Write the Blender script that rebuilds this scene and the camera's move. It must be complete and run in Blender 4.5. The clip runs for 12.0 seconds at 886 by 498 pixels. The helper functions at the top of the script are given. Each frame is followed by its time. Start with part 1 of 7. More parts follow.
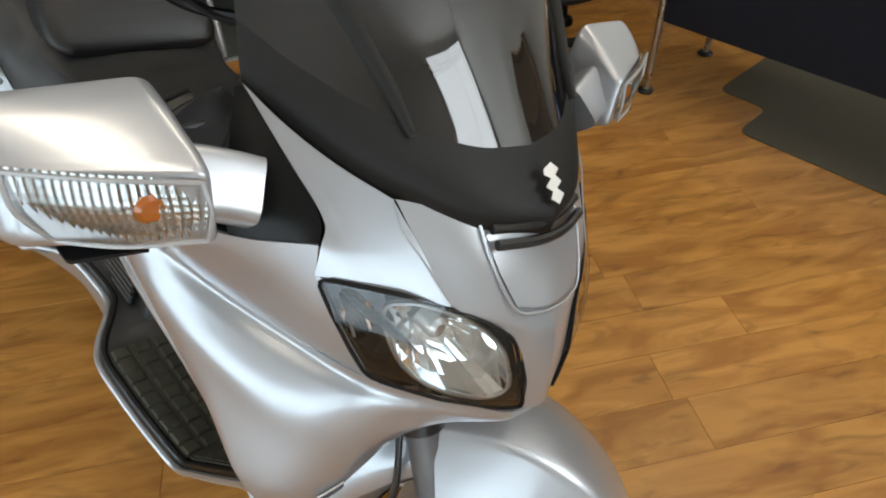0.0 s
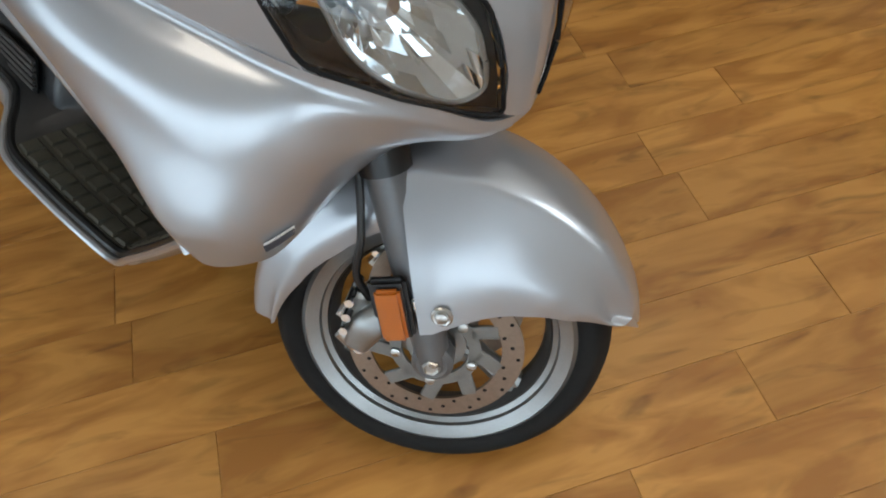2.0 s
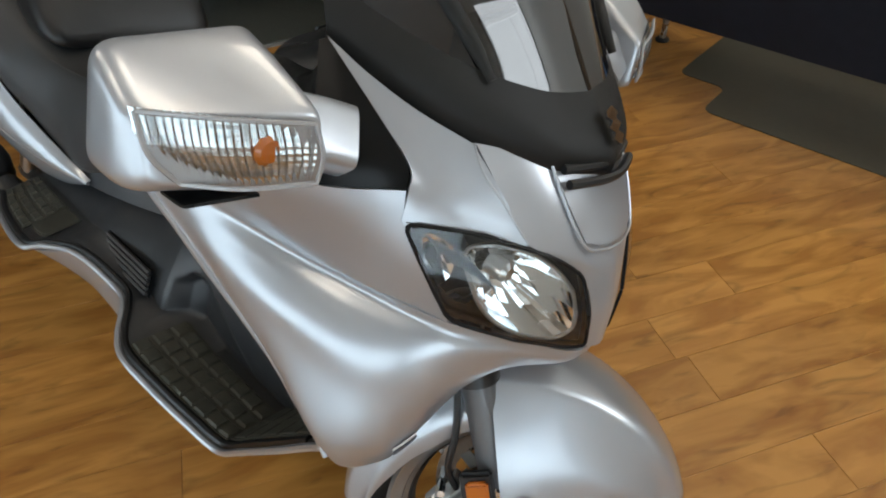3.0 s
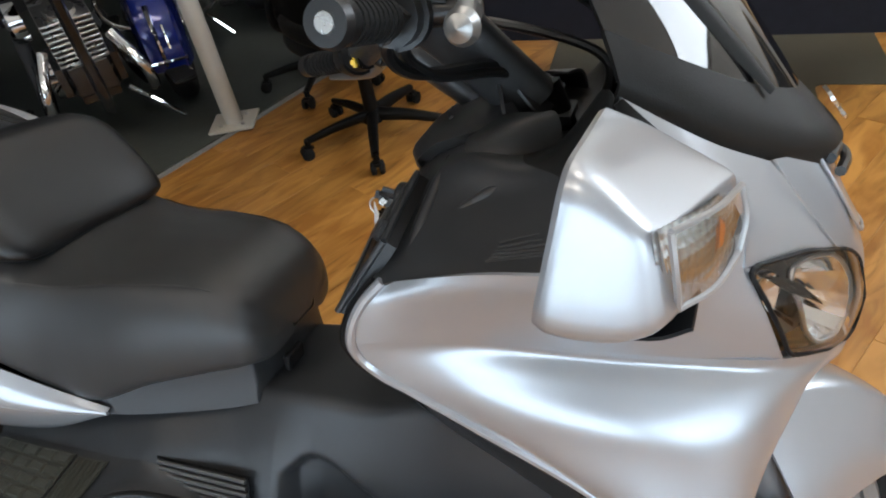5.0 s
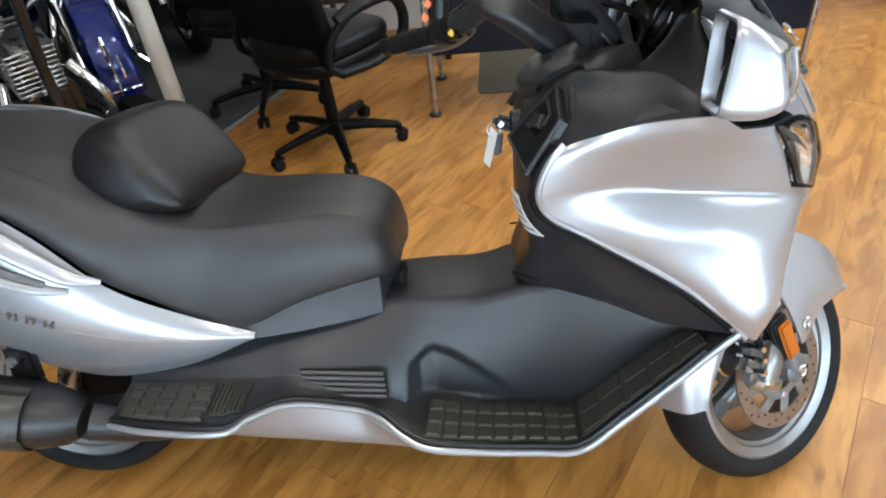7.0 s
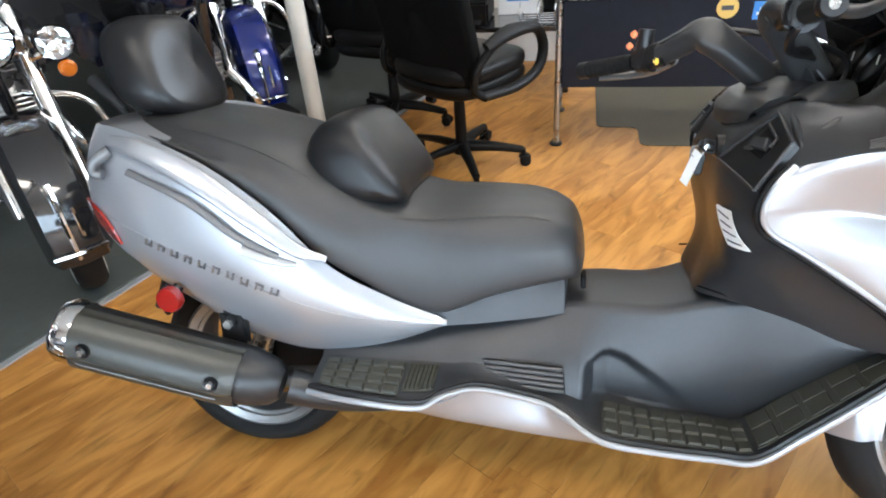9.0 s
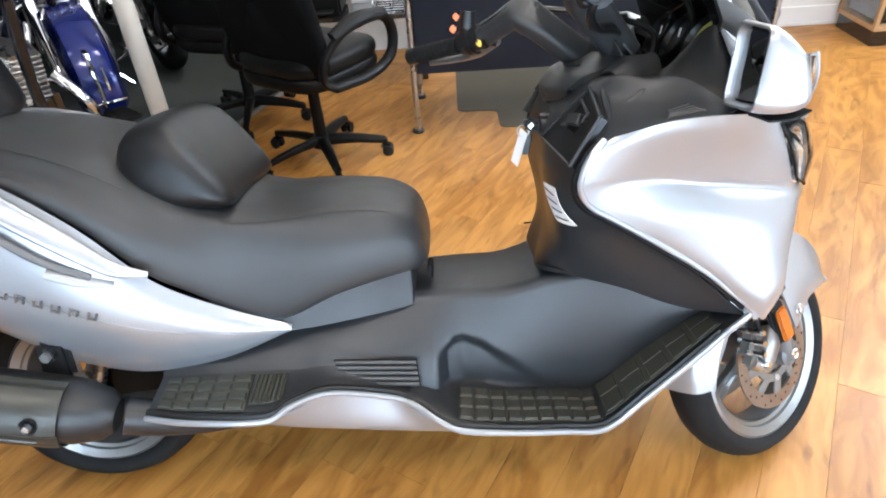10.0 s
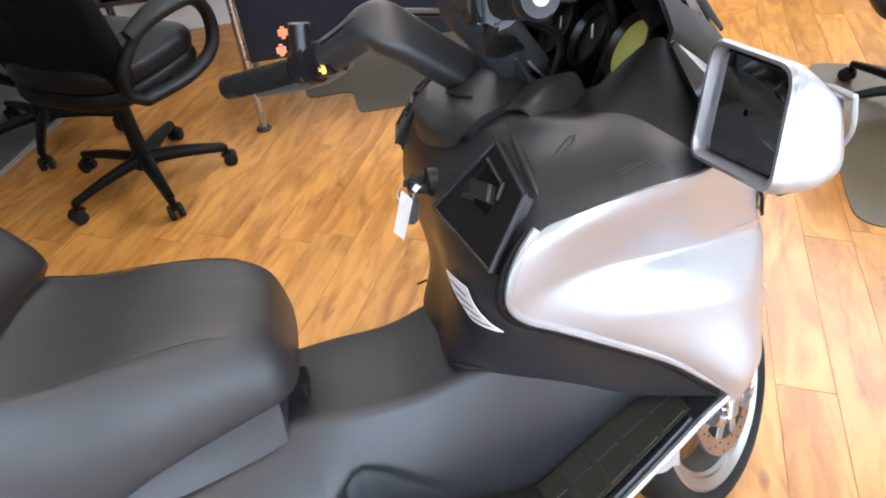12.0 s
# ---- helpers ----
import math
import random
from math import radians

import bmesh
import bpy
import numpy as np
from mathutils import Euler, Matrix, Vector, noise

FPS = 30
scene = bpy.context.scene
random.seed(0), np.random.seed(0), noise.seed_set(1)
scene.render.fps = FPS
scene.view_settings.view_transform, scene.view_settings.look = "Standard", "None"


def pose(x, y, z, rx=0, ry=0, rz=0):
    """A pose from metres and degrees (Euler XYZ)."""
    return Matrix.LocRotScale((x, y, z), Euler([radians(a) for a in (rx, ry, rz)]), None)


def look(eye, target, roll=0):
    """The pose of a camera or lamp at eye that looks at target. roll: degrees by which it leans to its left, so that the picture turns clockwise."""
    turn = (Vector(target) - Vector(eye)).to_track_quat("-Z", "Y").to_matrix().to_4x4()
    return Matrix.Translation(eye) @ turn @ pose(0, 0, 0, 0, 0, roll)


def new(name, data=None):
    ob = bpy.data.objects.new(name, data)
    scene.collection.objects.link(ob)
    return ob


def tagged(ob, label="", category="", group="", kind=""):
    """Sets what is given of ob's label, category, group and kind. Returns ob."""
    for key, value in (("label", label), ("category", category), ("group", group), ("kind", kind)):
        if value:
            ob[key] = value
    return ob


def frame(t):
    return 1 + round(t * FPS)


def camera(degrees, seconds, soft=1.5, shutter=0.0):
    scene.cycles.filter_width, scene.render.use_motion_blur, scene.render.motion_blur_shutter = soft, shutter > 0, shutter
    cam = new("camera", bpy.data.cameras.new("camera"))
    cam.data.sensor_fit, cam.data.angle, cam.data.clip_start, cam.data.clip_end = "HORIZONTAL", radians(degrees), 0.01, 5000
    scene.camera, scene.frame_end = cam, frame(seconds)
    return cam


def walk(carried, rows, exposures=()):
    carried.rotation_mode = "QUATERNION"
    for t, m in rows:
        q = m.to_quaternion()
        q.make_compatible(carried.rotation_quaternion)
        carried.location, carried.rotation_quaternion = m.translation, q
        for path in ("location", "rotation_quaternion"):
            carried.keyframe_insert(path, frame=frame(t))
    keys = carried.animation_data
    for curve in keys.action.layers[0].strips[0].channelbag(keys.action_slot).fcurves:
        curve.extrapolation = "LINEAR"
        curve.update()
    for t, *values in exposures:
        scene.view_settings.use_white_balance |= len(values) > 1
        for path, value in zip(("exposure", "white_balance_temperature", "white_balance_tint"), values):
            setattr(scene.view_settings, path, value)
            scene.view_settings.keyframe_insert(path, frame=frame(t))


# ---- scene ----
cam = camera(69.7, 12.0, 2.0)
PATH = [
    (0, (1.116, -0.2, 1.364), (0.016, 0.733, -0.021), -2.6),
    (0.5, (1.112, -0.151, 1.266), (0.054, 0.565, -0.273), -4.4),
    (1, (1.097, -0.144, 1.18), (0.163, 0.621, -0.415), -3.6),
    (1.5, (1.109, -0.175, 1.126), (0.281, 0.571, -0.535), -4.6),
    (2, (1.134, -0.217, 1.136), (0.326, 0.528, -0.535), -4.7),
    (2.5, (1.111, -0.265, 1.241), (0.237, 0.608, -0.332), -3.1),
    (3, (1.065, -0.351, 1.339), (0.069, 0.708, -0.035), -1.6),
    (3.5, (0.986, -0.39, 1.375), (-0.009, 0.758, 0.074), 1.1),
    (3.7, (0.937, -0.39, 1.367), (-0.049, 0.785, 0.083), -0.6),
    (5.3, (0.519, -0.531, 1.328), (0.055, 0.921, 0.033), -9.0),
    (5.5, (0.485, -0.557, 1.336), (0.12, 0.908, 0.025), -6.5),
    (6, (0.463, -0.714, 1.339), (0.177, 0.781, 0.041), -5.8),
    (6.5, (0.39, -0.84, 1.372), (0.098, 0.675, 0.1), -5.4),
    (7, (0.275, -0.933, 1.39), (0.052, 0.638, 0.172), -7.3),
    (7.5, (0.225, -1.009, 1.41), (-0.16, 0.535, 0.199), -5.7),
    (7.7, (0.193, -1.029, 1.42), (-0.232, 0.504, 0.208), -5.3),
    (9.3, (-0.004, -1.091, 1.426), (-0.357, 0.538, 0.321), -5.5),
    (9.5, (0.023, -1.086, 1.419), (-0.245, 0.558, 0.312), -5.1),
    (10, (0.116, -1.04, 1.401), (0.051, 0.582, 0.233), -4.2),
    (10.5, (0.222, -0.977, 1.4), (0.194, 0.626, 0.204), -1.7),
    (11, (0.228, -0.877, 1.381), (0.187, 0.685, 0.132), -4.2),
    (11.5, (0.156, -0.725, 1.379), (0.375, 0.826, 0.136), -7.3),
    (12, (0.148, -0.599, 1.371), (0.445, 0.878, 0.056), -4.4),
]
walk(cam, [(t, look(eye, target, roll)) for t, eye, target, roll in PATH],
     [(0, -1.04, 7300, 12), (0.8, -1.16, 7050, 12), (1.6, -1.34, 7000, 12), (2.6, -1.24, 7050, 12), (3.7, -1.32, 7200, 12), (5.4, -0.60, 6650, 14), (6.5, -0.40, 6500, 12), (7.7, -0.04, 6550, 12), (9.4, 0.30, 6450, 14), (10.2, 0.23, 6380, 15), (12, 0.28, 6520, 19)])

# ---- world and light ----
world = bpy.data.worlds.new("world")
scene.world = world
world.use_nodes = True
_wn = world.node_tree.nodes
_sky = _wn.new("ShaderNodeTexSky")
_sky.sky_type, _sky.sun_disc = "NISHITA", False
_sky.sun_elevation, _sky.sun_rotation = radians(35), radians(150)
world.node_tree.links.new(_sky.outputs[0], _wn["Background"].inputs[0])
_wn["Background"].inputs[1].default_value = 0.1


def area_lamp(name, m, sx, sy, watts, colour):
    data = bpy.data.lights.new(name, "AREA")
    data.shape, data.size, data.size_y, data.energy, data.color = "RECTANGLE", sx, sy, watts, colour
    ob = new(name, data)
    ob.matrix_world = m
    return ob


# daylight through the shop windows, and the ceiling fittings
area_lamp("window_light", look((3.93, 2.045, 2.90), (0, 2.0, 2.0)), 2.15, 1.75, 185, (0.76, 0.88, 1.0))
area_lamp("shop_window_light", look((0.4, -3.93, 1.30), (0.4, 0, 1.2)), 6.3, 1.8, 170, (0.53, 0.77, 1.0))
area_lamp("corner_window_light", look((3.93, -2.55, 1.30), (0, -2.55, 1.2)), 2.4, 1.8, 75, (0.55, 0.78, 1.0))
CEILING_Z = 3.9
FITTINGS = [(0.5, 2.35), (1.4, 0.4), (-1.2, -1.7), (0.9, -1.9)]
for fx, fy in FITTINGS:
    area_lamp("tube_light", look((fx, fy, CEILING_Z - 0.10), (fx, fy, 0)), 1.15, 0.55, 28, (1.0, 0.93, 0.82))

# ---- materials ----


def nodes_of(name):
    m = bpy.data.materials.new(name)
    m.use_nodes = True
    return m, m.node_tree.nodes, m.node_tree.links, m.node_tree.nodes["Principled BSDF"]


def surface(name, colour, rough=0.5, metal=0.0, grain=0.0, scale=60.0, bump=0.0, bump_scale=300.0, coat=0.0, wear=0.0, spread=0.0, shine=0.5):
    """A plain surface with two scales of colour change, gloss change and a fine relief."""
    m, n, k, b = nodes_of(name)
    b.inputs["Roughness"].default_value, b.inputs["Metallic"].default_value = rough, metal
    b.inputs["Coat Weight"].default_value = coat
    b.inputs["Specular IOR Level"].default_value = shine
    b.inputs["Coat Roughness"].default_value = 0.06
    tc = n.new("ShaderNodeTexCoord")
    big = n.new("ShaderNodeTexNoise")
    big.inputs["Scale"].default_value, big.inputs["Detail"].default_value = scale * 0.08, 4
    fine = n.new("ShaderNodeTexNoise")
    fine.inputs["Scale"].default_value, fine.inputs["Detail"].default_value = scale, 3
    for tex in (big, fine):
        k.new(tc.outputs["Object"], tex.inputs["Vector"])
    both = n.new("ShaderNodeMath")
    both.operation = "ADD"
    k.new(big.outputs[0], both.inputs[0]), k.new(fine.outputs[0], both.inputs[1])
    ramp = n.new("ShaderNodeMapRange")
    ramp.inputs["From Min"].default_value, ramp.inputs["From Max"].default_value = 0.6, 1.4
    ramp.inputs["To Min"].default_value, ramp.inputs["To Max"].default_value = 1 - grain, 1 + grain
    k.new(both.outputs[0], ramp.inputs["Value"])
    mul = n.new("ShaderNodeVectorMath")
    mul.operation = "SCALE"
    mul.inputs[0].default_value = colour
    k.new(ramp.outputs[0], mul.inputs["Scale"])
    last = mul.outputs[0]
    if spread:
        info = n.new("ShaderNodeObjectInfo")
        r2 = n.new("ShaderNodeMapRange")
        r2.inputs["To Min"].default_value, r2.inputs["To Max"].default_value = 1 - spread, 1 + spread
        k.new(info.outputs["Random"], r2.inputs["Value"])
        m2 = n.new("ShaderNodeVectorMath")
        m2.operation = "SCALE"
        k.new(last, m2.inputs[0]), k.new(r2.outputs[0], m2.inputs["Scale"])
        last = m2.outputs[0]
    k.new(last, b.inputs["Base Color"])
    if wear:
        r3 = n.new("ShaderNodeMapRange")
        r3.inputs["From Min"].default_value, r3.inputs["From Max"].default_value = 0.35, 0.7
        r3.inputs["To Min"].default_value, r3.inputs["To Max"].default_value = rough - wear, rough + wear
        k.new(big.outputs[0], r3.inputs["Value"])
        k.new(r3.outputs[0], b.inputs["Roughness"])
    if bump:
        tex = n.new("ShaderNodeTexNoise")
        tex.inputs["Scale"].default_value, tex.inputs["Detail"].default_value = bump_scale, 2
        k.new(tc.outputs["Object"], tex.inputs["Vector"])
        bp = n.new("ShaderNodeBump")
        bp.inputs["Strength"].default_value, bp.inputs["Distance"].default_value = bump, 0.002
        k.new(tex.outputs[0], bp.inputs["Height"])
        k.new(bp.outputs[0], b.inputs["Normal"])
    return m


def glass(name, colour, rough=0.02, clear=0.8, mirror_share=0.045):
    """Thin moulded glass or plastic: part clear, part glossy."""
    m, n, k, b = nodes_of(name)
    b.inputs["Base Color"].default_value = (*colour, 1)
    b.inputs["Roughness"].default_value = rough
    b.inputs["Transmission Weight"].default_value = 0.0
    tr = n.new("ShaderNodeBsdfTransparent")
    tr.inputs[0].default_value = (*(min(1, c * 1.0) for c in colour), 1)
    lw = n.new("ShaderNodeLayerWeight")
    lw.inputs["Blend"].default_value = 0.5
    p5 = n.new("ShaderNodeMath")
    p5.operation = "POWER"
    p5.inputs[1].default_value = 4.0
    k.new(lw.outputs["Facing"], p5.inputs[0])
    fr = n.new("ShaderNodeMapRange")
    fr.inputs["To Min"].default_value, fr.inputs["To Max"].default_value = mirror_share, 0.95
    k.new(p5.outputs[0], fr.inputs["Value"])
    gl = n.new("ShaderNodeBsdfGlossy")
    gl.inputs["Roughness"].default_value = rough
    mix1 = n.new("ShaderNodeMixShader")
    mix1.inputs[0].default_value = clear
    k.new(b.outputs[0], mix1.inputs[1]), k.new(tr.outputs[0], mix1.inputs[2])
    mix2 = n.new("ShaderNodeMixShader")
    k.new(fr.outputs[0], mix2.inputs[0]), k.new(mix1.outputs[0], mix2.inputs[1]), k.new(gl.outputs[0], mix2.inputs[2])
    k.new(mix2.outputs[0], n["Material Output"].inputs[0])
    return m


def glowing(name, colour, power):
    m, n, k, b = nodes_of(name)
    b.inputs["Base Color"].default_value = (*colour, 1)
    b.inputs["Emission Color"].default_value = (*colour, 1)
    b.inputs["Emission Strength"].default_value = power
    return m


def wood_floor(name, dark, light, along, rough=0.33):
    """Printed wood laminate: long grain, knots and blotches, each board shifted by its own chance."""
    m, n, k, b = nodes_of(name)
    b.inputs["Specular IOR Level"].default_value = 0.34
    tc, info = n.new("ShaderNodeTexCoord"), n.new("ShaderNodeObjectInfo")
    shift = n.new("ShaderNodeVectorMath")
    shift.operation = "MULTIPLY_ADD"
    shift.inputs[1].default_value = (1, 1, 1)
    off = n.new("ShaderNodeVectorMath")
    off.operation = "SCALE"
    off.inputs[0].default_value = (37.0, 53.0, 11.0)
    k.new(info.outputs["Random"], off.inputs["Scale"])
    k.new(tc.outputs["Object"], shift.inputs[0]), k.new(off.outputs[0], shift.inputs[2])
    def tex(scale, stretch, detail, distort):
        mp = n.new("ShaderNodeMapping")
        mp.inputs["Scale"].default_value = stretch
        k.new(shift.outputs[0], mp.inputs["Vector"])
        t = n.new("ShaderNodeTexNoise")
        t.inputs["Scale"].default_value, t.inputs["Detail"].default_value, t.inputs["Distortion"].default_value = scale, detail, distort
        k.new(mp.outputs[0], t.inputs["Vector"])
        return t
    blotch = tex(5.0, (0.55, 2.0, 1), 3, 1.6)
    grainy = tex(7.0, (0.45, 5.0, 1), 5, 2.2)
    pores = tex(60.0, (0.5, 10.0, 1), 3, 0.0)
    knot = tex(6.5, (0.6, 2.4, 1), 3, 1.8)
    def scaled(node, lo, hi):
        r = n.new("ShaderNodeMapRange")
        r.inputs["From Min"].default_value, r.inputs["From Max"].default_value = lo, hi
        k.new(node.outputs[0], r.inputs["Value"])
        return r
    def blend(a, c, f):
        mx = n.new("ShaderNodeMix")
        mx.inputs[0].default_value = f
        k.new(a.outputs[0], mx.inputs[2]), k.new(c.outputs[0], mx.inputs[3])
        return mx
    s = blend(blend(scaled(blotch, 0.3, 0.7), scaled(grainy, 0.3, 0.7), 0.11), scaled(pores, 0.25, 0.75), 0.02)
    ramp = n.new("ShaderNodeValToRGB")
    ramp.color_ramp.elements[0].position, ramp.color_ramp.elements[1].position = 0.20, 0.80
    ramp.color_ramp.elements[0].color, ramp.color_ramp.elements[1].color = (*dark, 1), (*light, 1)
    k.new(s.outputs[0], ramp.inputs[0])
    kr = n.new("ShaderNodeMapRange")
    kr.inputs["From Min"].default_value, kr.inputs["From Max"].default_value = 0.56, 0.74
    kr.inputs["To Min"].default_value, kr.inputs["To Max"].default_value = 1.0, 0.60
    k.new(knot.outputs[0], kr.inputs["Value"])
    tone = n.new("ShaderNodeMapRange")
    tone.inputs["To Min"].default_value, tone.inputs["To Max"].default_value = 0.90, 1.08
    k.new(info.outputs["Random"], tone.inputs["Value"])
    f = n.new("ShaderNodeMath")
    f.operation = "MULTIPLY"
    k.new(kr.outputs[0], f.inputs[0]), k.new(tone.outputs[0], f.inputs[1])
    mul = n.new("ShaderNodeVectorMath")
    mul.operation = "SCALE"
    k.new(ramp.outputs[0], mul.inputs[0]), k.new(f.outputs[0], mul.inputs["Scale"])
    k.new(mul.outputs[0], b.inputs["Base Color"])
    rr = n.new("ShaderNodeMapRange")
    rr.inputs["To Min"].default_value, rr.inputs["To Max"].default_value = rough - 0.02, rough + 0.08
    k.new(grainy.outputs[0], rr.inputs["Value"]), k.new(rr.outputs[0], b.inputs["Roughness"])
    bp = n.new("ShaderNodeBump")
    bp.inputs["Strength"].default_value, bp.inputs["Distance"].default_value = 0.06, 0.001
    k.new(pores.outputs[0], bp.inputs["Height"]), k.new(bp.outputs[0], b.inputs["Normal"])
    return m


SILVER = surface("silver_paint", (0.375, 0.392, 0.416), 0.32, 0.60, 0.012, 40, coat=0.7, wear=0.02)
SILVER_DULL = surface("silver_painted_edge", (0.36, 0.365, 0.37), 0.42, 0.5, 0.03, 300)
BLACK_PLASTIC = surface("black_grained_plastic", (0.0220, 0.0235, 0.0258), 0.34, 0, 0.10, 90, 0.22, 900, wear=0.05, shine=0.5)
BLACK_SATIN = surface("black_satin_plastic", (0.006, 0.006, 0.0065), 0.36, 0, 0.1, 70, 0.08, 700)
# darker than the other plastics: the shade of hollows and gaps is in its colour
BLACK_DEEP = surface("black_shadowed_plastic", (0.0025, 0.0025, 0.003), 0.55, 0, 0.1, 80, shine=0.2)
TRIM_BLACK = surface("matt_black_trim", (0.010, 0.010, 0.0095), 0.5, 0, 0.1, 80, 0.2, 800, shine=0.22)
VINYL = surface("black_seat_vinyl", (0.025, 0.0255, 0.026), 0.40, 0, 0.08, 40, 0.2, 1100, wear=0.05, shine=0.5)
VINYL_DARK = surface("black_smooth_vinyl", (0.007, 0.007, 0.0076), 0.34, 0, 0.08, 40, 0.15, 1100, wear=0.05, shine=0.38)
RUBBER = surface("black_rubber", (0.008, 0.008, 0.008), 0.72, 0, 0.2, 120, 0.3, 500, shine=0.22)
BOARD_RUBBER = surface("footboard_rubber", (0.044, 0.044, 0.034), 0.50, 0, 0.15, 90, 0.3, 600, shine=0.45)
ALLOY = surface("silver_alloy", (0.27, 0.27, 0.266), 0.36, 0.85, 0.06, 200, wear=0.06)
# a darker, duller copy of the alloy: shade within the wheel put into the colour
RIM_SHADE = surface("shaded_wheel_alloy", (0.10, 0.10, 0.10), 0.55, 0.4, 0.06, 200)
FORK_GREY = surface("grey_fork_paint", (0.13, 0.133, 0.138), 0.40, 0.4, 0.05, 200)
CARRIER_GREY = surface("grey_cast_carrier", (0.20, 0.195, 0.185), 0.45, 0.6, 0.1, 200)
STEEL = surface("brushed_steel", (0.45, 0.44, 0.42), 0.30, 0.95, 0.08, 250, wear=0.05)
DISC_STEEL = surface("worn_disc_steel", (0.27, 0.205, 0.16), 0.36, 0.85, 0.15, 120)
CHROME = surface("chrome", (0.80, 0.80, 0.80), 0.06, 1.0, 0.02, 40)
SOFT_CHROME = surface("soft_chrome", (0.55, 0.545, 0.53), 0.24, 1.0, 0.02, 40)
# black vent plastic lightened to grey: the window light on the slats is painted in
VENT_LIT = surface("window_lit_vent_plastic", (0.060, 0.061, 0.062), 0.38, 0, 0.06, 90)
MIRROR_GLASS = surface("mirror_glass", (0.62, 0.63, 0.63), 0.02, 1.0)
EXHAUST_BLACK = surface("black_heat_paint", (0.016, 0.016, 0.0165), 0.38, 0.1, 0.15, 60, 0.1, 400)
SHIELD_BLACK = surface("olive_black_shield_paint", (0.034, 0.034, 0.028), 0.36, 0.1, 0.12, 60, 0.1, 400)
PANEL_BLACK = surface("black_gloss_panel", (0.003, 0.003, 0.003), 0.30, 0, 0.1, 60, shine=0.2)
SMOKED_CHROME = surface("smoked_chrome", (0.030, 0.031, 0.033), 0.20, 1.0, 0.05, 60)
AMBER = glass("amber_plastic", (0.48, 0.12, 0.010), 0.15, 0.15)
RED_LENS = glass("red_plastic", (0.28, 0.009, 0.006), 0.15, 0.1)
LENS = glass("clear_lens", (0.97, 0.98, 0.98), 0.01, 0.996)
SMOKE = glass("smoked_screen", (0.055, 0.055, 0.058), 0.015, 0.85, 0.085)
ORANGE_KEY = surface("orange_switch_plastic", (0.75, 0.16, 0.02), 0.4)
YELLOW_KEY = surface("yellow_switch_plastic", (0.78, 0.50, 0.02), 0.4)
WHITE_TAG = surface("white_paper", (0.78, 0.78, 0.76), 0.7, 0, 0.04, 60)
TAG_INK = surface("dark_ink", (0.05, 0.05, 0.06), 0.7)
GAUGE = surface("gauge_face", (0.52, 0.56, 0.12), 0.4)
DASH_GREY = surface("grey_black_dash_plastic", (0.0235, 0.0245, 0.0255), 0.40, 0, 0.08, 90, 0.2, 900, wear=0.05)
FLOOR_WOOD = wood_floor("oak_laminate", (0.300, 0.122, 0.024), (0.470, 0.222, 0.053), 60)
GREY_FLOOR = surface("grey_painted_floor", (0.055, 0.062, 0.056), 0.55, 0, 0.14, 30, 0.2, 150)
MAT_GREY = surface("grey_vinyl_mat", (0.080, 0.064, 0.038), 0.45, 0, 0.06, 30, 0.15, 200)
MAT_OLIVE = surface("olive_vinyl_mat", (0.060, 0.053, 0.036), 0.5, 0, 0.08, 30, 0.15, 200, shine=0.3)
DESK_OAK = surface("light_oak_veneer", (0.42, 0.26, 0.13), 0.45, 0, 0.2, 30)
DESK_BLUE = surface("slate_blue_panel", (0.009, 0.011, 0.018), 0.7, 0, 0.18, 25, 0.1, 200, shine=0.2)
CHAIR_BLACK = surface("black_chair_plastic", (0.004, 0.004, 0.004), 0.45, 0, 0.1, 60, shine=0.16)
CHAIR_FABRIC = surface("black_mesh_fabric", (0.003, 0.003, 0.003), 0.9, 0, 0.25, 200, 0.4, 900, shine=0.08)
CHAIR_LEATHER = surface("black_bonded_leather", (0.004, 0.004, 0.004), 0.45, 0, 0.1, 40, 0.2, 500, shine=0.16)
POST_PAINT = surface("cream_grey_post_paint", (0.50, 0.47, 0.41), 0.5, 0, 0.06, 20, 0.1, 90)
WALL_PAINT = surface("white_wall_paint", (0.76, 0.75, 0.71), 0.75, 0, 0.03, 10, 0.1, 120)
WALL_DARK = surface("charcoal_wall_paint", (0.035, 0.036, 0.038), 0.7, 0, 0.05, 10, 0.1, 120)
TRIM_WHITE = surface("white_gloss_trim", (0.80, 0.79, 0.76), 0.35, 0, 0.03, 10)
CEILING_TILE = surface("ceiling_tile", (0.72, 0.71, 0.68), 0.9, 0, 0.06, 60, 0.3, 200)
BIKE_BLUE = surface("blue_metallic_paint", (0.005, 0.017, 0.17), 0.16, 0.35, 0.05, 300, coat=1.0)
BIKE_NAVY = surface("navy_gloss_paint", (0.004, 0.006, 0.022), 0.14, 0.2, 0.05, 300, coat=1.0)
BIKE_BLACK = surface("black_gloss_paint", (0.010, 0.010, 0.011), 0.12, 0.0, 0.05, 60, coat=0.8)
BIKE_CREAM = surface("cream_gloss_paint", (0.62, 0.54, 0.36), 0.2, 0.0, 0.04, 60, coat=0.8)
WHITEWALL = surface("white_tyre_band", (0.70, 0.69, 0.66), 0.6, 0, 0.06, 60)
LEAF = surface("green_leaf", (0.06, 0.20, 0.03), 0.5, 0, 0.3, 40, spread=0.3)
BOX_WHITE = surface("white_printed_card", (0.74, 0.75, 0.76), 0.5)
BOX_BLUE = surface("blue_print", (0.03, 0.20, 0.55), 0.5)
GOLD_PRINT = surface("gold_print", (0.62, 0.42, 0.12), 0.4, 0.3)
TUBE_GLOW = glowing("lit_diffuser", (1.0, 0.96, 0.88), 3.5)
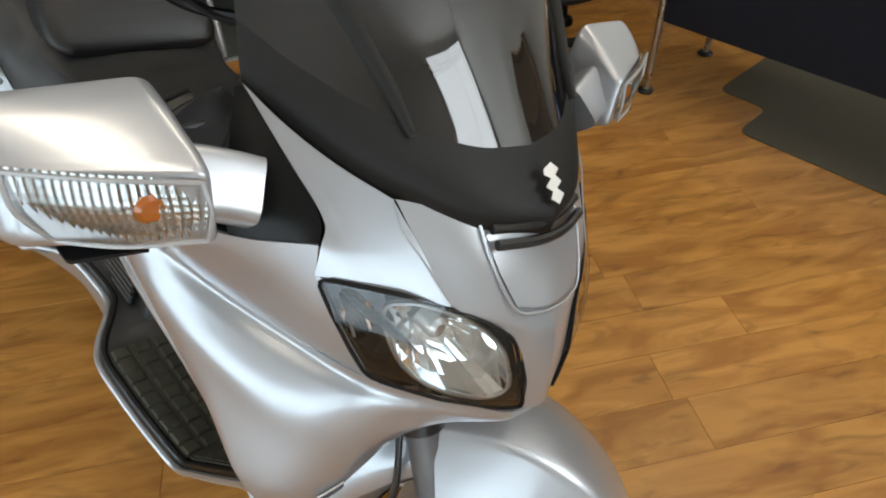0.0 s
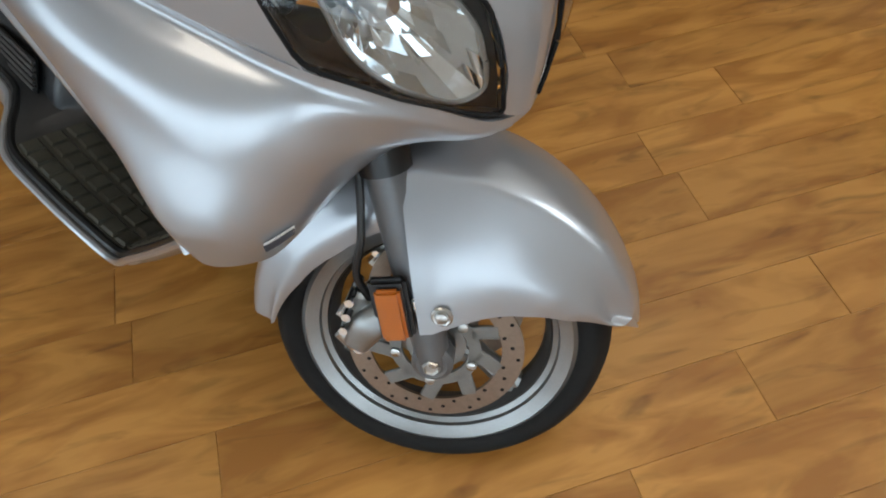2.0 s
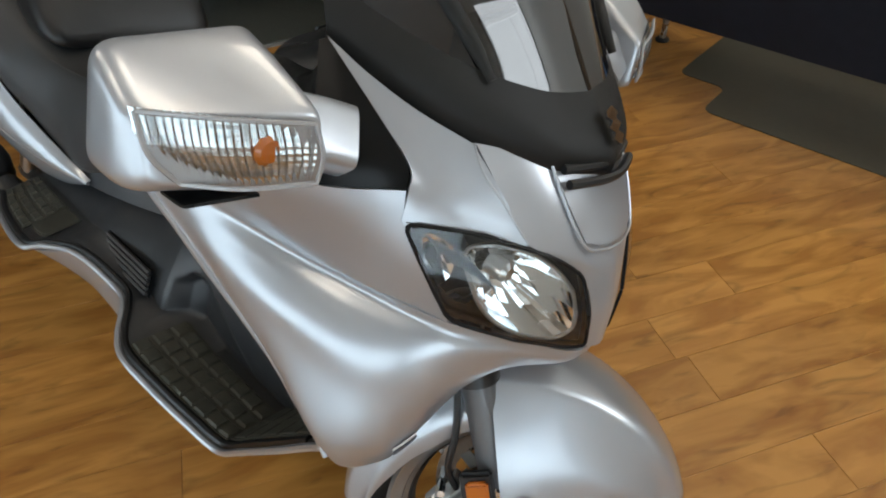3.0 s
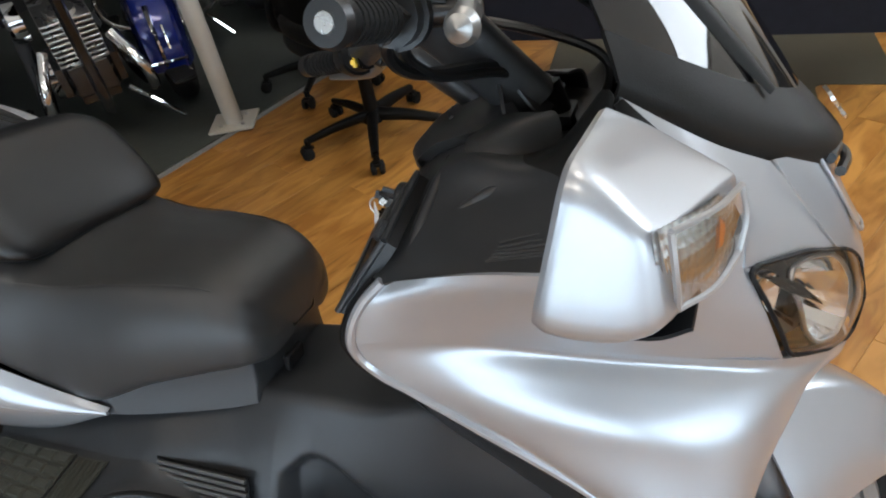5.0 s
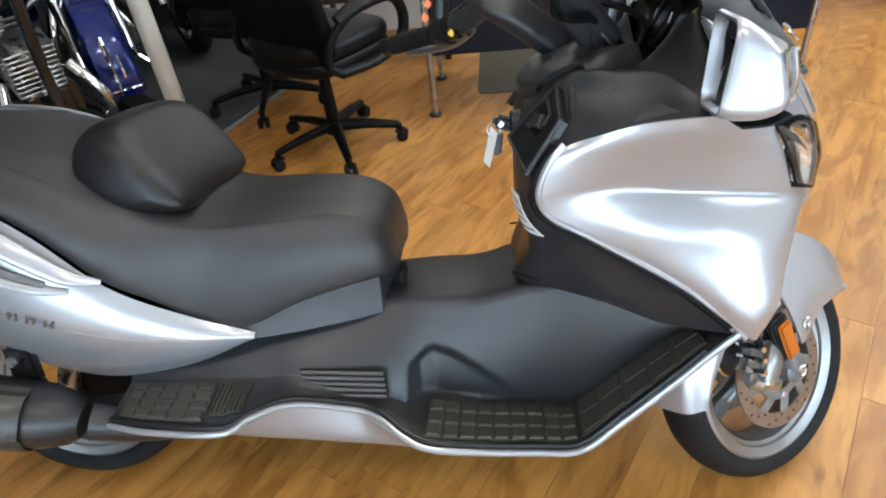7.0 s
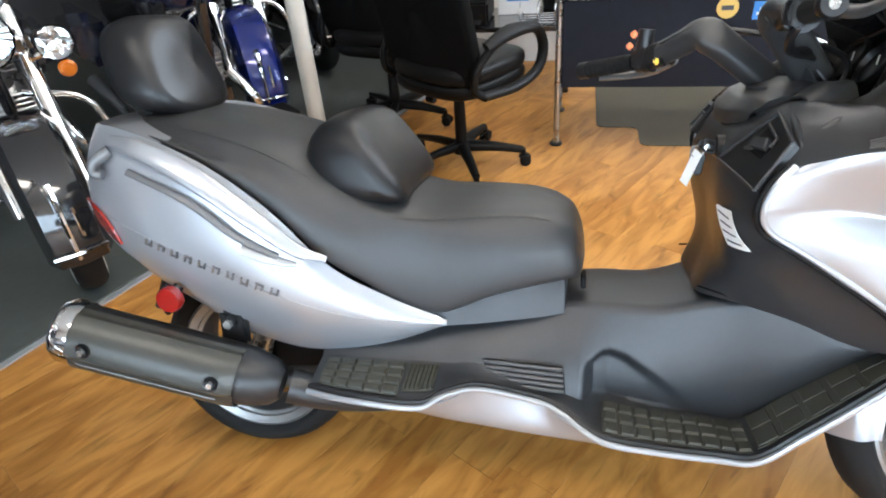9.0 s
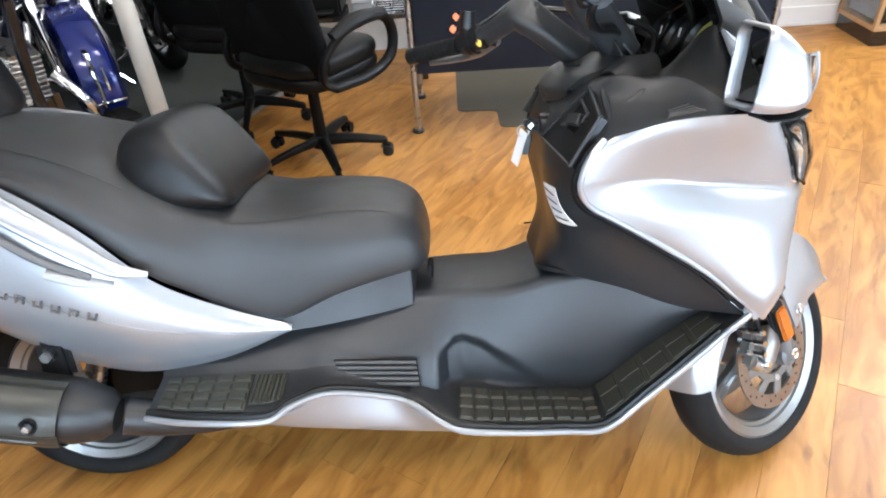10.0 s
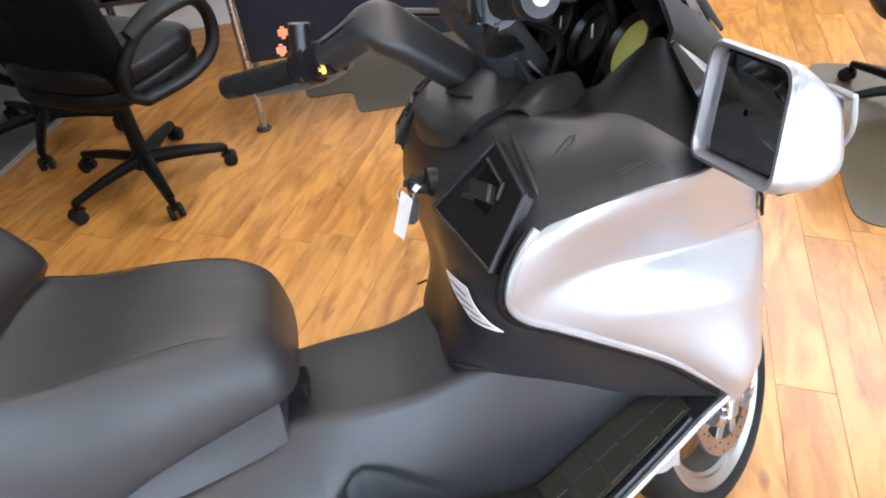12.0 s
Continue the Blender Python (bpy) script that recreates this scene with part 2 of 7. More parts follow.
SKY_GLOW = glowing("bright_daylight", (0.82, 0.92, 1.0), 3.2)

# ---- mesh helpers ----


def spline(pts, count):
    """Points at even steps of a smooth curve through pts."""
    p = np.array(pts, float)
    if len(p) == 2:
        return p[0] + (p[1] - p[0]) * np.linspace(0, 1, count)[:, None]
    q = np.vstack([2 * p[0] - p[1], p, 2 * p[-1] - p[-2]])
    out = []
    for s in np.linspace(0, len(p) - 1, count):
        i = min(int(s), len(p) - 2)
        u = s - i
        a, b, c, d = q[i : i + 4]
        out.append(0.5 * (2 * b + (c - a) * u + (2 * a - 5 * b + 4 * c - d) * u * u + (3 * b - a - 3 * c + d) * u**3))
    return np.array(out)


def even(pts, count):
    """The smooth curve through pts, cut at even lengths."""
    p = spline(pts, 40 * len(pts))
    d = np.r_[0, np.cumsum(np.linalg.norm(np.diff(p, axis=0), axis=1))]
    s = np.linspace(0, d[-1], count)
    return np.stack([np.interp(s, d, p[:, i]) for i in range(p.shape[1])], 1)


def surface_grid(rows, nu, nv):
    """A grid of nv by nu points through rows of guide points."""
    lines = np.array([spline(r, nu) for r in rows])
    return np.stack([spline(lines[:, i], nv) for i in range(nu)], 1)


def sheet(g, wrap=False, skip=None):
    """A bmesh over a grid of points. wrap: each row closes on itself. skip(v, u): leaves a cell out, by its share of the way."""
    bm = bmesh.new()
    vs = [[bm.verts.new(p) for p in row] for row in g]
    nv, nu = len(g), len(g[0])
    for i in range(nv - 1):
        for j in range(nu if wrap else nu - 1):
            if skip and skip((i + 0.5) / (nv - 1), (j + 0.5) / (nu - 1)):
                continue
            jj = (j + 1) % nu
            bm.faces.new((vs[i][j], vs[i][jj], vs[i + 1][jj], vs[i + 1][j]))
    return bm


def tube(pts, radius, sides=10, count=0, flat=1.0):
    """A round bar along pts; radius: a number or one for each guide point."""
    path = spline(pts, count or 6 * len(pts)) if len(pts) > 2 else np.array(pts, float)
    n = len(path)
    rad = np.full(n, radius) if np.isscalar(radius) else np.interp(np.linspace(0, 1, n), np.linspace(0, 1, len(radius)), radius)
    bm = bmesh.new()
    rings, side = [], None
    for i in range(n):
        d = Vector(path[min(i + 1, n - 1)] - path[max(i - 1, 0)]).normalized()
        if side is None:
            side = d.orthogonal().normalized()
        side = (side - d * side.dot(d)).normalized()
        up = d.cross(side)
        rings.append([bm.verts.new(Vector(path[i]) + float(rad[i]) * (math.cos(a) * side + flat * math.sin(a) * up)) for a in np.linspace(0, 2 * math.pi, sides, endpoint=False)])
    for a, b in zip(rings, rings[1:]):
        for j in range(sides):
            bm.faces.new((a[j], a[(j + 1) % sides], b[(j + 1) % sides], b[j]))
    bm.faces.new(rings[0][::-1]), bm.faces.new(rings[-1])
    return bm


def ribbon(pts, wide, deep, face, count=36, power=3.4):
    """A flattened bar along pts with rounded corners: its broad side looks along face."""
    path = spline(pts, count)
    n = len(path)
    ws, ds = (np.interp(np.linspace(0, 1, n), np.linspace(0, 1, len(v)), v) for v in (wide, deep))
    rows = []
    for i in range(n):
        d = path[min(i + 1, n - 1)] - path[max(i - 1, 0)]
        d = d / np.linalg.norm(d)
        u = np.array(face) - d * np.dot(face, d)
        u = u / np.linalg.norm(u)
        v = np.cross(d, u)
        rows.append([path[i] + ws[i] * v * math.copysign(abs(math.cos(a)) ** (2 / power), math.cos(a)) + ds[i] * u * math.copysign(abs(math.sin(a)) ** (2 / power), math.sin(a)) for a in np.linspace(0, 2 * math.pi, 28, endpoint=False)])
    bm = sheet(np.array(rows), wrap=True)
    bm.verts.ensure_lookup_table()
    bm.faces.new(bm.verts[:28]), bm.faces.new(bm.verts[-28:])
    return bm


def turned(profile, sides=32, axis="y", cap=True):
    """A body of revolution from (distance along the axis, radius) pairs."""
    bm = bmesh.new()
    rings = []
    for h, r in profile:
        ring = []
        for a in np.linspace(0, 2 * math.pi, sides, endpoint=False):
            c, s = r * math.cos(a), r * math.sin(a)
            ring.append(bm.verts.new({"x": (h, c, s), "y": (c, h, s), "z": (c, s, h)}[axis]))
        rings.append(ring)
    for a, b in zip(rings, rings[1:]):
        for j in range(sides):
            bm.faces.new((a[j], a[(j + 1) % sides], b[(j + 1) % sides], b[j]))
    for ring, r in ((rings[0], profile[0][1]), (rings[-1], profile[-1][1])):
        if cap and r > 1e-4 and profile[0] != profile[-1]:
            bm.faces.new(ring)
    bmesh.ops.remove_doubles(bm, verts=bm.verts, dist=1e-6)
    return bm


def block(sx, sy, sz, at=(0, 0, 0), bevel=0.0, segments=2, m=None):
    bm = bmesh.new()
    bmesh.ops.create_cube(bm, size=1)
    bmesh.ops.scale(bm, vec=(sx, sy, sz), verts=bm.verts)
    if bevel:
        bmesh.ops.bevel(bm, geom=bm.edges[:], offset=bevel, segments=segments, affect="EDGES")
    if m is not None:
        bmesh.ops.transform(bm, matrix=m, verts=bm.verts)
    bmesh.ops.translate(bm, vec=at, verts=bm.verts)
    return bm


def joined(*parts):
    out = bmesh.new()
    for p in parts:
        tmp = bpy.data.meshes.new("tmp")
        p.to_mesh(tmp)
        p.free()
        out.from_mesh(tmp)
        bpy.data.meshes.remove(tmp)
    return out


def moved(bm, m):
    bmesh.ops.transform(bm, matrix=m, verts=bm.verts)
    return bm


def flipped(bm):
    """The same over the middle plane y = 0."""
    out = bm.copy()
    bmesh.ops.scale(out, vec=(1, -1, 1), verts=out.verts)
    bmesh.ops.reverse_faces(out, faces=out.faces)
    return out


def part(name, bm, material, parent=None, label="", sharp=38, thick=0.0):
    """Links bm as one mesh object under a thing or a part."""
    if thick:
        bmesh.ops.recalc_face_normals(bm, faces=bm.faces)
        bmesh.ops.solidify(bm, geom=bm.faces[:], thickness=thick)
    bmesh.ops.recalc_face_normals(bm, faces=bm.faces)
    me = bpy.data.meshes.new(name)
    bm.to_mesh(me)
    bm.free()
    for p in me.polygons:
        p.use_smooth = True
    me.set_sharp_from_angle(angle=radians(sharp))
    me.materials.append(material)
    if parent and parent.parent and parent.parent.parent:
        parent = parent.parent  # three levels at most
    ob = new(name, me)
    ob.parent = parent
    if label:
        ob["label"] = label
    return ob


def thing(name, label, category, m=None, group="", kind=""):
    ob = new(name)
    ob.empty_display_size = 0.1
    if m is not None:
        ob.matrix_world = m
    return tagged(ob, label, category, group, kind)


def poly(pts, h):
    """A flat plate from an outline in x and y, h thick upwards from z = 0."""
    bm = bmesh.new()
    f = bm.faces.new([bm.verts.new((x, y, 0)) for x, y in pts])
    r = bmesh.ops.extrude_face_region(bm, geom=[f])
    bmesh.ops.translate(bm, vec=(0, 0, h), verts=[v for v in r["geom"] if isinstance(v, bmesh.types.BMVert)])
    return bm

# ---- the room ----
W, E, S, N, T = -4.2, 4.0, -4.0, 3.25, 0.15


def wall_with_hole(name, length, height, hole, m, label):
    """A wall along x from 0, T thick towards -y, with one opening (x0, x1, z0, z1)."""
    x0, x1, z0, z1 = hole
    bits = [(0, x0, 0, height), (x1, length, 0, height), (x0, x1, 0, z0), (x0, x1, z1, height)]
    bm = joined(*[block(b - a, T, d - c, ((a + b) / 2, -T / 2, (c + d) / 2)) for a, b, c, d in bits if b - a > 0.01 and d - c > 0.01])
    ob = part(name, moved(bm, m), WALL_PAINT)
    return tagged(ob, label, "wall", kind="structure")


BAY, BAY_X = 5.2, -0.95
tagged(part("wall_north", block(E - BAY_X + T, T, CEILING_Z, ((E + BAY_X + T) / 2, N + T / 2, CEILING_Z / 2)), WALL_PAINT), "white painted wall behind the desk", "wall", kind="structure")
tagged(part("wall_bay", block(T, BAY - N - T, CEILING_Z, (BAY_X + T / 2, (BAY + N + T) / 2, CEILING_Z / 2)), WALL_DARK), "charcoal painted wall of the back bay", "wall", kind="structure")
tagged(part("wall_back", block(BAY_X - W + 2 * T, T, CEILING_Z, ((BAY_X + W + 0 * T) / 2, BAY + T / 2, CEILING_Z / 2)), WALL_DARK), "charcoal painted back wall of the bay", "wall", kind="structure")
tagged(part("wall_west", block(T, BAY - S, CEILING_Z, (W - T / 2, (BAY + S) / 2, CEILING_Z / 2)), WALL_DARK), "charcoal painted side wall behind the motorcycles", "wall", kind="structure")
wall_with_hole("wall_south", E - W + 2 * T, CEILING_Z, (1.55, 8.05, 0.36, 2.24), pose(W - T, S, 0), "white painted wall with a shop window")
wall_with_hole("wall_east", 3.2, CEILING_Z, (0.2, 2.7, 0.36, 2.24), pose(E + T, S, 0, 0, 0, 90) @ pose(0, T, 0), "white painted wall with a corner window")
wall_with_hole("wall_north_east", N - S - 3.2, CEILING_Z, (1.72, 3.97, 1.95, 3.85), pose(E + T, S + 3.2, 0, 0, 0, 90) @ pose(0, T, 0), "white painted wall with a high window")


def window(name, width, height, m, label):
    w = thing(name, label, "window", m, kind="structure")
    fr = joined(*[block(*b) for b in ((width, 0.06, 0.06, (0, 0, 0.03)), (width, 0.06, 0.06, (0, 0, height - 0.03)), (0.06, 0.06, height - 0.12, (-width / 2 + 0.03, 0, height / 2)),
                                     (0.06, 0.06, height - 0.12, (width / 2 - 0.03, 0, height / 2)), (0.05, 0.05, height - 0.12, (width * 0.14, 0, height / 2)))])
    part("window_frame", fr, STEEL, w)
    p = part("pane", block(width - 0.12, 0.006, height - 0.12, (0, -0.045, height / 2)), LENS, w)
    p.visible_shadow = False
    return w


window("window_1", 2.25, 1.9, pose(E + T / 2, S + 6.045, 1.95, 0, 0, 90), "high shop window in a metal frame")
window("window_2", 6.5, 1.88, pose(W - T + 4.8, S - T / 2, 0.36), "wide shop window in a metal frame")
window("window_3", 2.5, 1.88, pose(E + T / 2, S + 1.45, 0.36, 0, 0, 90), "shop window in a metal frame")
for bm in (block(0.02, 11, 7, (E + 1.6, 0, 2.5)), block(10, 0.02, 5, (-0.6, S - 1.6, 1.5))):
    tagged(part("backdrop", bm, SKY_GLOW), "bright daylight outside the windows", "backdrop", kind="structure")
tagged(part("ceiling", block(E - W + 2 * T, BAY - S + 2 * T, 0.1, ((E + W) / 2, (BAY + S) / 2, CEILING_Z + 0.05)), CEILING_TILE), "white tiled shop ceiling", "ceiling", kind="structure")
for fx, fy in FITTINGS:
    lamp = thing("ceiling_light", "rectangular ceiling light with a lit diffuser", "ceiling light", pose(fx, fy, CEILING_Z), "ceiling lights")
    part("frame", joined(*[block(*b) for b in ((1.3, 0.04, 0.07, (0, 0.32, -0.035)), (1.3, 0.04, 0.07, (0, -0.32, -0.035)), (0.04, 0.60, 0.07, (0.63, 0, -0.035)), (0.04, 0.60, 0.07, (-0.63, 0, -0.035)))]), TRIM_WHITE, lamp)
    part("diffuser", block(1.22, 0.60, 0.01, (0, 0, -0.05)), TUBE_GLOW, lamp)
bb = joined(block(E - 0.2, 0.016, 0.12, (E / 2 + 0.1, N - 0.008, 0.06)), block(E - 0.2, 0.024, 0.02, (E / 2 + 0.1, N - 0.012, 0.011)))
tagged(part("baseboard", bb, TRIM_WHITE), "white painted baseboard along the wall", "baseboard", kind="structure")

floor = thing("floor", "warm oak laminate floor of long boards", "floor", kind="structure")
part("subfloor", block(E - W, BAY - S, 0.06, ((E + W) / 2, (BAY + S) / 2, -0.0318)), FLOOR_WOOD, floor, "oak laminate under and round the boards")

# the grey floor beyond a slanted edge, under the row of motorcycles
edge = [(-2.90, -3.98), (-1.93, 0.0), (-1.28, 1.62), (-0.68, 3.24)]
grey = poly([(W + 0.01, -3.98), *edge, (BAY_X - 0.001, 3.24), (BAY_X - 0.001, BAY - 0.01), (W + 0.01, BAY - 0.01)], 0.012)
tagged(part("carpet", grey, GREY_FLOOR), "smooth grey floor covering under the motorcycles", "carpet", kind="structure")
strip = [(x + dx, y) for dx, pts in ((0, edge), (0.03, edge[::-1])) for x, y in pts]
tagged(part("trim", poly(strip, 0.006), SILVER_DULL), "thin metal edge strip between the floors", "trim", kind="structure")

# ---- the scooter ----
LEAN = radians(14.4)
scooter = thing("scooter", "silver maxi scooter with a long black seat leaning on its stand", "scooter", Matrix.Rotation(-LEAN, 4, "X"))
STEER_AXIS, STEER_FOOT, STEER = Vector((-0.4226, 0, 0.9063)), Vector((0.90, 0, 0)), radians(36)
steer = Matrix.Translation(STEER_FOOT) @ Matrix.Rotation(STEER, 4, STEER_AXIS) @ Matrix.Translation(-STEER_FOOT)
unsteer = steer.inverted()
FRONT, REAR = Vector((0.80, 0, 0.264)), Vector((-0.795, 0, 0.270))


def pair(name, bm, material, parent, label="", **kw):
    """A part on each side of the scooter."""
    other = flipped(bm)
    return part(name, bm, material, parent, label, **kw), part(name, other, material, parent, label, **kw)


def arc_tyre(r, w, rim_r):
    """The outline of a motorcycle tyre: distance along the axle, radius."""
    half = [(-w * 0.36, rim_r), (-w * 0.44, rim_r + 0.012), (-w * 0.5, rim_r + (r - rim_r) * 0.45), (-w * 0.46, r - 0.022), (-w * 0.32, r - 0.008), (-w * 0.14, r - 0.001), (0, r)]
    return half + [(-a, b) for a, b in half[-2::-1]] + [half[0]]


def wheel(parent, name, centre, r, w, rim_r, m, disc):
    wh = part(name, turned([(-0.03, 0.012), (-0.055, 0.03), (-0.055, 0.045), (0.055, 0.045), (0.055, 0.03), (0.03, 0.012), (-0.03, 0.012)], 24), ALLOY, parent, "silver cast wheel")
    wh.matrix_local = m @ Matrix.Translation(centre)
    part("tyre", turned(arc_tyre(r, w, rim_r), 72), RUBBER, wh, "black road tyre", sharp=60)
    e = w * 0.40
    rim = [(-e, rim_r + 0.007), (-e - 0.004, rim_r), (-e, rim_r - 0.008), (-e + 0.004, rim_r - 0.019), (-e + 0.010, rim_r - 0.021), (-e + 0.014, rim_r - 0.029), (0, rim_r - 0.036), (e - 0.014, rim_r - 0.029), (e - 0.010, rim_r - 0.021), (e - 0.004, rim_r - 0.019),
           (e, rim_r - 0.008), (e + 0.004, rim_r), (e, rim_r + 0.007), (0, rim_r - 0.012), (-e, rim_r + 0.007)]
    part("rim", turned(rim, 72), ALLOY, wh, "bright silver rim")
    # the barrel's shade is painted with the darker alloy
    part("rim_barrel", turned([(-e + 0.016, rim_r - 0.0315), (-0.01, rim_r - 0.0395), (0.01, rim_r - 0.0395), (e - 0.016, rim_r - 0.0315)], 72, cap=False), RIM_SHADE, wh, "inside of the rim, painted darker as shade")
    # grooves pressed into the tread
    grooves = []
    for i in range(30):
        for s in (-1, 1):
            a = 2 * math.pi * (i + (0.5 if s > 0 else 0)) / 30
            g = block(0.0055, w * 0.27, 0.004, (0, s * w * 0.25, r - 0.0100), m=Matrix.Rotation(s * 0.5, 4, "Z") @ Matrix.Rotation(-s * 0.34, 4, "X"))
            grooves.append(moved(g, Matrix.Rotation(a, 4, "Y")))
    tagged(part("tread_groove", joined(*grooves), BLACK_DEEP, wh), kind="stuff")
    for i in range(3):
        for side in (-1, 1):
            a = 2 * math.pi * i / 3 + side * 0.2 + 0.5
            pts = [(0.035, 0, 0.0), (0.09, 0, side * 0.012), (0.14, 0, side * 0.018), (rim_r - 0.03, 0, side * 0.03)]
            part("spoke", moved(tube(pts, [0.016, 0.012, 0.012, 0.018], 8), Matrix.Rotation(a, 4, "Y")), ALLOY, wh)
    for side in disc:
        y = side * 0.062
        bm = turned([(y - 0.0025, 0.098), (y - 0.0025, 0.13), (y + 0.0025, 0.13), (y + 0.0025, 0.098), (y - 0.0025, 0.098)], 64)
        d = part("brake_disc", bm, DISC_STEEL, wh, "drilled steel brake disc")
        hub = [turned([(y - 0.003, 0.05), (y - 0.003, 0.068), (y + 0.003, 0.068), (y + 0.003, 0.05), (y - 0.003, 0.05)], 40)]
        carrier = part("disc_carrier", joined(*hub), CARRIER_GREY, wh, "grey cast disc carrier")
        for i in range(9):
            part("carrier_arm", moved(block(0.042, 0.006, 0.024, (0.08, y, 0), 0.002, 1, Matrix.Rotation(0.35, 4, "Y")), Matrix.Rotation(2 * math.pi * i / 9, 4, "Y")), CARRIER_GREY, carrier)
        holes = [moved(turned([(y + side * 0.0027, 0.0001), (y + side * 0.0031, 0.0032)], 8), Matrix.Rotation(2 * math.pi * i / 36, 4, "Y") @ Matrix.Translation((0.104 + 0.009 * (i % 3), 0, 0))) for i in range(36)]
        tagged(part("drilling", joined(*holes), BLACK_DEEP, d), kind="stuff")
        bolts = [moved(turned([(y, 0.0075), (y + side * 0.007, 0.0075), (y + side * 0.008, 0.005), (y + side * 0.008, 0.0001)], 10), Matrix.Rotation(2 * math.pi * i / 5 + 0.2, 4, "Y") @ Matrix.Translation((0.06, 0, 0))) for i in range(5)]
        for bolt in bolts:
            part("disc_bolt", bolt, STEEL, d)
    return wh


wheel(scooter, "front_wheel", FRONT, 0.257, 0.110, 0.200, steer, (-1, 1))
wheel(scooter, "rear_wheel", REAR, 0.264, 0.150, 0.196, Matrix.Identity(4), (1,))

# fork, steered with the wheel
fork = part("fork", moved(tube([(0.80, -0.12, 0.274), (0.80, 0.12, 0.274)], 0.011, 12), steer), STEEL, scooter, "grey telescopic fork")
for s in (-1, 1):
    y = s * 0.094
    low = joined(tube([(0.803, y, 0.262), (0.78, y, 0.32), (0.742, y, 0.40), (0.672, y, 0.55)], [0.024, 0.026, 0.026, 0.028], 18), moved(turned([(-0.016, 0.0001), (-0.018, 0.022), (-0.012, 0.03), (0.014, 0.03), (0.018, 0.02), (0.018, 0.0001)], 20), Matrix.Translation((0.80, y, 0.272))))
    part("fork_slider", moved(low, steer), FORK_GREY, fork, "grey painted fork slider")
    part("fork_tube", moved(tube([(0.674, y, 0.545), (0.615, y, 0.66)], 0.021, 16), steer), STEEL, fork)
    part("dust_seal", moved(tube([(0.677, y, 0.538), (0.660, y, 0.576)], 0.034, 16), steer), BLACK_SATIN, fork)
    part("axle_nut", moved(turned([(s * 0.018, 0.0001), (s * 0.028, 0.011), (s * 0.026, 0.013), (s * 0.012, 0.013)], 6), steer @ Matrix.Translation((0.80, y, 0.274))), STEEL, fork)
    # brake calliper behind the slider
    tilt = Matrix.Rotation(0.5, 4, "Y")
    cal = part("brake_caliper", moved(joined(block(0.066, 0.060, 0.112, (0.700, s * 0.090, 0.322), 0.020, 4, tilt), block(0.040, 0.040, 0.062, (0.741, s * 0.094, 0.347), 0.013, 3, tilt), tube([(0.668, s * 0.100, 0.285), (0.690, s * 0.104, 0.268)], [0.016, 0.013], 12)), steer), STEEL, fork, "cast silver brake calliper")
    part("calliper_cap", moved(ribbon([(0.722, s * 0.118, 0.352), (0.704, s * 0.124, 0.322), (0.692, s * 0.122, 0.284)], [0.020, 0.024, 0.018], [0.012, 0.014, 0.012], (0, s, 0), 16, 2.6), steer), ALLOY, cal, "rounded calliper cap")
    for i in range(2):
        part("mounting_bolt", moved(turned([(s * 0.0, 0.011), (s * 0.010, 0.011), (s * 0.013, 0.008), (s * 0.013, 0.0001)], 12), steer @ Matrix.Translation((0.752 - 0.055 * i, s * 0.112, 0.372 - 0.095 * i))), CHROME, cal)
    for i in range(3):
        part("pad_pin", moved(tube([(0.672, s * 0.07, 0.306 + 0.024 * i), (0.672, s * 0.132, 0.306 + 0.024 * i)], 0.0065, 8), steer), CHROME, cal)
    part("bleed_nipple", moved(tube([(0.73, s * 0.105, 0.372), (0.722, s * 0.105, 0.392)], [0.008, 0.005], 8), steer), STEEL, cal)
    part("brake_hose", moved(tube([(0.695, s * 0.105, 0.352), (0.672, s * 0.115, 0.39), (0.668, s * 0.118, 0.45), (0.652, s * 0.112, 0.52), (0.625, s * 0.09, 0.60)], 0.0055, 8), steer), BLACK_SATIN, fork, "black rubber brake hose")
    bracket = part("reflector_bracket", moved(block(0.05, 0.016, 0.092, (0.728, s * 0.130, 0.366), 0.005, 2, Matrix.Rotation(-0.38, 4, "Y")), steer), BLACK_SATIN, fork)
    part("reflector", moved(block(0.034, 0.012, 0.078, (0.730, s * 0.142, 0.363), 0.004, 2, Matrix.Rotation(-0.38, 4, "Y")), steer), AMBER, bracket, "amber side reflector")
part("fork_yoke", moved(block(0.09, 0.30, 0.05, (0.625, 0, 0.635), 0.015, 2, Matrix.Rotation(-0.43, 4, "Y")), steer), BLACK_SATIN, fork)


def fender_grid(a0, a1, top, width, skirt_r, skirt_w, nv=28, nu=15):
    """Half of a mudguard round the front axle: angles in degrees, values along them."""
    rows = []
    for t in np.linspace(0.02, 1, nv):
        a = radians(a0 + (a1 - a0) * t)
        at = lambda vals: float(np.interp(t, np.linspace(0, 1, len(vals)), vals))
        r, w, sr, sw = at(top), at(width), at(skirt_r), at(skirt_w)
        guide = [(0, r), (w * 0.5, r - 0.004), (w * 0.86, r - 0.014), (w, r - 0.040 if r - 0.045 > sr else r * 0.6 + sr * 0.4), (sw * 0.6 + w * 0.4 + 0.006, (r - 0.04) * 0.5 + sr * 0.5 if r - 0.045 > sr else r * 0.3 + sr * 0.7), (sw, sr)]
        row = []
        for yy, rr in spline(guide, nu):
            row.append((0.80 + rr * math.cos(a), -yy, 0.270 + rr * math.sin(a)))
        rows.append(row)
    return np.array(rows)


def whole(g):
    """Both halves of a grid whose rows start on the middle plane."""
    other = g[:, :0:-1] * np.array([1, -1, 1])
    return np.concatenate([other, g], 1)


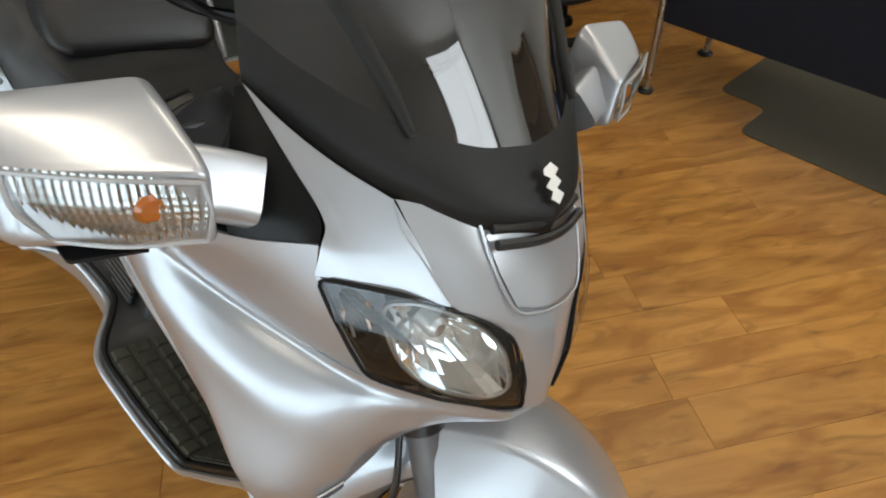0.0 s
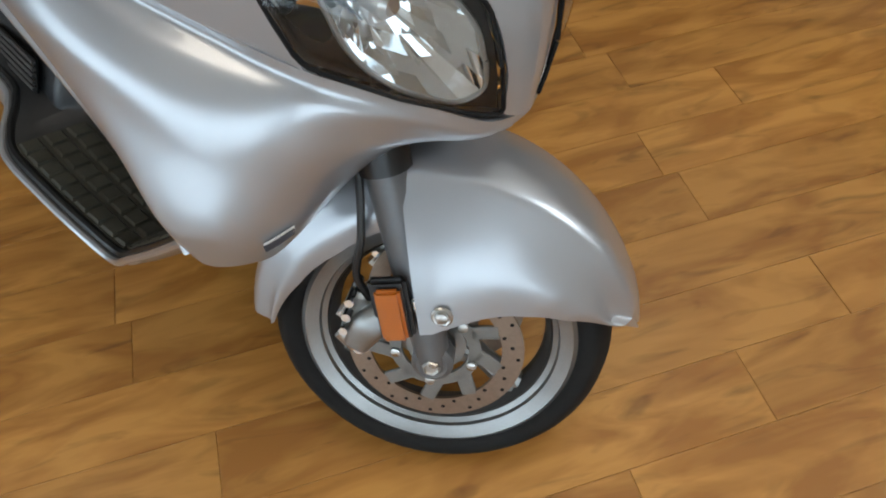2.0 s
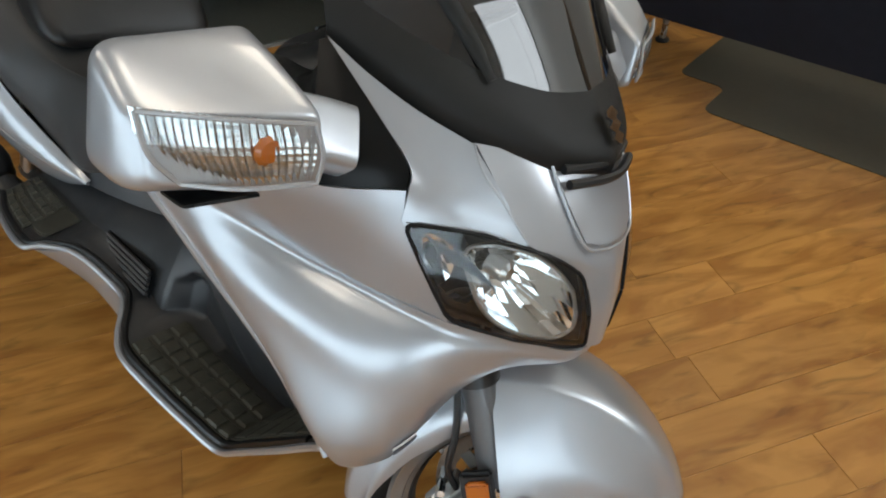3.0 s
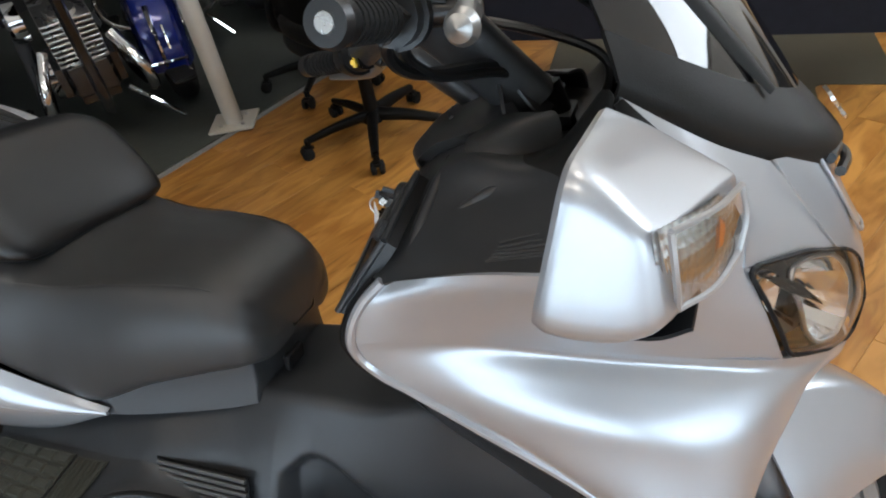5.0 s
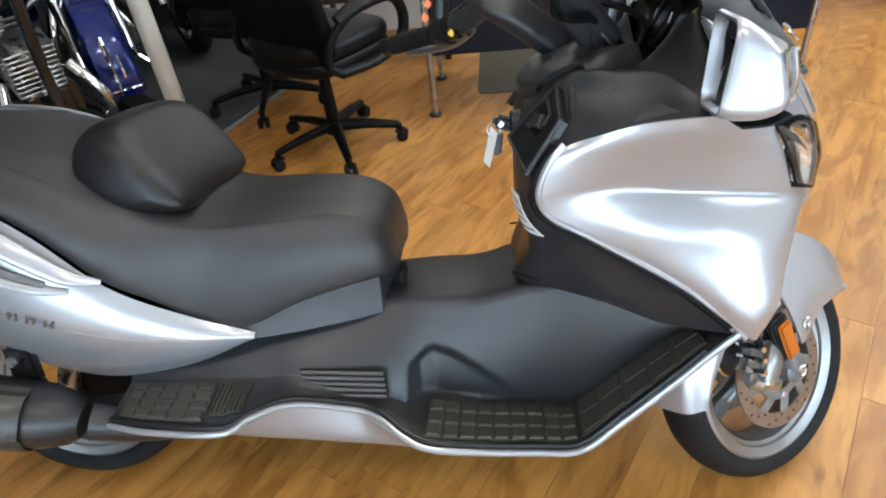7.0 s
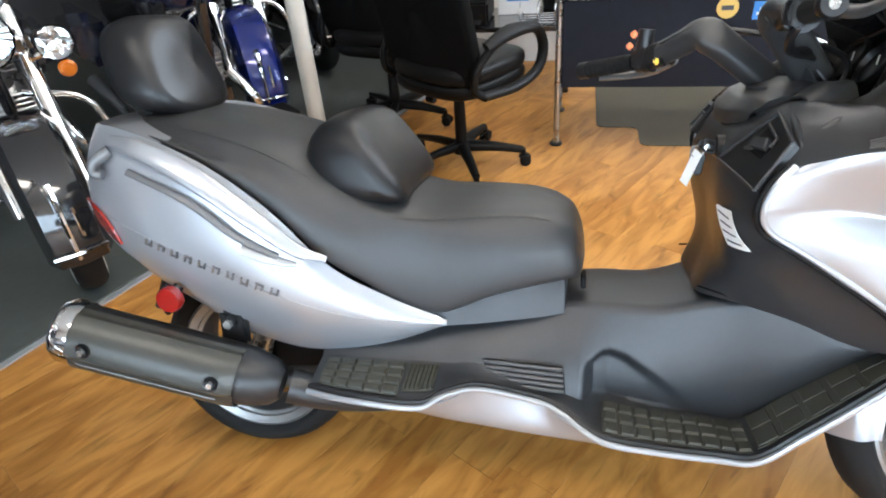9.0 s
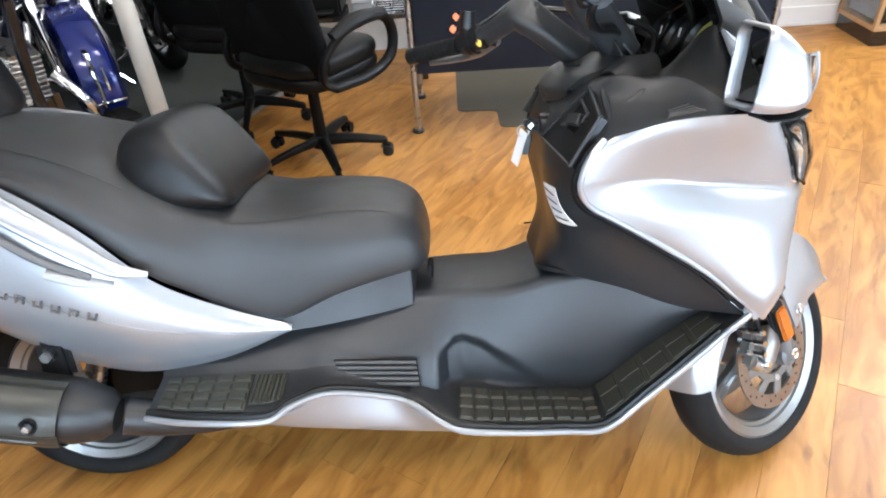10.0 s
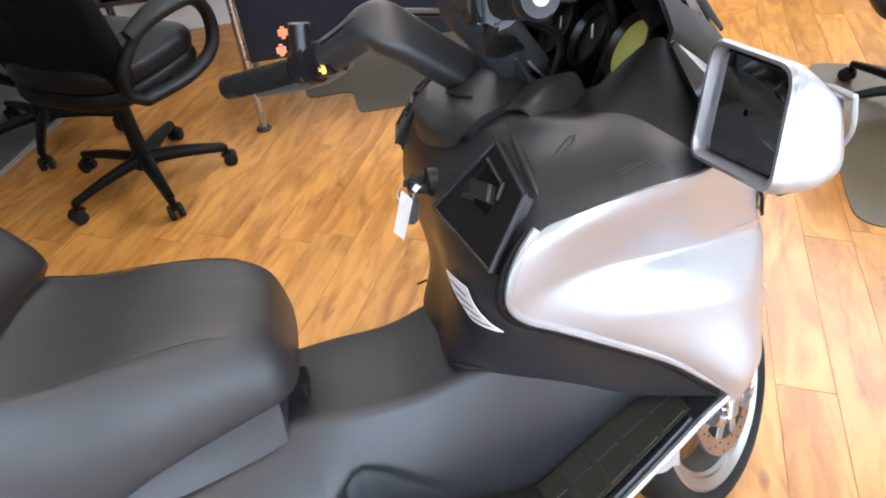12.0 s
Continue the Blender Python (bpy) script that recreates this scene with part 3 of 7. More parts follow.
fg = fender_grid(17, 111, [0.294, 0.295, 0.297, 0.302, 0.312], [0.0008, 0.060, 0.076, 0.086, 0.092, 0.097, 0.102, 0.106, 0.110],
                 [0.2935, 0.252, 0.198, 0.161, 0.132, 0.106, 0.090, 0.080, 0.079], [0.0010, 0.073, 0.101, 0.114, 0.122, 0.130, 0.136, 0.140, 0.142], 40, 21)
fender = part("front_fender", moved(sheet(whole(fg)), steer), SILVER, scooter, "silver painted front fender", thick=0.004)
rg = fender_grid(118, 186, [0.304, 0.298, 0.290, 0.284], [0.094, 0.090, 0.084, 0.076], [0.215, 0.206, 0.214, 0.236], [0.100, 0.096, 0.090, 0.081], 18)
part("fender_rear", moved(sheet(whole(rg)), steer), SILVER, fender, thick=0.004)
for s in (-1, 1):
    part("fender_bolt", moved(turned([(0, 0.014), (s * 0.002, 0.0145), (s * 0.004, 0.012), (s * 0.003, 0.009), (s * 0.007, 0.008), (s * 0.008, 0.006), (s * 0.008, 0.0001)], 16), steer @ Matrix.Translation((0.792, s * 0.1395, 0.381))), STEEL, fender, "round steel fixing bolt")

# front bodywork: guide points on the right side, which is towards -y
side_up = [[(0.353, -0.326, 0.871), (0.45, -0.344, 0.898), (0.535, -0.339, 0.903), (0.614, -0.284, 0.894), (0.677, -0.223, 0.899)],
           [(0.340, -0.331, 0.857), (0.445, -0.341, 0.877), (0.538, -0.330, 0.878), (0.622, -0.275, 0.870), (0.683, -0.225, 0.864)],
           [(0.326, -0.334, 0.838), (0.44, -0.328, 0.848), (0.54, -0.306, 0.838), (0.632, -0.256, 0.824), (0.710, -0.213, 0.808)],
           [(0.316, -0.334, 0.800), (0.43, -0.312, 0.808), (0.54, -0.280, 0.788), (0.645, -0.237, 0.764), (0.738, -0.189, 0.742)]]
side_low = [[(0.316, -0.334, 0.800), (0.43, -0.312, 0.808), (0.54, -0.280, 0.788), (0.645, -0.237, 0.764), (0.738, -0.189, 0.742), (0.80, -0.11, 0.712), (0.838, -0.045, 0.685), (0.846, 0, 0.678)],
            [(0.317, -0.331, 0.785), (0.433, -0.307, 0.792), (0.545, -0.273, 0.771), (0.652, -0.231, 0.748), (0.740, -0.188, 0.728), (0.802, -0.109, 0.701), (0.837, -0.045, 0.676), (0.844, 0, 0.670)],
            [(0.332, -0.324, 0.760), (0.44, -0.313, 0.768), (0.56, -0.285, 0.748), (0.664, -0.244, 0.728), (0.746, -0.194, 0.713), (0.803, -0.108, 0.690), (0.835, -0.045, 0.667), (0.842, 0, 0.662)],
            [(0.370, -0.319, 0.736), (0.466, -0.316, 0.732), (0.575, -0.295, 0.712), (0.672, -0.257, 0.694), (0.744, -0.202, 0.688), (0.796, -0.108, 0.675), (0.828, -0.045, 0.658), (0.835, 0, 0.654)],
            [(0.418, -0.314, 0.706), (0.50, -0.314, 0.690), (0.594, -0.301, 0.668), (0.684, -0.270, 0.648), (0.744, -0.210, 0.652), (0.785, -0.108, 0.655), (0.815, -0.045, 0.648), (0.822, 0, 0.645)],
            [(0.540, -0.296, 0.622), (0.580, -0.303, 0.604), (0.640, -0.305, 0.580), (0.700, -0.276, 0.576), (0.733, -0.216, 0.592), (0.756, -0.108, 0.622), (0.775, -0.045, 0.632), (0.78, 0, 0.634)],
            [(0.598, -0.292, 0.573), (0.628, -0.299, 0.550), (0.669, -0.295, 0.538), (0.709, -0.257, 0.538), (0.727, -0.206, 0.552), (0.736, -0.108, 0.594), (0.748, -0.045, 0.612), (0.752, 0, 0.616)],
            [(0.642, -0.290, 0.534), (0.657, -0.289, 0.516), (0.677, -0.276, 0.500), (0.699, -0.240, 0.497), (0.709, -0.200, 0.505), (0.715, -0.108, 0.562), (0.722, -0.045, 0.592), (0.725, 0, 0.598)]]
pair("side_fairing", sheet(surface_grid(side_up, 26, 12)), SILVER, scooter, "silver painted side fairing", thick=0.004)
low_g = surface_grid(side_low, 66, 64)
# soft folds that run forward along the lower fairing and fade out at its ends
for i in range(64):
    for j in range(66):
        v, u = i / 63, j / 65
        fade = max(0.0, math.sin(math.pi * min(1, max(0, (u - 0.06) / 0.62)))) * max(0.0, math.sin(math.pi * min(1, max(0, (v - 0.16) / 0.76))))
        low_g[i, j] += np.array([0.35, -0.9, 0.1]) * 0.0034 * fade * math.sin(2 * math.pi * (v * 2.7 + 0.25 * u))
label_bm = sheet(low_g[53:57, 33:39] + np.array([0.004, -0.004, 0.0]))
decal = part("maker_decal", label_bm, WHITE_TAG, scooter, "small white printed decal", thick=0.001)
for i in range(3):
    row = low_g[53 + i, 33:39] * 0.5 + low_g[54 + i, 33:39] * 0.5 + np.array([0.006, -0.006, 0.0])
    part("decal_bar", tube(row, 0.0012, 5), TAG_INK, decal)
pair("lower_fairing", sheet(low_g), SILVER, scooter, "silver painted lower fairing", thick=0.004)
cowl = [[(0.560, -0.240, 1.029), (0.602, -0.221, 1.002), (0.65, -0.190, 0.972), (0.701, -0.152, 0.946)],
        [(0.618, -0.225, 0.972), (0.650, -0.207, 0.951), (0.684, -0.184, 0.925), (0.7365, -0.1390, 0.905)],
        [(0.667, -0.211, 0.921), (0.684, -0.198, 0.908), (0.710, -0.176, 0.892), (0.7590, -0.1300, 0.875)],
        [(0.678, -0.220, 0.898), (0.694, -0.202, 0.886), (0.721, -0.174, 0.872), (0.7700, -0.1245, 0.860)],
        [(0.681, -0.229, 0.866), (0.702, -0.204, 0.862), (0.730, -0.172, 0.856), (0.779, -0.121, 0.845)]]
pair("upper_fairing", sheet(surface_grid(cowl, 20, 20)), SILVER, scooter, "silver painted upper fairing beside the screen", thick=0.004)
nose = [[(0.703, -0.150, 0.947), (0.748, -0.085, 0.937), (0.768, 0, 0.934)],
        [(0.742, -0.137, 0.897), (0.786, -0.075, 0.884), (0.803, 0, 0.880)],
        [(0.779, -0.120, 0.847), (0.814, -0.062, 0.832), (0.828, 0, 0.827)],
        [(0.822, -0.058, 0.806), (0.838, -0.026, 0.798), (0.843, 0, 0.796)],
        [(0.843, -0.034, 0.745), (0.850, -0.016, 0.743), (0.853, 0, 0.742)],
        [(0.846, -0.026, 0.690), (0.853, -0.012, 0.687), (0.855, 0, 0.686)]]
ng = surface_grid(nose, 18, 30)
part("nose_panel", sheet(whole(ng[:, ::-1])), SILVER, scooter, "silver painted nose panel", thick=0.004)
# the air scoop in the nose: a raised lip round a dished floor with dark louvres above
scoop = [[(0.760, 0.075, 0.922), (0.776, 0.03, 0.922), (0.780, 0, 0.922), (0.776, -0.03, 0.922), (0.760, -0.075, 0.922)],
         [(0.790, 0.070, 0.882), (0.800, 0.03, 0.876), (0.803, 0, 0.875), (0.800, -0.03, 0.876), (0.790, -0.070, 0.882)],
         [(0.815, 0.055, 0.842), (0.824, 0.03, 0.836), (0.828, 0, 0.834), (0.824, -0.03, 0.836), (0.815, -0.055, 0.842)]]
air = part("air_scoop", sheet(surface_grid(scoop, 20, 12) + np.array([0.002, 0, 0.002])), SILVER, scooter, "recessed silver air scoop", thick=0.003)
part("scoop_lip", tube([(0.759, 0.080, 0.930), (0.788, 0.075, 0.887), (0.818, 0.057, 0.841), (0.829, 0.03, 0.832), (0.833, 0, 0.830), (0.829, -0.03, 0.832), (0.818, -0.057, 0.841), (0.788, -0.075, 0.887), (0.759, -0.080, 0.930)], 0.0020, 8, 50), SILVER, air)
for i in range(2):
    z = 0.925 - 0.014 * i
    part("louvre", tube([(0.772 + 0.012 * i, 0.072, z), (0.786 + 0.012 * i, 0.03, z), (0.790 + 0.012 * i, 0, z), (0.786 + 0.012 * i, -0.03, z), (0.772 + 0.012 * i, -0.072, z)], 0.006, 8, 24), BLACK_SATIN, air)

# headlamps
head = [[(0.681, -0.228, 0.865), (0.733, -0.172, 0.857), (0.781, -0.119, 0.845), (0.823, -0.057, 0.806)],
        [(0.714, -0.217, 0.810), (0.772, -0.160, 0.796), (0.815, -0.103, 0.778), (0.842, -0.044, 0.748)],
        [(0.740, -0.194, 0.750), (0.786, -0.138, 0.726), (0.818, -0.085, 0.704), (0.845, -0.028, 0.690)]]
hg = surface_grid(head, 110, 80)
round_in = lambda v, u: abs(2 * u - 1) ** 14.0 + abs(2 * v - 1) ** 14.0 < 1


def on_head(u, v):
    """A point of the headlamp's outer skin, u inwards and v downwards, 0 to 1."""
    return hg[int(round(v * (len(hg) - 1))), int(round(u * (len(hg[0]) - 1)))]


for s in (-1, 1):
    k = np.array([1, -s, 1])
    lens = part("headlight", sheet(hg * k + np.array([0.003, 0, 0.001]), skip=lambda v, u: not round_in(v, u)), LENS, scooter, "clear headlight lens")
    lens.visible_shadow = False
    inner = hg * k + np.array([-0.010, s * -0.005, 0])
    cut = lambda v, u: abs((u - 0.565) / 0.355) ** 3 + abs((v - 0.54) / 0.44) ** 3 < 1 or ((u - 0.14) / 0.10) ** 2 + ((v - 0.45) / 0.34) ** 2 < 1
    part("lens_corner", sheet(hg * k + np.array([0.001, 0, 0]), skip=round_in), SILVER, scooter)
    part("bezel", sheet(inner, skip=lambda v, u: cut(v, u) or u < 0.30), BLACK_DEEP, lens, "black headlight surround")
    part("side_bezel", sheet(inner, skip=lambda v, u: cut(v, u) or u > 0.30), SMOKED_CHROME, lens, "smoked chrome side of the headlight")
    # faceted bowl in vertical flutes, its mouth on the inner skin of the lens
    def mouth(p, q):
        return on_head(min(1, max(0, 0.580 + 0.350 * p)), min(1, max(0, 0.535 + 0.435 * q))) * k + np.array([-0.009, s * -0.004, 0])
    square = [(math.copysign(abs(math.cos(a)) ** 0.66, math.cos(a)), math.copysign(abs(math.sin(a)) ** 0.66, math.sin(a))) for a in np.linspace(0, 2 * math.pi, 23)[:-1]]
    heart = mouth(0, 0) + np.array([-0.075, s * -0.012, 0.004])
    dish = []
    for d in (0.0, 0.16, 0.34, 0.54, 0.76, 0.93):
        row = []
        for i, (p, q) in enumerate(square):
            edge_p = mouth(p, q)
            back = 1 - (1 - d) ** 2
            flat = edge_p * (1 - d) + (heart + np.array([0.075, s * 0.012, -0.004])) * d
            row.append(flat + (heart - mouth(0, 0)) * back + np.array([0.0045 * (i % 2) * (d > 0) * (d < 0.9), 0, 0]))
        dish.append(row)
    bowl = part("reflector_bowl", sheet(np.array(dish), wrap=True), CHROME, lens, "chrome faceted reflector", sharp=5)
    cx, cy, cz = heart
    part("bulb_cap", moved(turned([(0.0, 0.014), (0.026, 0.014), (0.032, 0.009), (0.032, 0.0001)], 16, "x"), Matrix.Translation((cx, cy, cz))), STEEL, lens)
    part("bowl_rim", tube([mouth(p * 1.01, q * 1.01) for p, q in square] + [mouth(*square[0])], 0.0028, 6, 110), ALLOY, lens)
    # fine ribs over the dark outer part of the lens
    for i in range(9):
        u0 = 0.10 + 0.022 * i
        part("lens_rib", tube([on_head(u0, 0.10 + 0.02 * i) * k + np.array([-0.006, 0, 0]), on_head(u0 + 0.09, 0.34 + 0.02 * i) * k + np.array([-0.006, 0, 0])], 0.0011, 5), SMOKED_CHROME, lens)
    small = []
    for d in np.linspace(0, 1, 5):
        small.append([(0.692 + 0.016 * d + 0.016 * d * math.cos(a), s * (0.194 - 0.018 * math.cos(a) * d + 0.002 * d), 0.812 + 0.034 * d * math.sin(a)) for a in np.linspace(0, 2 * math.pi, 14, endpoint=False)])
    part("side_reflector", sheet(np.array(small), wrap=True), CHROME, lens, sharp=5)
    turn = [(math.copysign(abs(math.cos(a)) ** (2 / 14.0), math.cos(a)), math.copysign(abs(math.sin(a)) ** (2 / 14.0), math.sin(a))) for a in np.linspace(0, 2 * math.pi, 121)]
    gap = np.array([on_head((a + 1) / 2, (b + 1) / 2) for a, b in turn]) * k + np.array([0.002, 0, 0])
    part("lens_seal", tube(gap, 0.0026, 6, 120), BLACK_DEEP, lens)
    # panel gap from the screen to the headlamp
    part("panel_gap", tube(spline([(0.703, s * 0.155, 0.949), (0.722, s * 0.155, 0.922), (0.744, s * 0.141, 0.893), (0.779, s * 0.122, 0.848)], 16) + np.array([0.001, 0, 0.0]), 0.0011, 6, 16), SILVER_DULL, scooter)
    # dark closing panel behind the mirror arm
    tri = [[(0.555, s * 0.246, 1.024), (0.559, s * 0.243, 1.026), (0.562, s * 0.241, 1.028)], [(0.584, s * 0.271, 0.952), (0.606, s * 0.248, 0.965), (0.629, s * 0.224, 0.964)],
           [(0.600, s * 0.284, 0.915), (0.636, s * 0.252, 0.925), (0.666, s * 0.215, 0.924)], [(0.612, s * 0.286, 0.895), (0.649, s * 0.249, 0.897), (0.677, s * 0.222, 0.901)]]
    part("mirror_mount_panel", sheet(surface_grid(tri, 12, 16)), PANEL_BLACK, scooter, "black triangular panel under the screen", thick=0.004)

# screen with its black lower trim
scr = [[(0.558, -0.240, 1.034), (0.625, -0.205, 0.996), (0.697, -0.150, 0.955), (0.765, -0.078, 0.928), (0.798, 0, 0.920)],
       [(0.556, -0.241, 1.050), (0.627, -0.203, 1.016), (0.701, -0.146, 0.977), (0.766, -0.074, 0.951), (0.790, 0, 0.945)],
       [(0.543, -0.236, 1.085), (0.610, -0.198, 1.052), (0.674, -0.142, 1.020), (0.725, -0.072, 1.000), (0.742, 0, 0.994)],
       [(0.503, -0.224, 1.165), (0.558, -0.188, 1.143), (0.614, -0.132, 1.121), (0.652, -0.066, 1.106), (0.664, 0, 1.101)],
       [(0.445, -0.198, 1.263), (0.486, -0.164, 1.252), (0.527, -0.116, 1.239), (0.556, -0.058, 1.228), (0.566, 0, 1.224)],
       [(0.385, -0.158, 1.342), (0.410, -0.132, 1.340), (0.440, -0.094, 1.335), (0.460, -0.048, 1.330), (0.468, 0, 1.328)]]
tuck = [tuple(np.array(q) + np.array([-0.014, 0.010, -0.034])) for q in scr[0]]
trim_g, glass_g = surface_grid([tuck] + scr[:3], 30, 16), surface_grid(scr[2:], 30, 26)
screen = part("windscreen", sheet(whole(glass_g[:, ::-1])), SMOKE, scooter, "smoked windscreen", thick=0.004)
part("screen_trim", sheet(whole(trim_g[:, ::-1])), TRIM_BLACK, screen, "matt black lower screen trim", thick=0.006)
for s in (-1, 1):
    k = np.array([1, -s, 1])
    rib = np.array([(0.545, -0.175, 1.150), (0.60, -0.160, 1.098), (0.655, -0.140, 1.040), (0.690, -0.132, 1.002)]) * k + np.array([0.006, 0, 0.008])
    part("screen_rib", tube(rib, [0.013, 0.011, 0.009, 0.005], 8, 20, 0.45), TRIM_BLACK, screen)
    part("rib_screw", moved(turned([(0, 0.010), (0.004, 0.009), (0.005, 0.0001)], 12, "z"), Matrix.Translation(tuple(rib[0] + np.array([0.006, 0, 0.010])))), STEEL, screen)
bad = [(-0.010, 0.018), (0.004, 0.023), (0.014, 0.014), (0.006, 0.008), (0.013, 0.0), (0.003, -0.006), (0.012, -0.014), (0.0, -0.023), (-0.011, -0.015), (-0.005, -0.008), (-0.014, -0.001), (-0.002, 0.006), (-0.012, 0.012)]
part("front_badge", moved(poly(bad, 0.004), pose(0.782, 0.0, 0.966, 0, 52, 0) @ pose(0, 0, 0, 0, 0, 90)), CHROME, screen, "small chrome badge shape")


def mirror(s):
    """A wedge-shaped mirror housing with its turn signal, on the side s."""
    def ring(ib, ob, ot, it, r, lift=0.0):
        """A quadrilateral with rounded corners: inner bottom, outer bottom, outer top, inner top; its sides swell by lift."""
        c = [np.array((x, s * y, z)) for x, y, z in (ib, ob, ot, it)]
        mid = sum(c) / 4
        out = []
        for i in range(4):
            p, a, b = c[i], c[i - 1], c[(i + 1) % 4]
            u, v = (a - p) / np.linalg.norm(a - p), (b - p) / np.linalg.norm(b - p)
            out += [p + u * r * (1 - t) ** 2 + v * r * t**2 for t in np.linspace(0, 1, 7)]
            for t in (0.25, 0.5, 0.75):
                q = (p + v * r) * (1 - t) + (b - v * r) * t
                out.append(q + (q - mid) / np.linalg.norm(q - mid) * lift * 4 * t * (1 - t))
        return out
    body = [ring((0.549, 0.303, 0.913), (0.524, 0.474, 0.929), (0.543, 0.464, 1.041), (0.556, 0.324, 1.046), 0.022),
            ring((0.556, 0.302, 0.910), (0.533, 0.477, 0.927), (0.551, 0.466, 1.038), (0.563, 0.323, 1.043), 0.022),
            ring((0.582, 0.303, 0.908), (0.555, 0.476, 0.925), (0.564, 0.466, 1.028), (0.585, 0.321, 1.033), 0.020),
            ring((0.610, 0.306, 0.909), (0.574, 0.474, 0.926), (0.574, 0.466, 1.018), (0.610, 0.318, 1.018), 0.018),
            ring((0.636, 0.310, 0.912), (0.592, 0.469, 0.931), (0.583, 0.465, 1.008), (0.634, 0.316, 1.004), 0.016),
            ring((0.650, 0.315, 0.917), (0.602, 0.463, 0.938), (0.590, 0.461, 1.002), (0.647, 0.318, 0.996), 0.014),
            ring((0.652, 0.324, 0.924), (0.608, 0.452, 0.944), (0.598, 0.451, 0.996), (0.650, 0.326, 0.989), 0.012),
            ring((0.636, 0.360, 0.950), (0.620, 0.400, 0.955), (0.615, 0.400, 0.975), (0.634, 0.360, 0.972), 0.006)]
    mir = part("mirror", sheet(np.stack([spline(c, 26) for c in np.array(body).transpose(1, 0, 2)], 1), wrap=True), SILVER, scooter, "silver mirror housing with a built-in turn signal", sharp=50)
    rim_c = [np.array(q) for q in ((0.549, 0.303, 0.913), (0.524, 0.474, 0.929), (0.543, 0.464, 1.041), (0.556, 0.324, 1.046))]
    mid_c = sum(rim_c) / 4
    inset = lambda e, dx, r, lift=0.0: ring(*[tuple(q + (mid_c - q) * e + np.array([dx, 0, 0])) for q in rim_c], r, lift)
    part("mirror_rim", sheet(np.array([inset(0.0, 0.0005, 0.022), inset(0.03, -0.004, 0.021), inset(0.09, -0.004, 0.019), inset(0.13, 0.003, 0.017), inset(0.15, 0.012, 0.016)]), wrap=True), SILVER, mir, "rolled silver mirror rim")
    part("mirror_well", sheet(np.array([inset(0.14, 0.011, 0.016), inset(0.95, 0.011, 0.002)]), wrap=True), BLACK_DEEP, mir)
    part("mirror_glass", sheet(np.array([inset(0.20, 0.010, 0.014), inset(0.21, 0.006, 0.013), inset(0.95, 0.006, 0.001)]), wrap=True), MIRROR_GLASS, mir, "mirror glass", sharp=20)
    face = [[(0.598, s * 0.462, 1.004), (0.628, s * 0.40, 0.996), (0.650, s * 0.328, 0.986)], [(0.604, s * 0.458, 0.970), (0.634, s * 0.40, 0.964), (0.657, s * 0.324, 0.958)], [(0.608, s * 0.436, 0.938), (0.634, s * 0.39, 0.932), (0.655, s * 0.328, 0.930)]]
    fgd = surface_grid(face, 44, 18)
    sig = part("turn_signal", sheet(fgd + np.array([0.004, 0, 0])), LENS, mir, "clear turn signal lens")
    facets = fgd + np.array([-0.007, 0, 0])
    facets[1::2, :, 0] += 0.0003
    facets[:, 1::2, 0] += 0.0020
    part("signal_back", sheet(facets), SOFT_CHROME, sig, "faceted chrome signal reflector", sharp=3)
    edge_pts = np.concatenate([fgd[0], fgd[1:, -1], fgd[-1, -2::-1], fgd[-2::-1, 0]]) + np.array([0.004, 0, 0])
    part("signal_rim", tube(edge_pts, 0.0024, 6, 120), SILVER_DULL, sig)
    part("signal_bulb", moved(turned([(-0.008, 0.012), (0.003, 0.0145), (0.007, 0.010), (0.007, 0.0001)], 14, "x"), Matrix.Translation((0.634, s * 0.366, 0.962))), AMBER, sig, "orange bulb")
    flutes = [tube([(fgd[0][j] + fgd[1][j]) / 2 - np.array([0.001, 0, 0]), (fgd[-1][j] + fgd[-2][j]) / 2 - np.array([0.001, 0, 0])], 0.0022, 5) for j in range(2, 43, 4)]
    for flute in flutes:
        part("lens_flute", flute, LENS, sig)
    arm = [(0.604, s * 0.330, 0.962), (0.612, s * 0.295, 0.954), (0.622, s * 0.262, 0.942)]
    part("mirror_arm", ribbon(arm, [0.036, 0.034, 0.034], [0.024, 0.024, 0.024], (0.8, 0, 0.6), 10, 5.0), SILVER, mir)
    under = [[(0.565, s * 0.36, 0.908), (0.60, s * 0.36, 0.908), (0.63, s * 0.37, 0.918)], [(0.565, s * 0.43, 0.909), (0.60, s * 0.43, 0.911), (0.622, s * 0.43, 0.922)]]
    part("drain_slot", sheet(surface_grid(under, 8, 4)), BLACK_DEEP, mir, thick=0.003)


mirror(-1)
mirror(1)

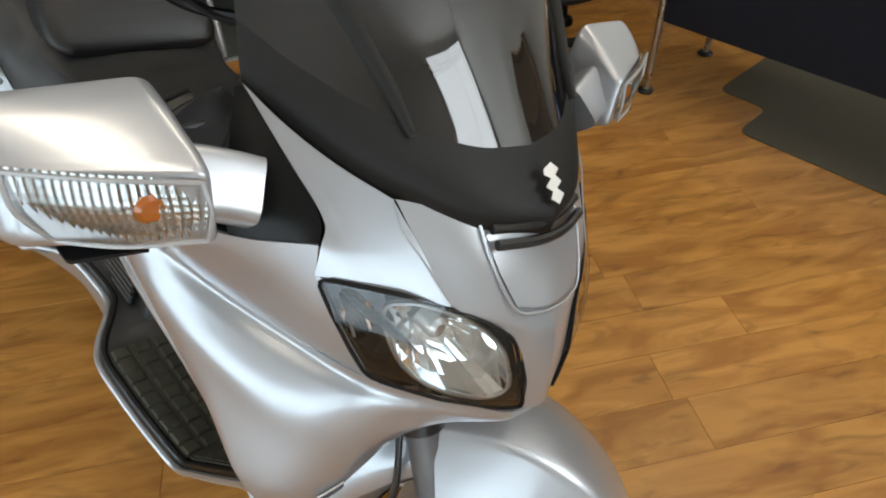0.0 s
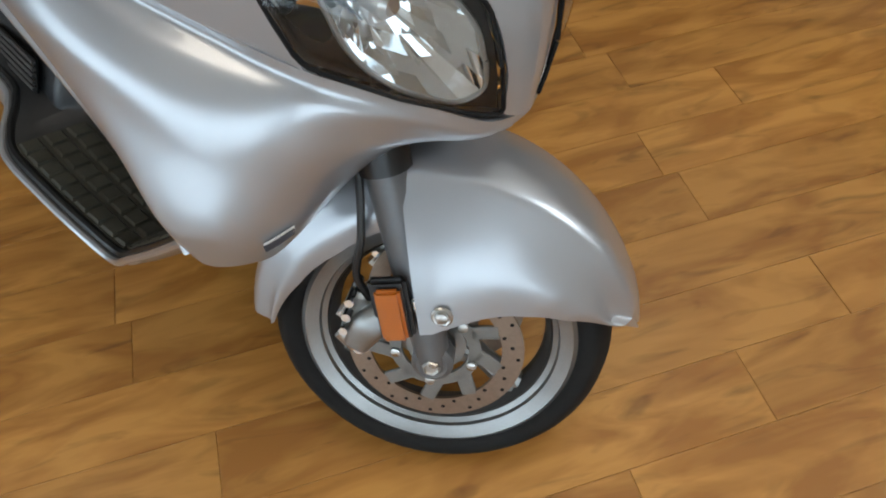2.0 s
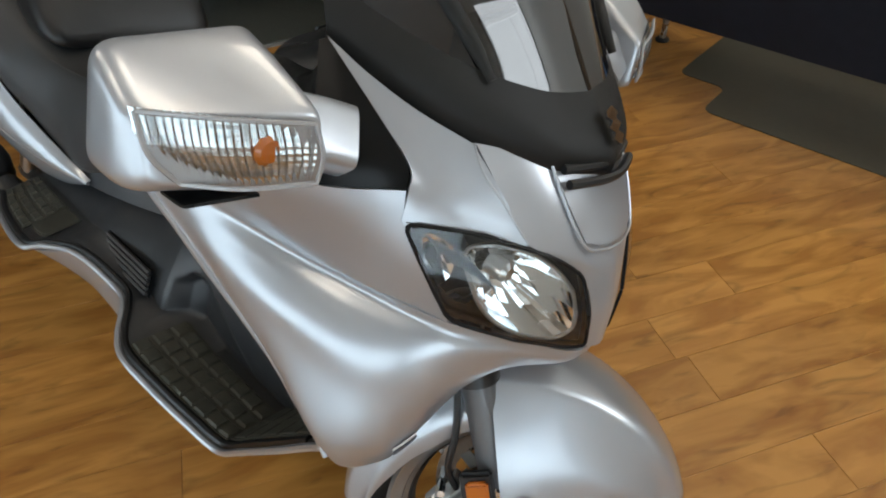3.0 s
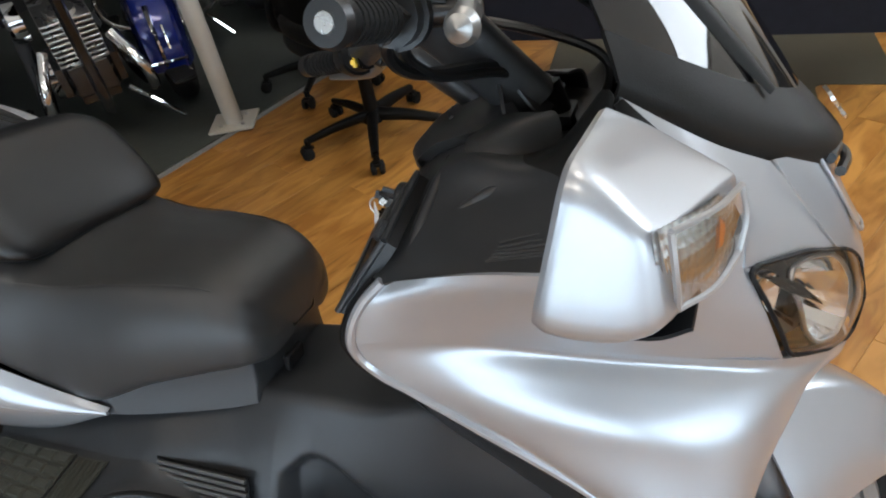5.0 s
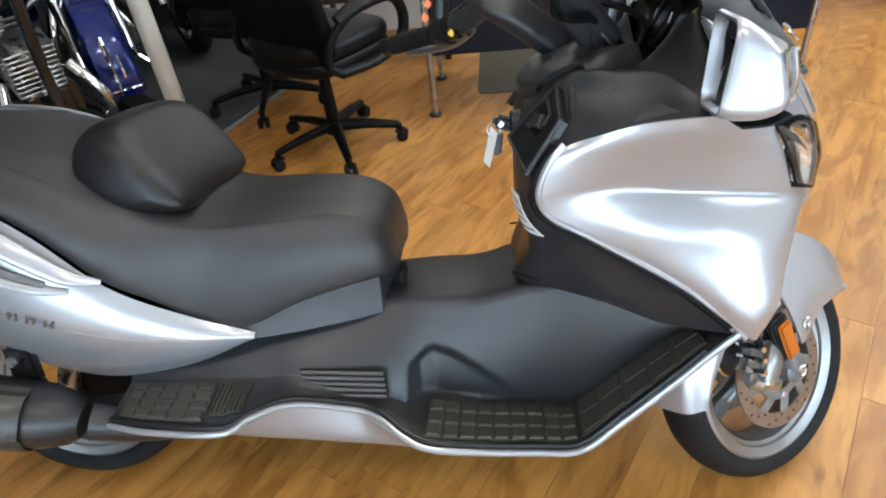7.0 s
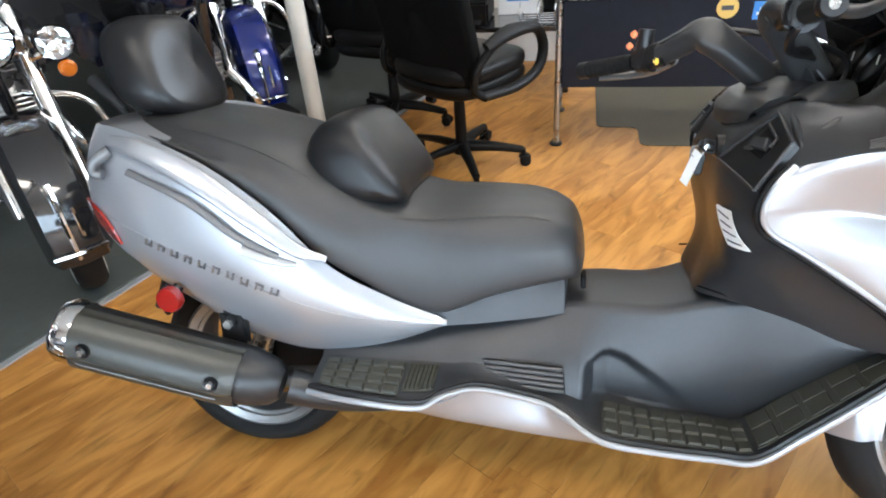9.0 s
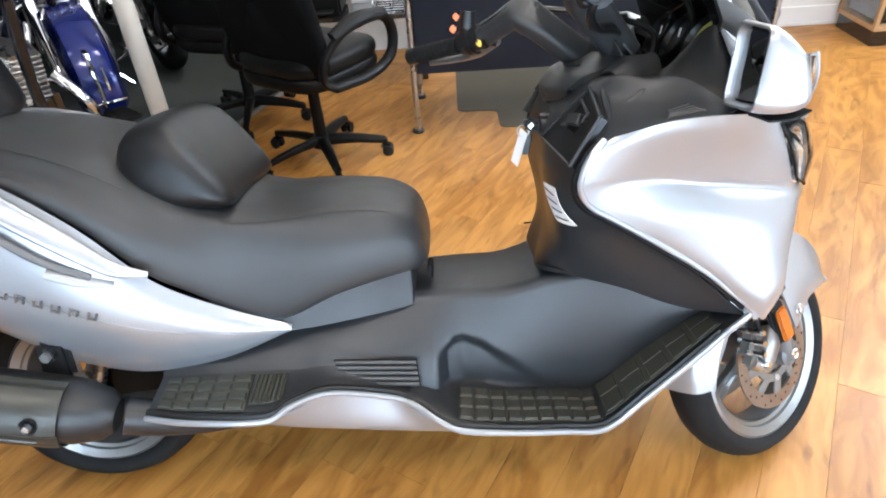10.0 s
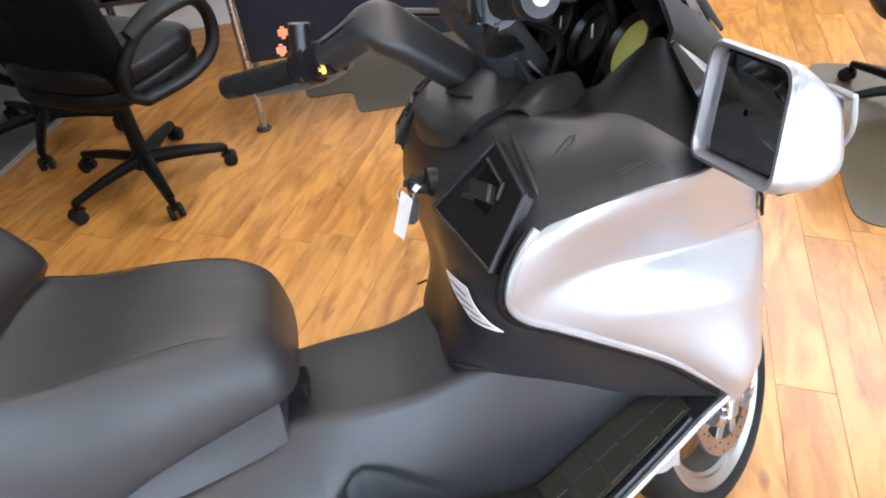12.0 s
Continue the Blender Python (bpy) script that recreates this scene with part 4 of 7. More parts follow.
# leg shield and dash: rows from the tunnel up to the cockpit, each from the middle outwards
dash = [[(0.275, 0, 0.540), (0.272, -0.105, 0.555), (0.335, -0.165, 0.560), (0.43, -0.205, 0.545), (0.53, -0.235, 0.515), (0.638, -0.276, 0.512)],
        [(0.300, 0, 0.650), (0.298, -0.115, 0.640), (0.315, -0.190, 0.640), (0.355, -0.235, 0.650), (0.43, -0.275, 0.672), (0.488, -0.296, 0.648)],
        [(0.284, 0, 0.770), (0.279, -0.115, 0.762), (0.281, -0.190, 0.758), (0.296, -0.258, 0.755), (0.318, -0.308, 0.758), (0.336, -0.320, 0.758)],
        [(0.288, 0, 0.850), (0.286, -0.115, 0.848), (0.298, -0.190, 0.846), (0.310, -0.255, 0.843), (0.324, -0.308, 0.843), (0.328, -0.335, 0.845)],
        [(0.312, 0, 0.900), (0.318, -0.10, 0.908), (0.345, -0.180, 0.922), (0.355, -0.25, 0.906), (0.364, -0.302, 0.888), (0.375, -0.329, 0.878)],
        [(0.365, 0, 0.940), (0.385, -0.11, 0.948), (0.408, -0.195, 0.955), (0.448, -0.240, 0.926), (0.49, -0.31, 0.908), (0.520, -0.338, 0.902)],
        [(0.46, 0, 0.940), (0.475, -0.11, 0.948), (0.478, -0.195, 0.955), (0.520, -0.232, 0.958), (0.552, -0.268, 0.935), (0.58, -0.290, 0.905)],
        [(0.53, 0, 0.930), (0.53, -0.10, 0.955), (0.530, -0.185, 1.005), (0.545, -0.226, 1.032), (0.560, -0.238, 1.018), (0.60, -0.255, 0.925)]]
dg = surface_grid(dash, 40, 48)
part("leg_shield", sheet(whole(dg[:40])), BLACK_PLASTIC, scooter, "black plastic leg shield and dashboard", thick=0.004)
part("cockpit_surround", sheet(whole(dg[39:])), TRIM_BLACK, scooter, "dark cockpit surround under the screen", thick=0.004)
# liner behind the screen, in near-black that has the cockpit's shade in it
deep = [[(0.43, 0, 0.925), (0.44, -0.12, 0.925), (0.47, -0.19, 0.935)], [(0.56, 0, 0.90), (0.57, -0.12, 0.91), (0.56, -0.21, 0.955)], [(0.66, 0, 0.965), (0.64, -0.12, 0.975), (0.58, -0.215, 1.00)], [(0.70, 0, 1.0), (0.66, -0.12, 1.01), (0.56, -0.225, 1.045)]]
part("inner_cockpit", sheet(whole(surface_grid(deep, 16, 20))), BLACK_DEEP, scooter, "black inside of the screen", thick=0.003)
hood = [[(0.575, -0.165, 1.030), (0.60, 0, 1.075), (0.575, 0.165, 1.030)], [(0.605, -0.165, 1.040), (0.63, 0, 1.080), (0.605, 0.165, 1.040)], [(0.64, -0.150, 1.01), (0.66, 0, 1.04), (0.64, 0.150, 1.01)]]
binnacle = part("instrument_binnacle", sheet(surface_grid(hood, 24, 12)), BLACK_SATIN, scooter, "black instrument binnacle with round gauges", thick=0.005)
for y in (-0.122, 0.0, 0.122):
    at = pose(0.572, y, 1.000, 0, -58, 0)
    part("gauge_ring", moved(turned([(0, 0.047), (0.012, 0.048), (0.014, 0.044), (0.004, 0.040)], 28, "z", False), at), BLACK_SATIN, binnacle)
    face = part("gauge_face", moved(turned([(0.002, 0.041), (0.003, 0.0001)], 28, "z"), at), GAUGE if y < 0 else BLACK_DEEP, binnacle)
    if y >= 0:
        part("needle", moved(block(0.026, 0.003, 0.002, (0.008, 0, 0.006), m=Matrix.Rotation(0.8, 4, "Z")), at), WHITE_TAG, face)

# centre lid, glove boxes, key and vents on the dash
lid_rows = []
for v in np.linspace(0, 1, 26):
    lx, lz, lw = (float(np.interp(v, (0, 0.12, 0.3, 0.5, 0.75, 1), q)) for q in ((0.304, 0.291, 0.292, 0.318, 0.368, 0.418), (0.886, 0.896, 0.922, 0.950, 0.973, 0.990), (0.080, 0.112, 0.132, 0.136, 0.130, 0.112)))
    lid_rows.append([(lx + 0.022 * abs(u) ** 3 + 0.010 * u * u, lw * u, lz - 0.016 * abs(u) ** 4 * v + 0.016 * u * u * (1 - v)) for u in np.linspace(-1, 1, 33)])
lid_part = part("centre_lid", sheet(np.array(lid_rows)), DASH_GREY, scooter, "rounded black lid on the dash", thick=0.014)
part("lid_grip", tube([(0.337, -0.020, 0.963), (0.344, -0.055, 0.966), (0.356, -0.085, 0.967)], 0.0035, 6, 14, 0.5), BLACK_PLASTIC, lid_part)
shroud = [[(0.355, 0.115, 0.950), (0.385, 0.04, 0.978), (0.404, -0.04, 0.985), (0.427, -0.119, 0.981)],
          [(0.375, 0.110, 0.975), (0.394, 0.035, 0.999), (0.407, -0.04, 1.005), (0.420, -0.104, 1.000)],
          [(0.395, 0.100, 0.990), (0.403, 0.03, 1.010), (0.410, -0.04, 1.018), (0.414, -0.088, 1.016)],
          [(0.425, 0.095, 0.992), (0.430, 0.03, 1.010), (0.432, -0.04, 1.016), (0.430, -0.086, 1.012)],
          [(0.470, 0.090, 0.970), (0.475, 0.03, 0.975), (0.475, -0.04, 0.975), (0.470, -0.090, 0.965)]]
part("column_shroud", sheet(surface_grid(shroud, 24, 20)), DASH_GREY, scooter, "black steering column shroud", thick=0.004, sharp=30)
lip = [[(0.385, -0.135, 0.955), (0.428, -0.120, 0.980), (0.470, -0.110, 0.982)],
       [(0.395, -0.165, 0.962), (0.440, -0.150, 0.976), (0.486, -0.120, 0.985)],
       [(0.402, -0.185, 0.956), (0.446, -0.168, 0.964), (0.494, -0.130, 0.974)],
       [(0.412, -0.196, 0.948), (0.455, -0.180, 0.945), (0.500, -0.140, 0.945)]]
pair("cockpit_lip", sheet(surface_grid(lip, 14, 16)), DASH_GREY, scooter, "raised black lip of the cockpit", thick=0.004)


def on_dash(u, v, lift=0.0):
    """A point of the dash: u outwards, v upwards, 0 to 1, lifted off it."""
    i, j = v * (dg.shape[0] - 1), u * (dg.shape[1] - 1)
    a, b = min(int(i), dg.shape[0] - 2), min(int(j), dg.shape[1] - 2)
    p = dg[a, b] * (1 - i + a) * (1 - j + b) + dg[a + 1, b] * (i - a) * (1 - j + b) + dg[a, b + 1] * (1 - i + a) * (j - b) + dg[a + 1, b + 1] * (i - a) * (j - b)
    nrm = np.cross(dg[a, b + 1] - dg[a, b], dg[a + 1, b] - dg[a, b])
    nrm = nrm / np.linalg.norm(nrm)
    nrm = nrm if nrm[0] < 0 or nrm[2] > 0.5 else -nrm
    return p + lift * nrm


def dash_patch(quad, lift, nu=10, nv=10):
    (a, b), (c, d), (e, f), (g, h) = quad
    return np.array([[on_dash((a * (1 - s) + c * s) * (1 - t) + (g * (1 - s) + e * s) * t, (b * (1 - s) + d * s) * (1 - t) + (h * (1 - s) + f * s) * t, lift) for s in np.linspace(0, 1, nu)] for t in np.linspace(0, 1, nv)])


def plate_between(corners, inset, rise, k):
    """A raised plate over four corners, with a sloped edge; the face is drawn in by inset."""
    c = [np.array(p) * k for p in corners]
    nrm = np.cross(c[1] - c[0], c[3] - c[0])
    nrm = nrm / np.linalg.norm(nrm)
    nrm = nrm if nrm[0] < 0 else -nrm
    mid = sum(c) / 4
    low = [p - nrm * 0.012 for p in c]
    top = [p + nrm * rise + (mid - p) / np.linalg.norm(mid - p) * inset for p in c]
    bm = bmesh.new()
    rows = [[bm.verts.new(p) for p in r] for r in (low, c, top)]
    for r, q in zip(rows, rows[1:]):
        for i in range(4):
            bm.faces.new((r[i], r[(i + 1) % 4], q[(i + 1) % 4], q[i]))
    bm.faces.new(rows[2])
    return bm


def mix(a, b, t):
    return tuple(np.array(a) * (1 - t) + np.array(b) * t)


OUT = np.array((-0.784, -0.181, 0.594))
DOOR = [tuple(np.array(q) + OUT * 0.010) for q in ((0.362, -0.202, 0.931), (0.360, -0.304, 0.898), (0.308, -0.321, 0.823), (0.282, -0.152, 0.840))]
for s in (1, -1):
    k = np.array([1, s, 1])
    box = part("glovebox_door", plate_between(DOOR, 0.006, 0.0015, k), BLACK_SATIN, scooter, "black glove box door with a pull handle", sharp=15)
    out = np.array((-0.784, -0.181, 0.594)) * k
    for a, b, r in ((0, 1, 0.0038), (1, 2, 0.0038), (2, 3, 0.0024), (3, 0, 0.0024)):
        p, q = np.array(DOOR[a]) * k + out * 0.003, np.array(DOOR[b]) * k + out * 0.003
        part("door_rim", tube([p, q], r, 8), BLACK_PLASTIC, box)
    cup = [(0.349, -0.209, 0.911), (0.348, -0.268, 0.892), (0.325, -0.263, 0.863), (0.316, -0.204, 0.869)]
    well = part("pull_recess", plate_between([tuple(np.array(p) + OUT * 0.012) for p in cup], 0.002, 0.0012, k), BLACK_DEEP, box, sharp=15)
    lip_o = OUT * 0.016
    for a, b, r in (((0.349, -0.209, 0.911), (0.350, -0.262, 0.896), 0.0028), ((0.350, -0.262, 0.896), (0.340, -0.268, 0.882), 0.0028), ((0.316, -0.204, 0.869), (0.322, -0.228, 0.872), 0.0030)):
        part("recess_edge", tube([(np.array(a) + lip_o) * k, (np.array(b) + lip_o) * k], r, 8), BLACK_PLASTIC, well)
    flap = [(0.331, -0.206, 0.888), (0.342, -0.250, 0.893), (0.333, -0.262, 0.876), (0.320, -0.216, 0.872)]
    part("pull_handle", plate_between([tuple(np.array(p) + lip_o * 1.1) for p in flap], 0.003, 0.003, k), BLACK_PLASTIC, box, "short black pull handle", sharp=15)
    part("dash_screw", moved(turned([(0, 0.010), (0.004, 0.010), (0.006, 0.007), (0.003, 0.005), (0.003, 0.0001)], 14, "z"), Matrix.Translation(tuple(on_dash(0.85, 0.325, 0.004) * k)) @ pose(0, 0, 0, 0, -80, 0)), BLACK_SATIN, scooter)
for s in (1, -1):
    k = np.array([1, s, 1])
    for i in range(6):
        q0, q1 = on_dash(0.752 + 0.019 * i, 0.690 - 0.005 * i, 0.0004), on_dash(0.752 + 0.021 * i, 0.742, 0.0004)
        part("dash_louvre", tube([q0 * k, (q0 + q1) / 2 * k, q1 * k], 0.0012, 6), BLACK_PLASTIC, scooter)
# soft folds moulded into the dash beside the glove box
pair("dash_fold", tube([(0.377, -0.170, 0.946), (0.375, -0.217, 0.9245), (0.372, -0.264, 0.9025), (0.370, -0.300, 0.886)], [0.003, 0.0075, 0.0075, 0.003], 10, 30), BLACK_PLASTIC, scooter)
pair("dash_fold", tube([(0.386, -0.266, 0.904), (0.414, -0.240, 0.9165), (0.436, -0.228, 0.929), (0.452, -0.221, 0.938)], [0.001, 0.006, 0.006, 0.001], 10, 26), BLACK_PLASTIC, scooter)
lock = part("ignition_lock", moved(turned([(-0.01, 0.022), (0.010, 0.022), (0.014, 0.018), (0.014, 0.0001)], 20, "x"), pose(0.290, -0.085, 0.858, 0, 180, 0)), BLACK_SATIN, scooter, "black ignition lock")
key = part("key_fob", moved(block(0.052, 0.022, 0.026, (0, 0, 0), 0.008, 3), pose(0.270, -0.086, 0.856, 0, 18, 6)), BLACK_SATIN, scooter, "black key head in the lock")
part("key_blade", tube([(0.280, -0.087, 0.857), (0.296, -0.085, 0.858)], 0.004, 6), STEEL, key)
part("fob_badge", moved(poly([(-0.006, 0), (0.001, 0.007), (0.007, 0.001), (-0.001, -0.007)], 0.002), pose(0.260, -0.1, 0.858, 90, 0, 0)), STEEL, key)
part("key_ring", tube([(0.246 + 0.012 * math.cos(a), -0.086, 0.846 + 0.012 * math.sin(a)) for a in np.linspace(0, 2 * math.pi, 17)], 0.0014, 6, 34), STEEL, key)
part("spare_key", moved(block(0.018, 0.008, 0.045, (0, 0, 0), 0.004, 2), pose(0.252, -0.086, 0.820, 0, 8, 0)), BLACK_SATIN, key)
part("paper_tag", moved(block(0.022, 0.0012, 0.078, (0, 0, 0)), pose(0.238, -0.082, 0.812, 0, -24, 125)), WHITE_TAG, key, "white paper price tag")
tagged(part("sticker", sheet(dash_patch([(0.46, 0.215), (0.635, 0.213), (0.565, 0.312), (0.375, 0.297)], 0.0055)), WHITE_TAG, scooter, "white printed information sticker", thick=0.001))
lines = [sheet(dash_patch([(0.475 - d, 0.226 + d), (0.600 - d * 0.9, 0.226 + d), (0.597 - d * 0.9, 0.231 + d), (0.471 - d, 0.231 + d)], 0.0072, 6, 2)) for d in (0.0, 0.02, 0.04, 0.06)]
part("sticker_print", joined(*lines), TAG_INK, scooter)

# floor: tunnel, foot wells and footboards, by sections along the scooter
FLOOR = [  # x, tunnel z, tunnel half width, foot well y and z, board outer y and z
    (-0.545, 0.470, 0.10, 0.185, 0.372, 0.285, 0.350), (-0.44, 0.480, 0.10, 0.195, 0.380, 0.315, 0.356), (-0.29, 0.490, 0.10, 0.200, 0.385, 0.329, 0.362), (-0.24, 0.495, 0.10, 0.200, 0.385, 0.300, 0.375),
    (-0.17, 0.500, 0.10, 0.200, 0.388, 0.262, 0.376), (-0.05, 0.507, 0.098, 0.198, 0.345, 0.240, 0.345), (0.00, 0.510, 0.100, 0.198, 0.335, 0.255, 0.334), (0.05, 0.513, 0.104, 0.200, 0.318, 0.290, 0.318), (0.10, 0.515, 0.106, 0.196, 0.300, 0.308, 0.305),
    (0.20, 0.517, 0.110, 0.186, 0.286, 0.304, 0.293), (0.30, 0.545, 0.120, 0.172, 0.278, 0.296, 0.285), (0.385, 0.560, 0.140, 0.160, 0.272, 0.285, 0.280), (0.46, 0.550, 0.150, 0.166, 0.340, 0.284, 0.345), (0.55, 0.530, 0.165, 0.178, 0.425, 0.282, 0.430), (0.635, 0.530, 0.190, 0.200, 0.505, 0.281, 0.512)]
def floor_rows(guide):
    """Cross sections of the floor: the tunnel's side slopes down smoothly, with a pocket for the foot pressed into it."""
    rows = []
    for x, zt, wt, yi, zi, yo, zo in guide:
        well = float(np.interp(x, [0.04, 0.10, 0.28, 0.42, 0.60], [0, 0.036, 0.030, 0.014, 0.005]))
        deep = float(np.interp(x, [0.048, 0.070, 0.11, 0.18, 0.30], [0, 0.028, 0.026, 0.014, 0]))
        rise = float(np.interp(x, [0.052, 0.066, 0.085, 0.105, 0.14, 0.20, 0.30], [0.46, 0.50, 0.60, 0.62, 0.58, 0.40, 0.05]))
        top, low = np.array((wt + 0.009, zt - 0.012)), np.array((yi - well, zi + 0.004))
        row = [(x, 0, zt), (x, -wt * 0.9, zt), (x, -wt, zt - 0.003), (x, -top[0], top[1])]
        for v in np.linspace(0.04, 0.97, 34):
            y, z = top * (1 - v) + low * v
            y += 0.010 * math.sin(math.pi * v)
            inside = min(1.0, max(0.0, (v - (1 - rise)) / 0.16))
            y -= deep * inside * inside * (3 - 2 * inside)
            row.append((x, -y, z))
        row += [(x, -low[0] + deep * 0.6, low[1]), (x, -(yi + yo) / 2, (zi + zo) / 2 + 0.001), (x, -yo + 0.012, zo + 0.002), (x, -yo, zo - 0.004)]
        rows.append(row)
    return rows
fgrid = np.array(floor_rows(spline(FLOOR, 260)))
part("floor_tunnel", sheet(whole(fgrid)), BLACK_PLASTIC, scooter, "black plastic step-through floor and tunnel", sharp=50, thick=0.003)
outer = np.array([(x, -yo - 0.003, zo - 0.006) for x, _, _, _, _, yo, zo in FLOOR[:-1]] + [(0.612, -0.284, 0.486), (0.646, -0.288, 0.521)])
pair("board_trim", tube(outer, 0.0065, 8, 110), SILVER, scooter, "silver edge trim of the footboard")
skirt = [[(x, -y, z) for x, y, z in ((-0.52, 0.275, 0.340), (-0.29, 0.322, 0.350), (-0.17, 0.262, 0.368), (-0.05, 0.242, 0.336), (0.06, 0.300, 0.308), (0.2, 0.30, 0.286), (0.39, 0.282, 0.272), (0.52, 0.28, 0.39), (0.635, 0.278, 0.505))],
         [(x, -y, z) for x, y, z in ((-0.50, 0.235, 0.320), (-0.29, 0.262, 0.295), (-0.17, 0.245, 0.275), (-0.05, 0.245, 0.262), (0.06, 0.255, 0.258), (0.2, 0.25, 0.258), (0.39, 0.24, 0.258), (0.52, 0.24, 0.37), (0.635, 0.24, 0.49))],
         [(x, -y, z) for x, y, z in ((-0.48, 0.20, 0.310), (-0.29, 0.21, 0.262), (-0.17, 0.20, 0.240), (-0.05, 0.19, 0.230), (0.06, 0.18, 0.228), (0.2, 0.17, 0.230), (0.39, 0.15, 0.240), (0.52, 0.15, 0.34), (0.635, 0.16, 0.45))]]
inner_edge = np.array([(x, -yo + 0.011, zo - 0.001) for x, _, _, _, _, yo, zo in FLOOR[:-1]] + [(0.600, -0.269, 0.478)])
pair("board_edge", tube(inner_edge, 0.0075, 8, 110), BLACK_SATIN, scooter, "black rounded edge of the footboard")
shoulder = even([(0.353, -0.328, 0.873), (0.325, -0.335, 0.840), (0.314, -0.335, 0.801), (0.317, -0.330, 0.783), (0.332, -0.323, 0.759), (0.370, -0.318, 0.735), (0.418, -0.314, 0.705), (0.540, -0.297, 0.622), (0.598, -0.293, 0.573), (0.641, -0.290, 0.534), (0.655, -0.288, 0.512)], 20)
pair("fairing_edge", tube(shoulder, 0.0055, 8, 60), SILVER, scooter, "rolled silver edge of the fairing")
pair("edge_gap", tube(shoulder[:-1] + np.array([-0.010, 0.006, -0.004]), 0.005, 8, 60), BLACK_DEEP, scooter)
pair("lower_side_panel", sheet(surface_grid(skirt, 60, 14)), SILVER, scooter, "silver panel under the footboard", thick=0.004)
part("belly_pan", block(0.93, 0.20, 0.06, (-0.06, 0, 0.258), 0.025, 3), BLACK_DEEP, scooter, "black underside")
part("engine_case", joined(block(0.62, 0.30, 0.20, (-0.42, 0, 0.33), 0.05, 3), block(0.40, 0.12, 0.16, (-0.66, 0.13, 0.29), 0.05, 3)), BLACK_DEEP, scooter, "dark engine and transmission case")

# body under the front of the seat
under = [[(-0.34, -0.196, 0.470), (-0.20, -0.178, 0.478), (-0.08, -0.150, 0.486), (-0.01, -0.124, 0.490), (0.004, -0.105, 0.492), (0.006, 0, 0.494)],
         [(-0.34, -0.190, 0.515), (-0.20, -0.168, 0.520), (-0.08, -0.143, 0.530), (-0.01, -0.116, 0.538), (0.004, -0.098, 0.540), (0.006, 0, 0.542)],
         [(-0.34, -0.186, 0.555), (-0.20, -0.163, 0.565), (-0.08, -0.139, 0.580), (-0.01, -0.113, 0.588), (0.002, -0.096, 0.590), (0.004, 0, 0.592)]]
part("seat_base", sheet(whole(surface_grid(under, 30, 10)[:, ::-1])), BLACK_PLASTIC, scooter, "black body panel under the seat", thick=0.003)

# rubber pads on the boards
def board_mat(name, u_range, v_range, nx, ny, label):
    """Raised rubber blocks over part of the floor grid, with a plate under them."""
    (u0, u1), (v0, v1) = u_range, v_range
    def at(x, t, lift):
        i = np.searchsorted(fgrid[:, 0, 0], x) - 1
        w = (x - fgrid[i, 0, 0]) / (fgrid[i + 1, 0, 0] - fgrid[i, 0, 0])
        a = fgrid[i, -4] * (1 - w) + fgrid[i + 1, -4] * w
        b = fgrid[i, -2] * (1 - w) + fgrid[i + 1, -2] * w
        d = fgrid[i + 1, -3] - fgrid[i, -3]
        up = np.cross(d, a - b)
        up = up / np.linalg.norm(up)
        return a + (b - a) * t + lift * (up if up[2] > 0 else -up)
    for s in (1, -1):
        k = np.array([1, s, 1])
        plate = part(name, sheet(np.array([[at(x, t, 0.004) for t in np.linspace(v0, v1, 5)] for x in np.linspace(u0, u1, 40)]) * k), BOARD_RUBBER, scooter, label, thick=0.003)
        xs, ts = np.linspace(u0, u1, nx + 1), np.linspace(v0, v1, ny + 1)
        for i in range(nx):
            for j in range(ny):
                a, b, c, d = xs[i] + 0.0020, xs[i + 1] - 0.0020, ts[j] + 0.018, ts[j + 1] - 0.018
                bm = bmesh.new()
                lowv = [bm.verts.new(at(x, t, 0.003) * k) for x, t in ((a, c), (b, c), (b, d), (a, d))]
                e, f = 0.003, 0.03
                topv = [bm.verts.new(at(x, t, 0.0084) * k) for x, t in ((a + e, c + f), (b - e, c + f), (b - e, d - f), (a + e, d - f))]
                bm.faces.new(topv)
                for q in range(4):
                    bm.faces.new((lowv[q], lowv[(q + 1) % 4], topv[(q + 1) % 4], topv[q]))
                part("rubber_block", bm, BOARD_RUBBER, plate, sharp=20)
board_mat("footboard_mat", (0.088, 0.384), (0.16, 0.96), 9, 3, "black rubber mat with raised blocks")
board_mat("footboard_toe_mat", (0.392, 0.605), (0.04, 0.94), 5, 2, "black rubber mat with raised blocks")
board_mat("passenger_mat", (-0.525, -0.335), (0.08, 0.93), 5, 4, "black rubber mat with raised blocks")
board_mat("passenger_rib_mat", (-0.328, -0.262), (0.10, 0.80), 7, 1, "black rubber mat with narrow ribs")

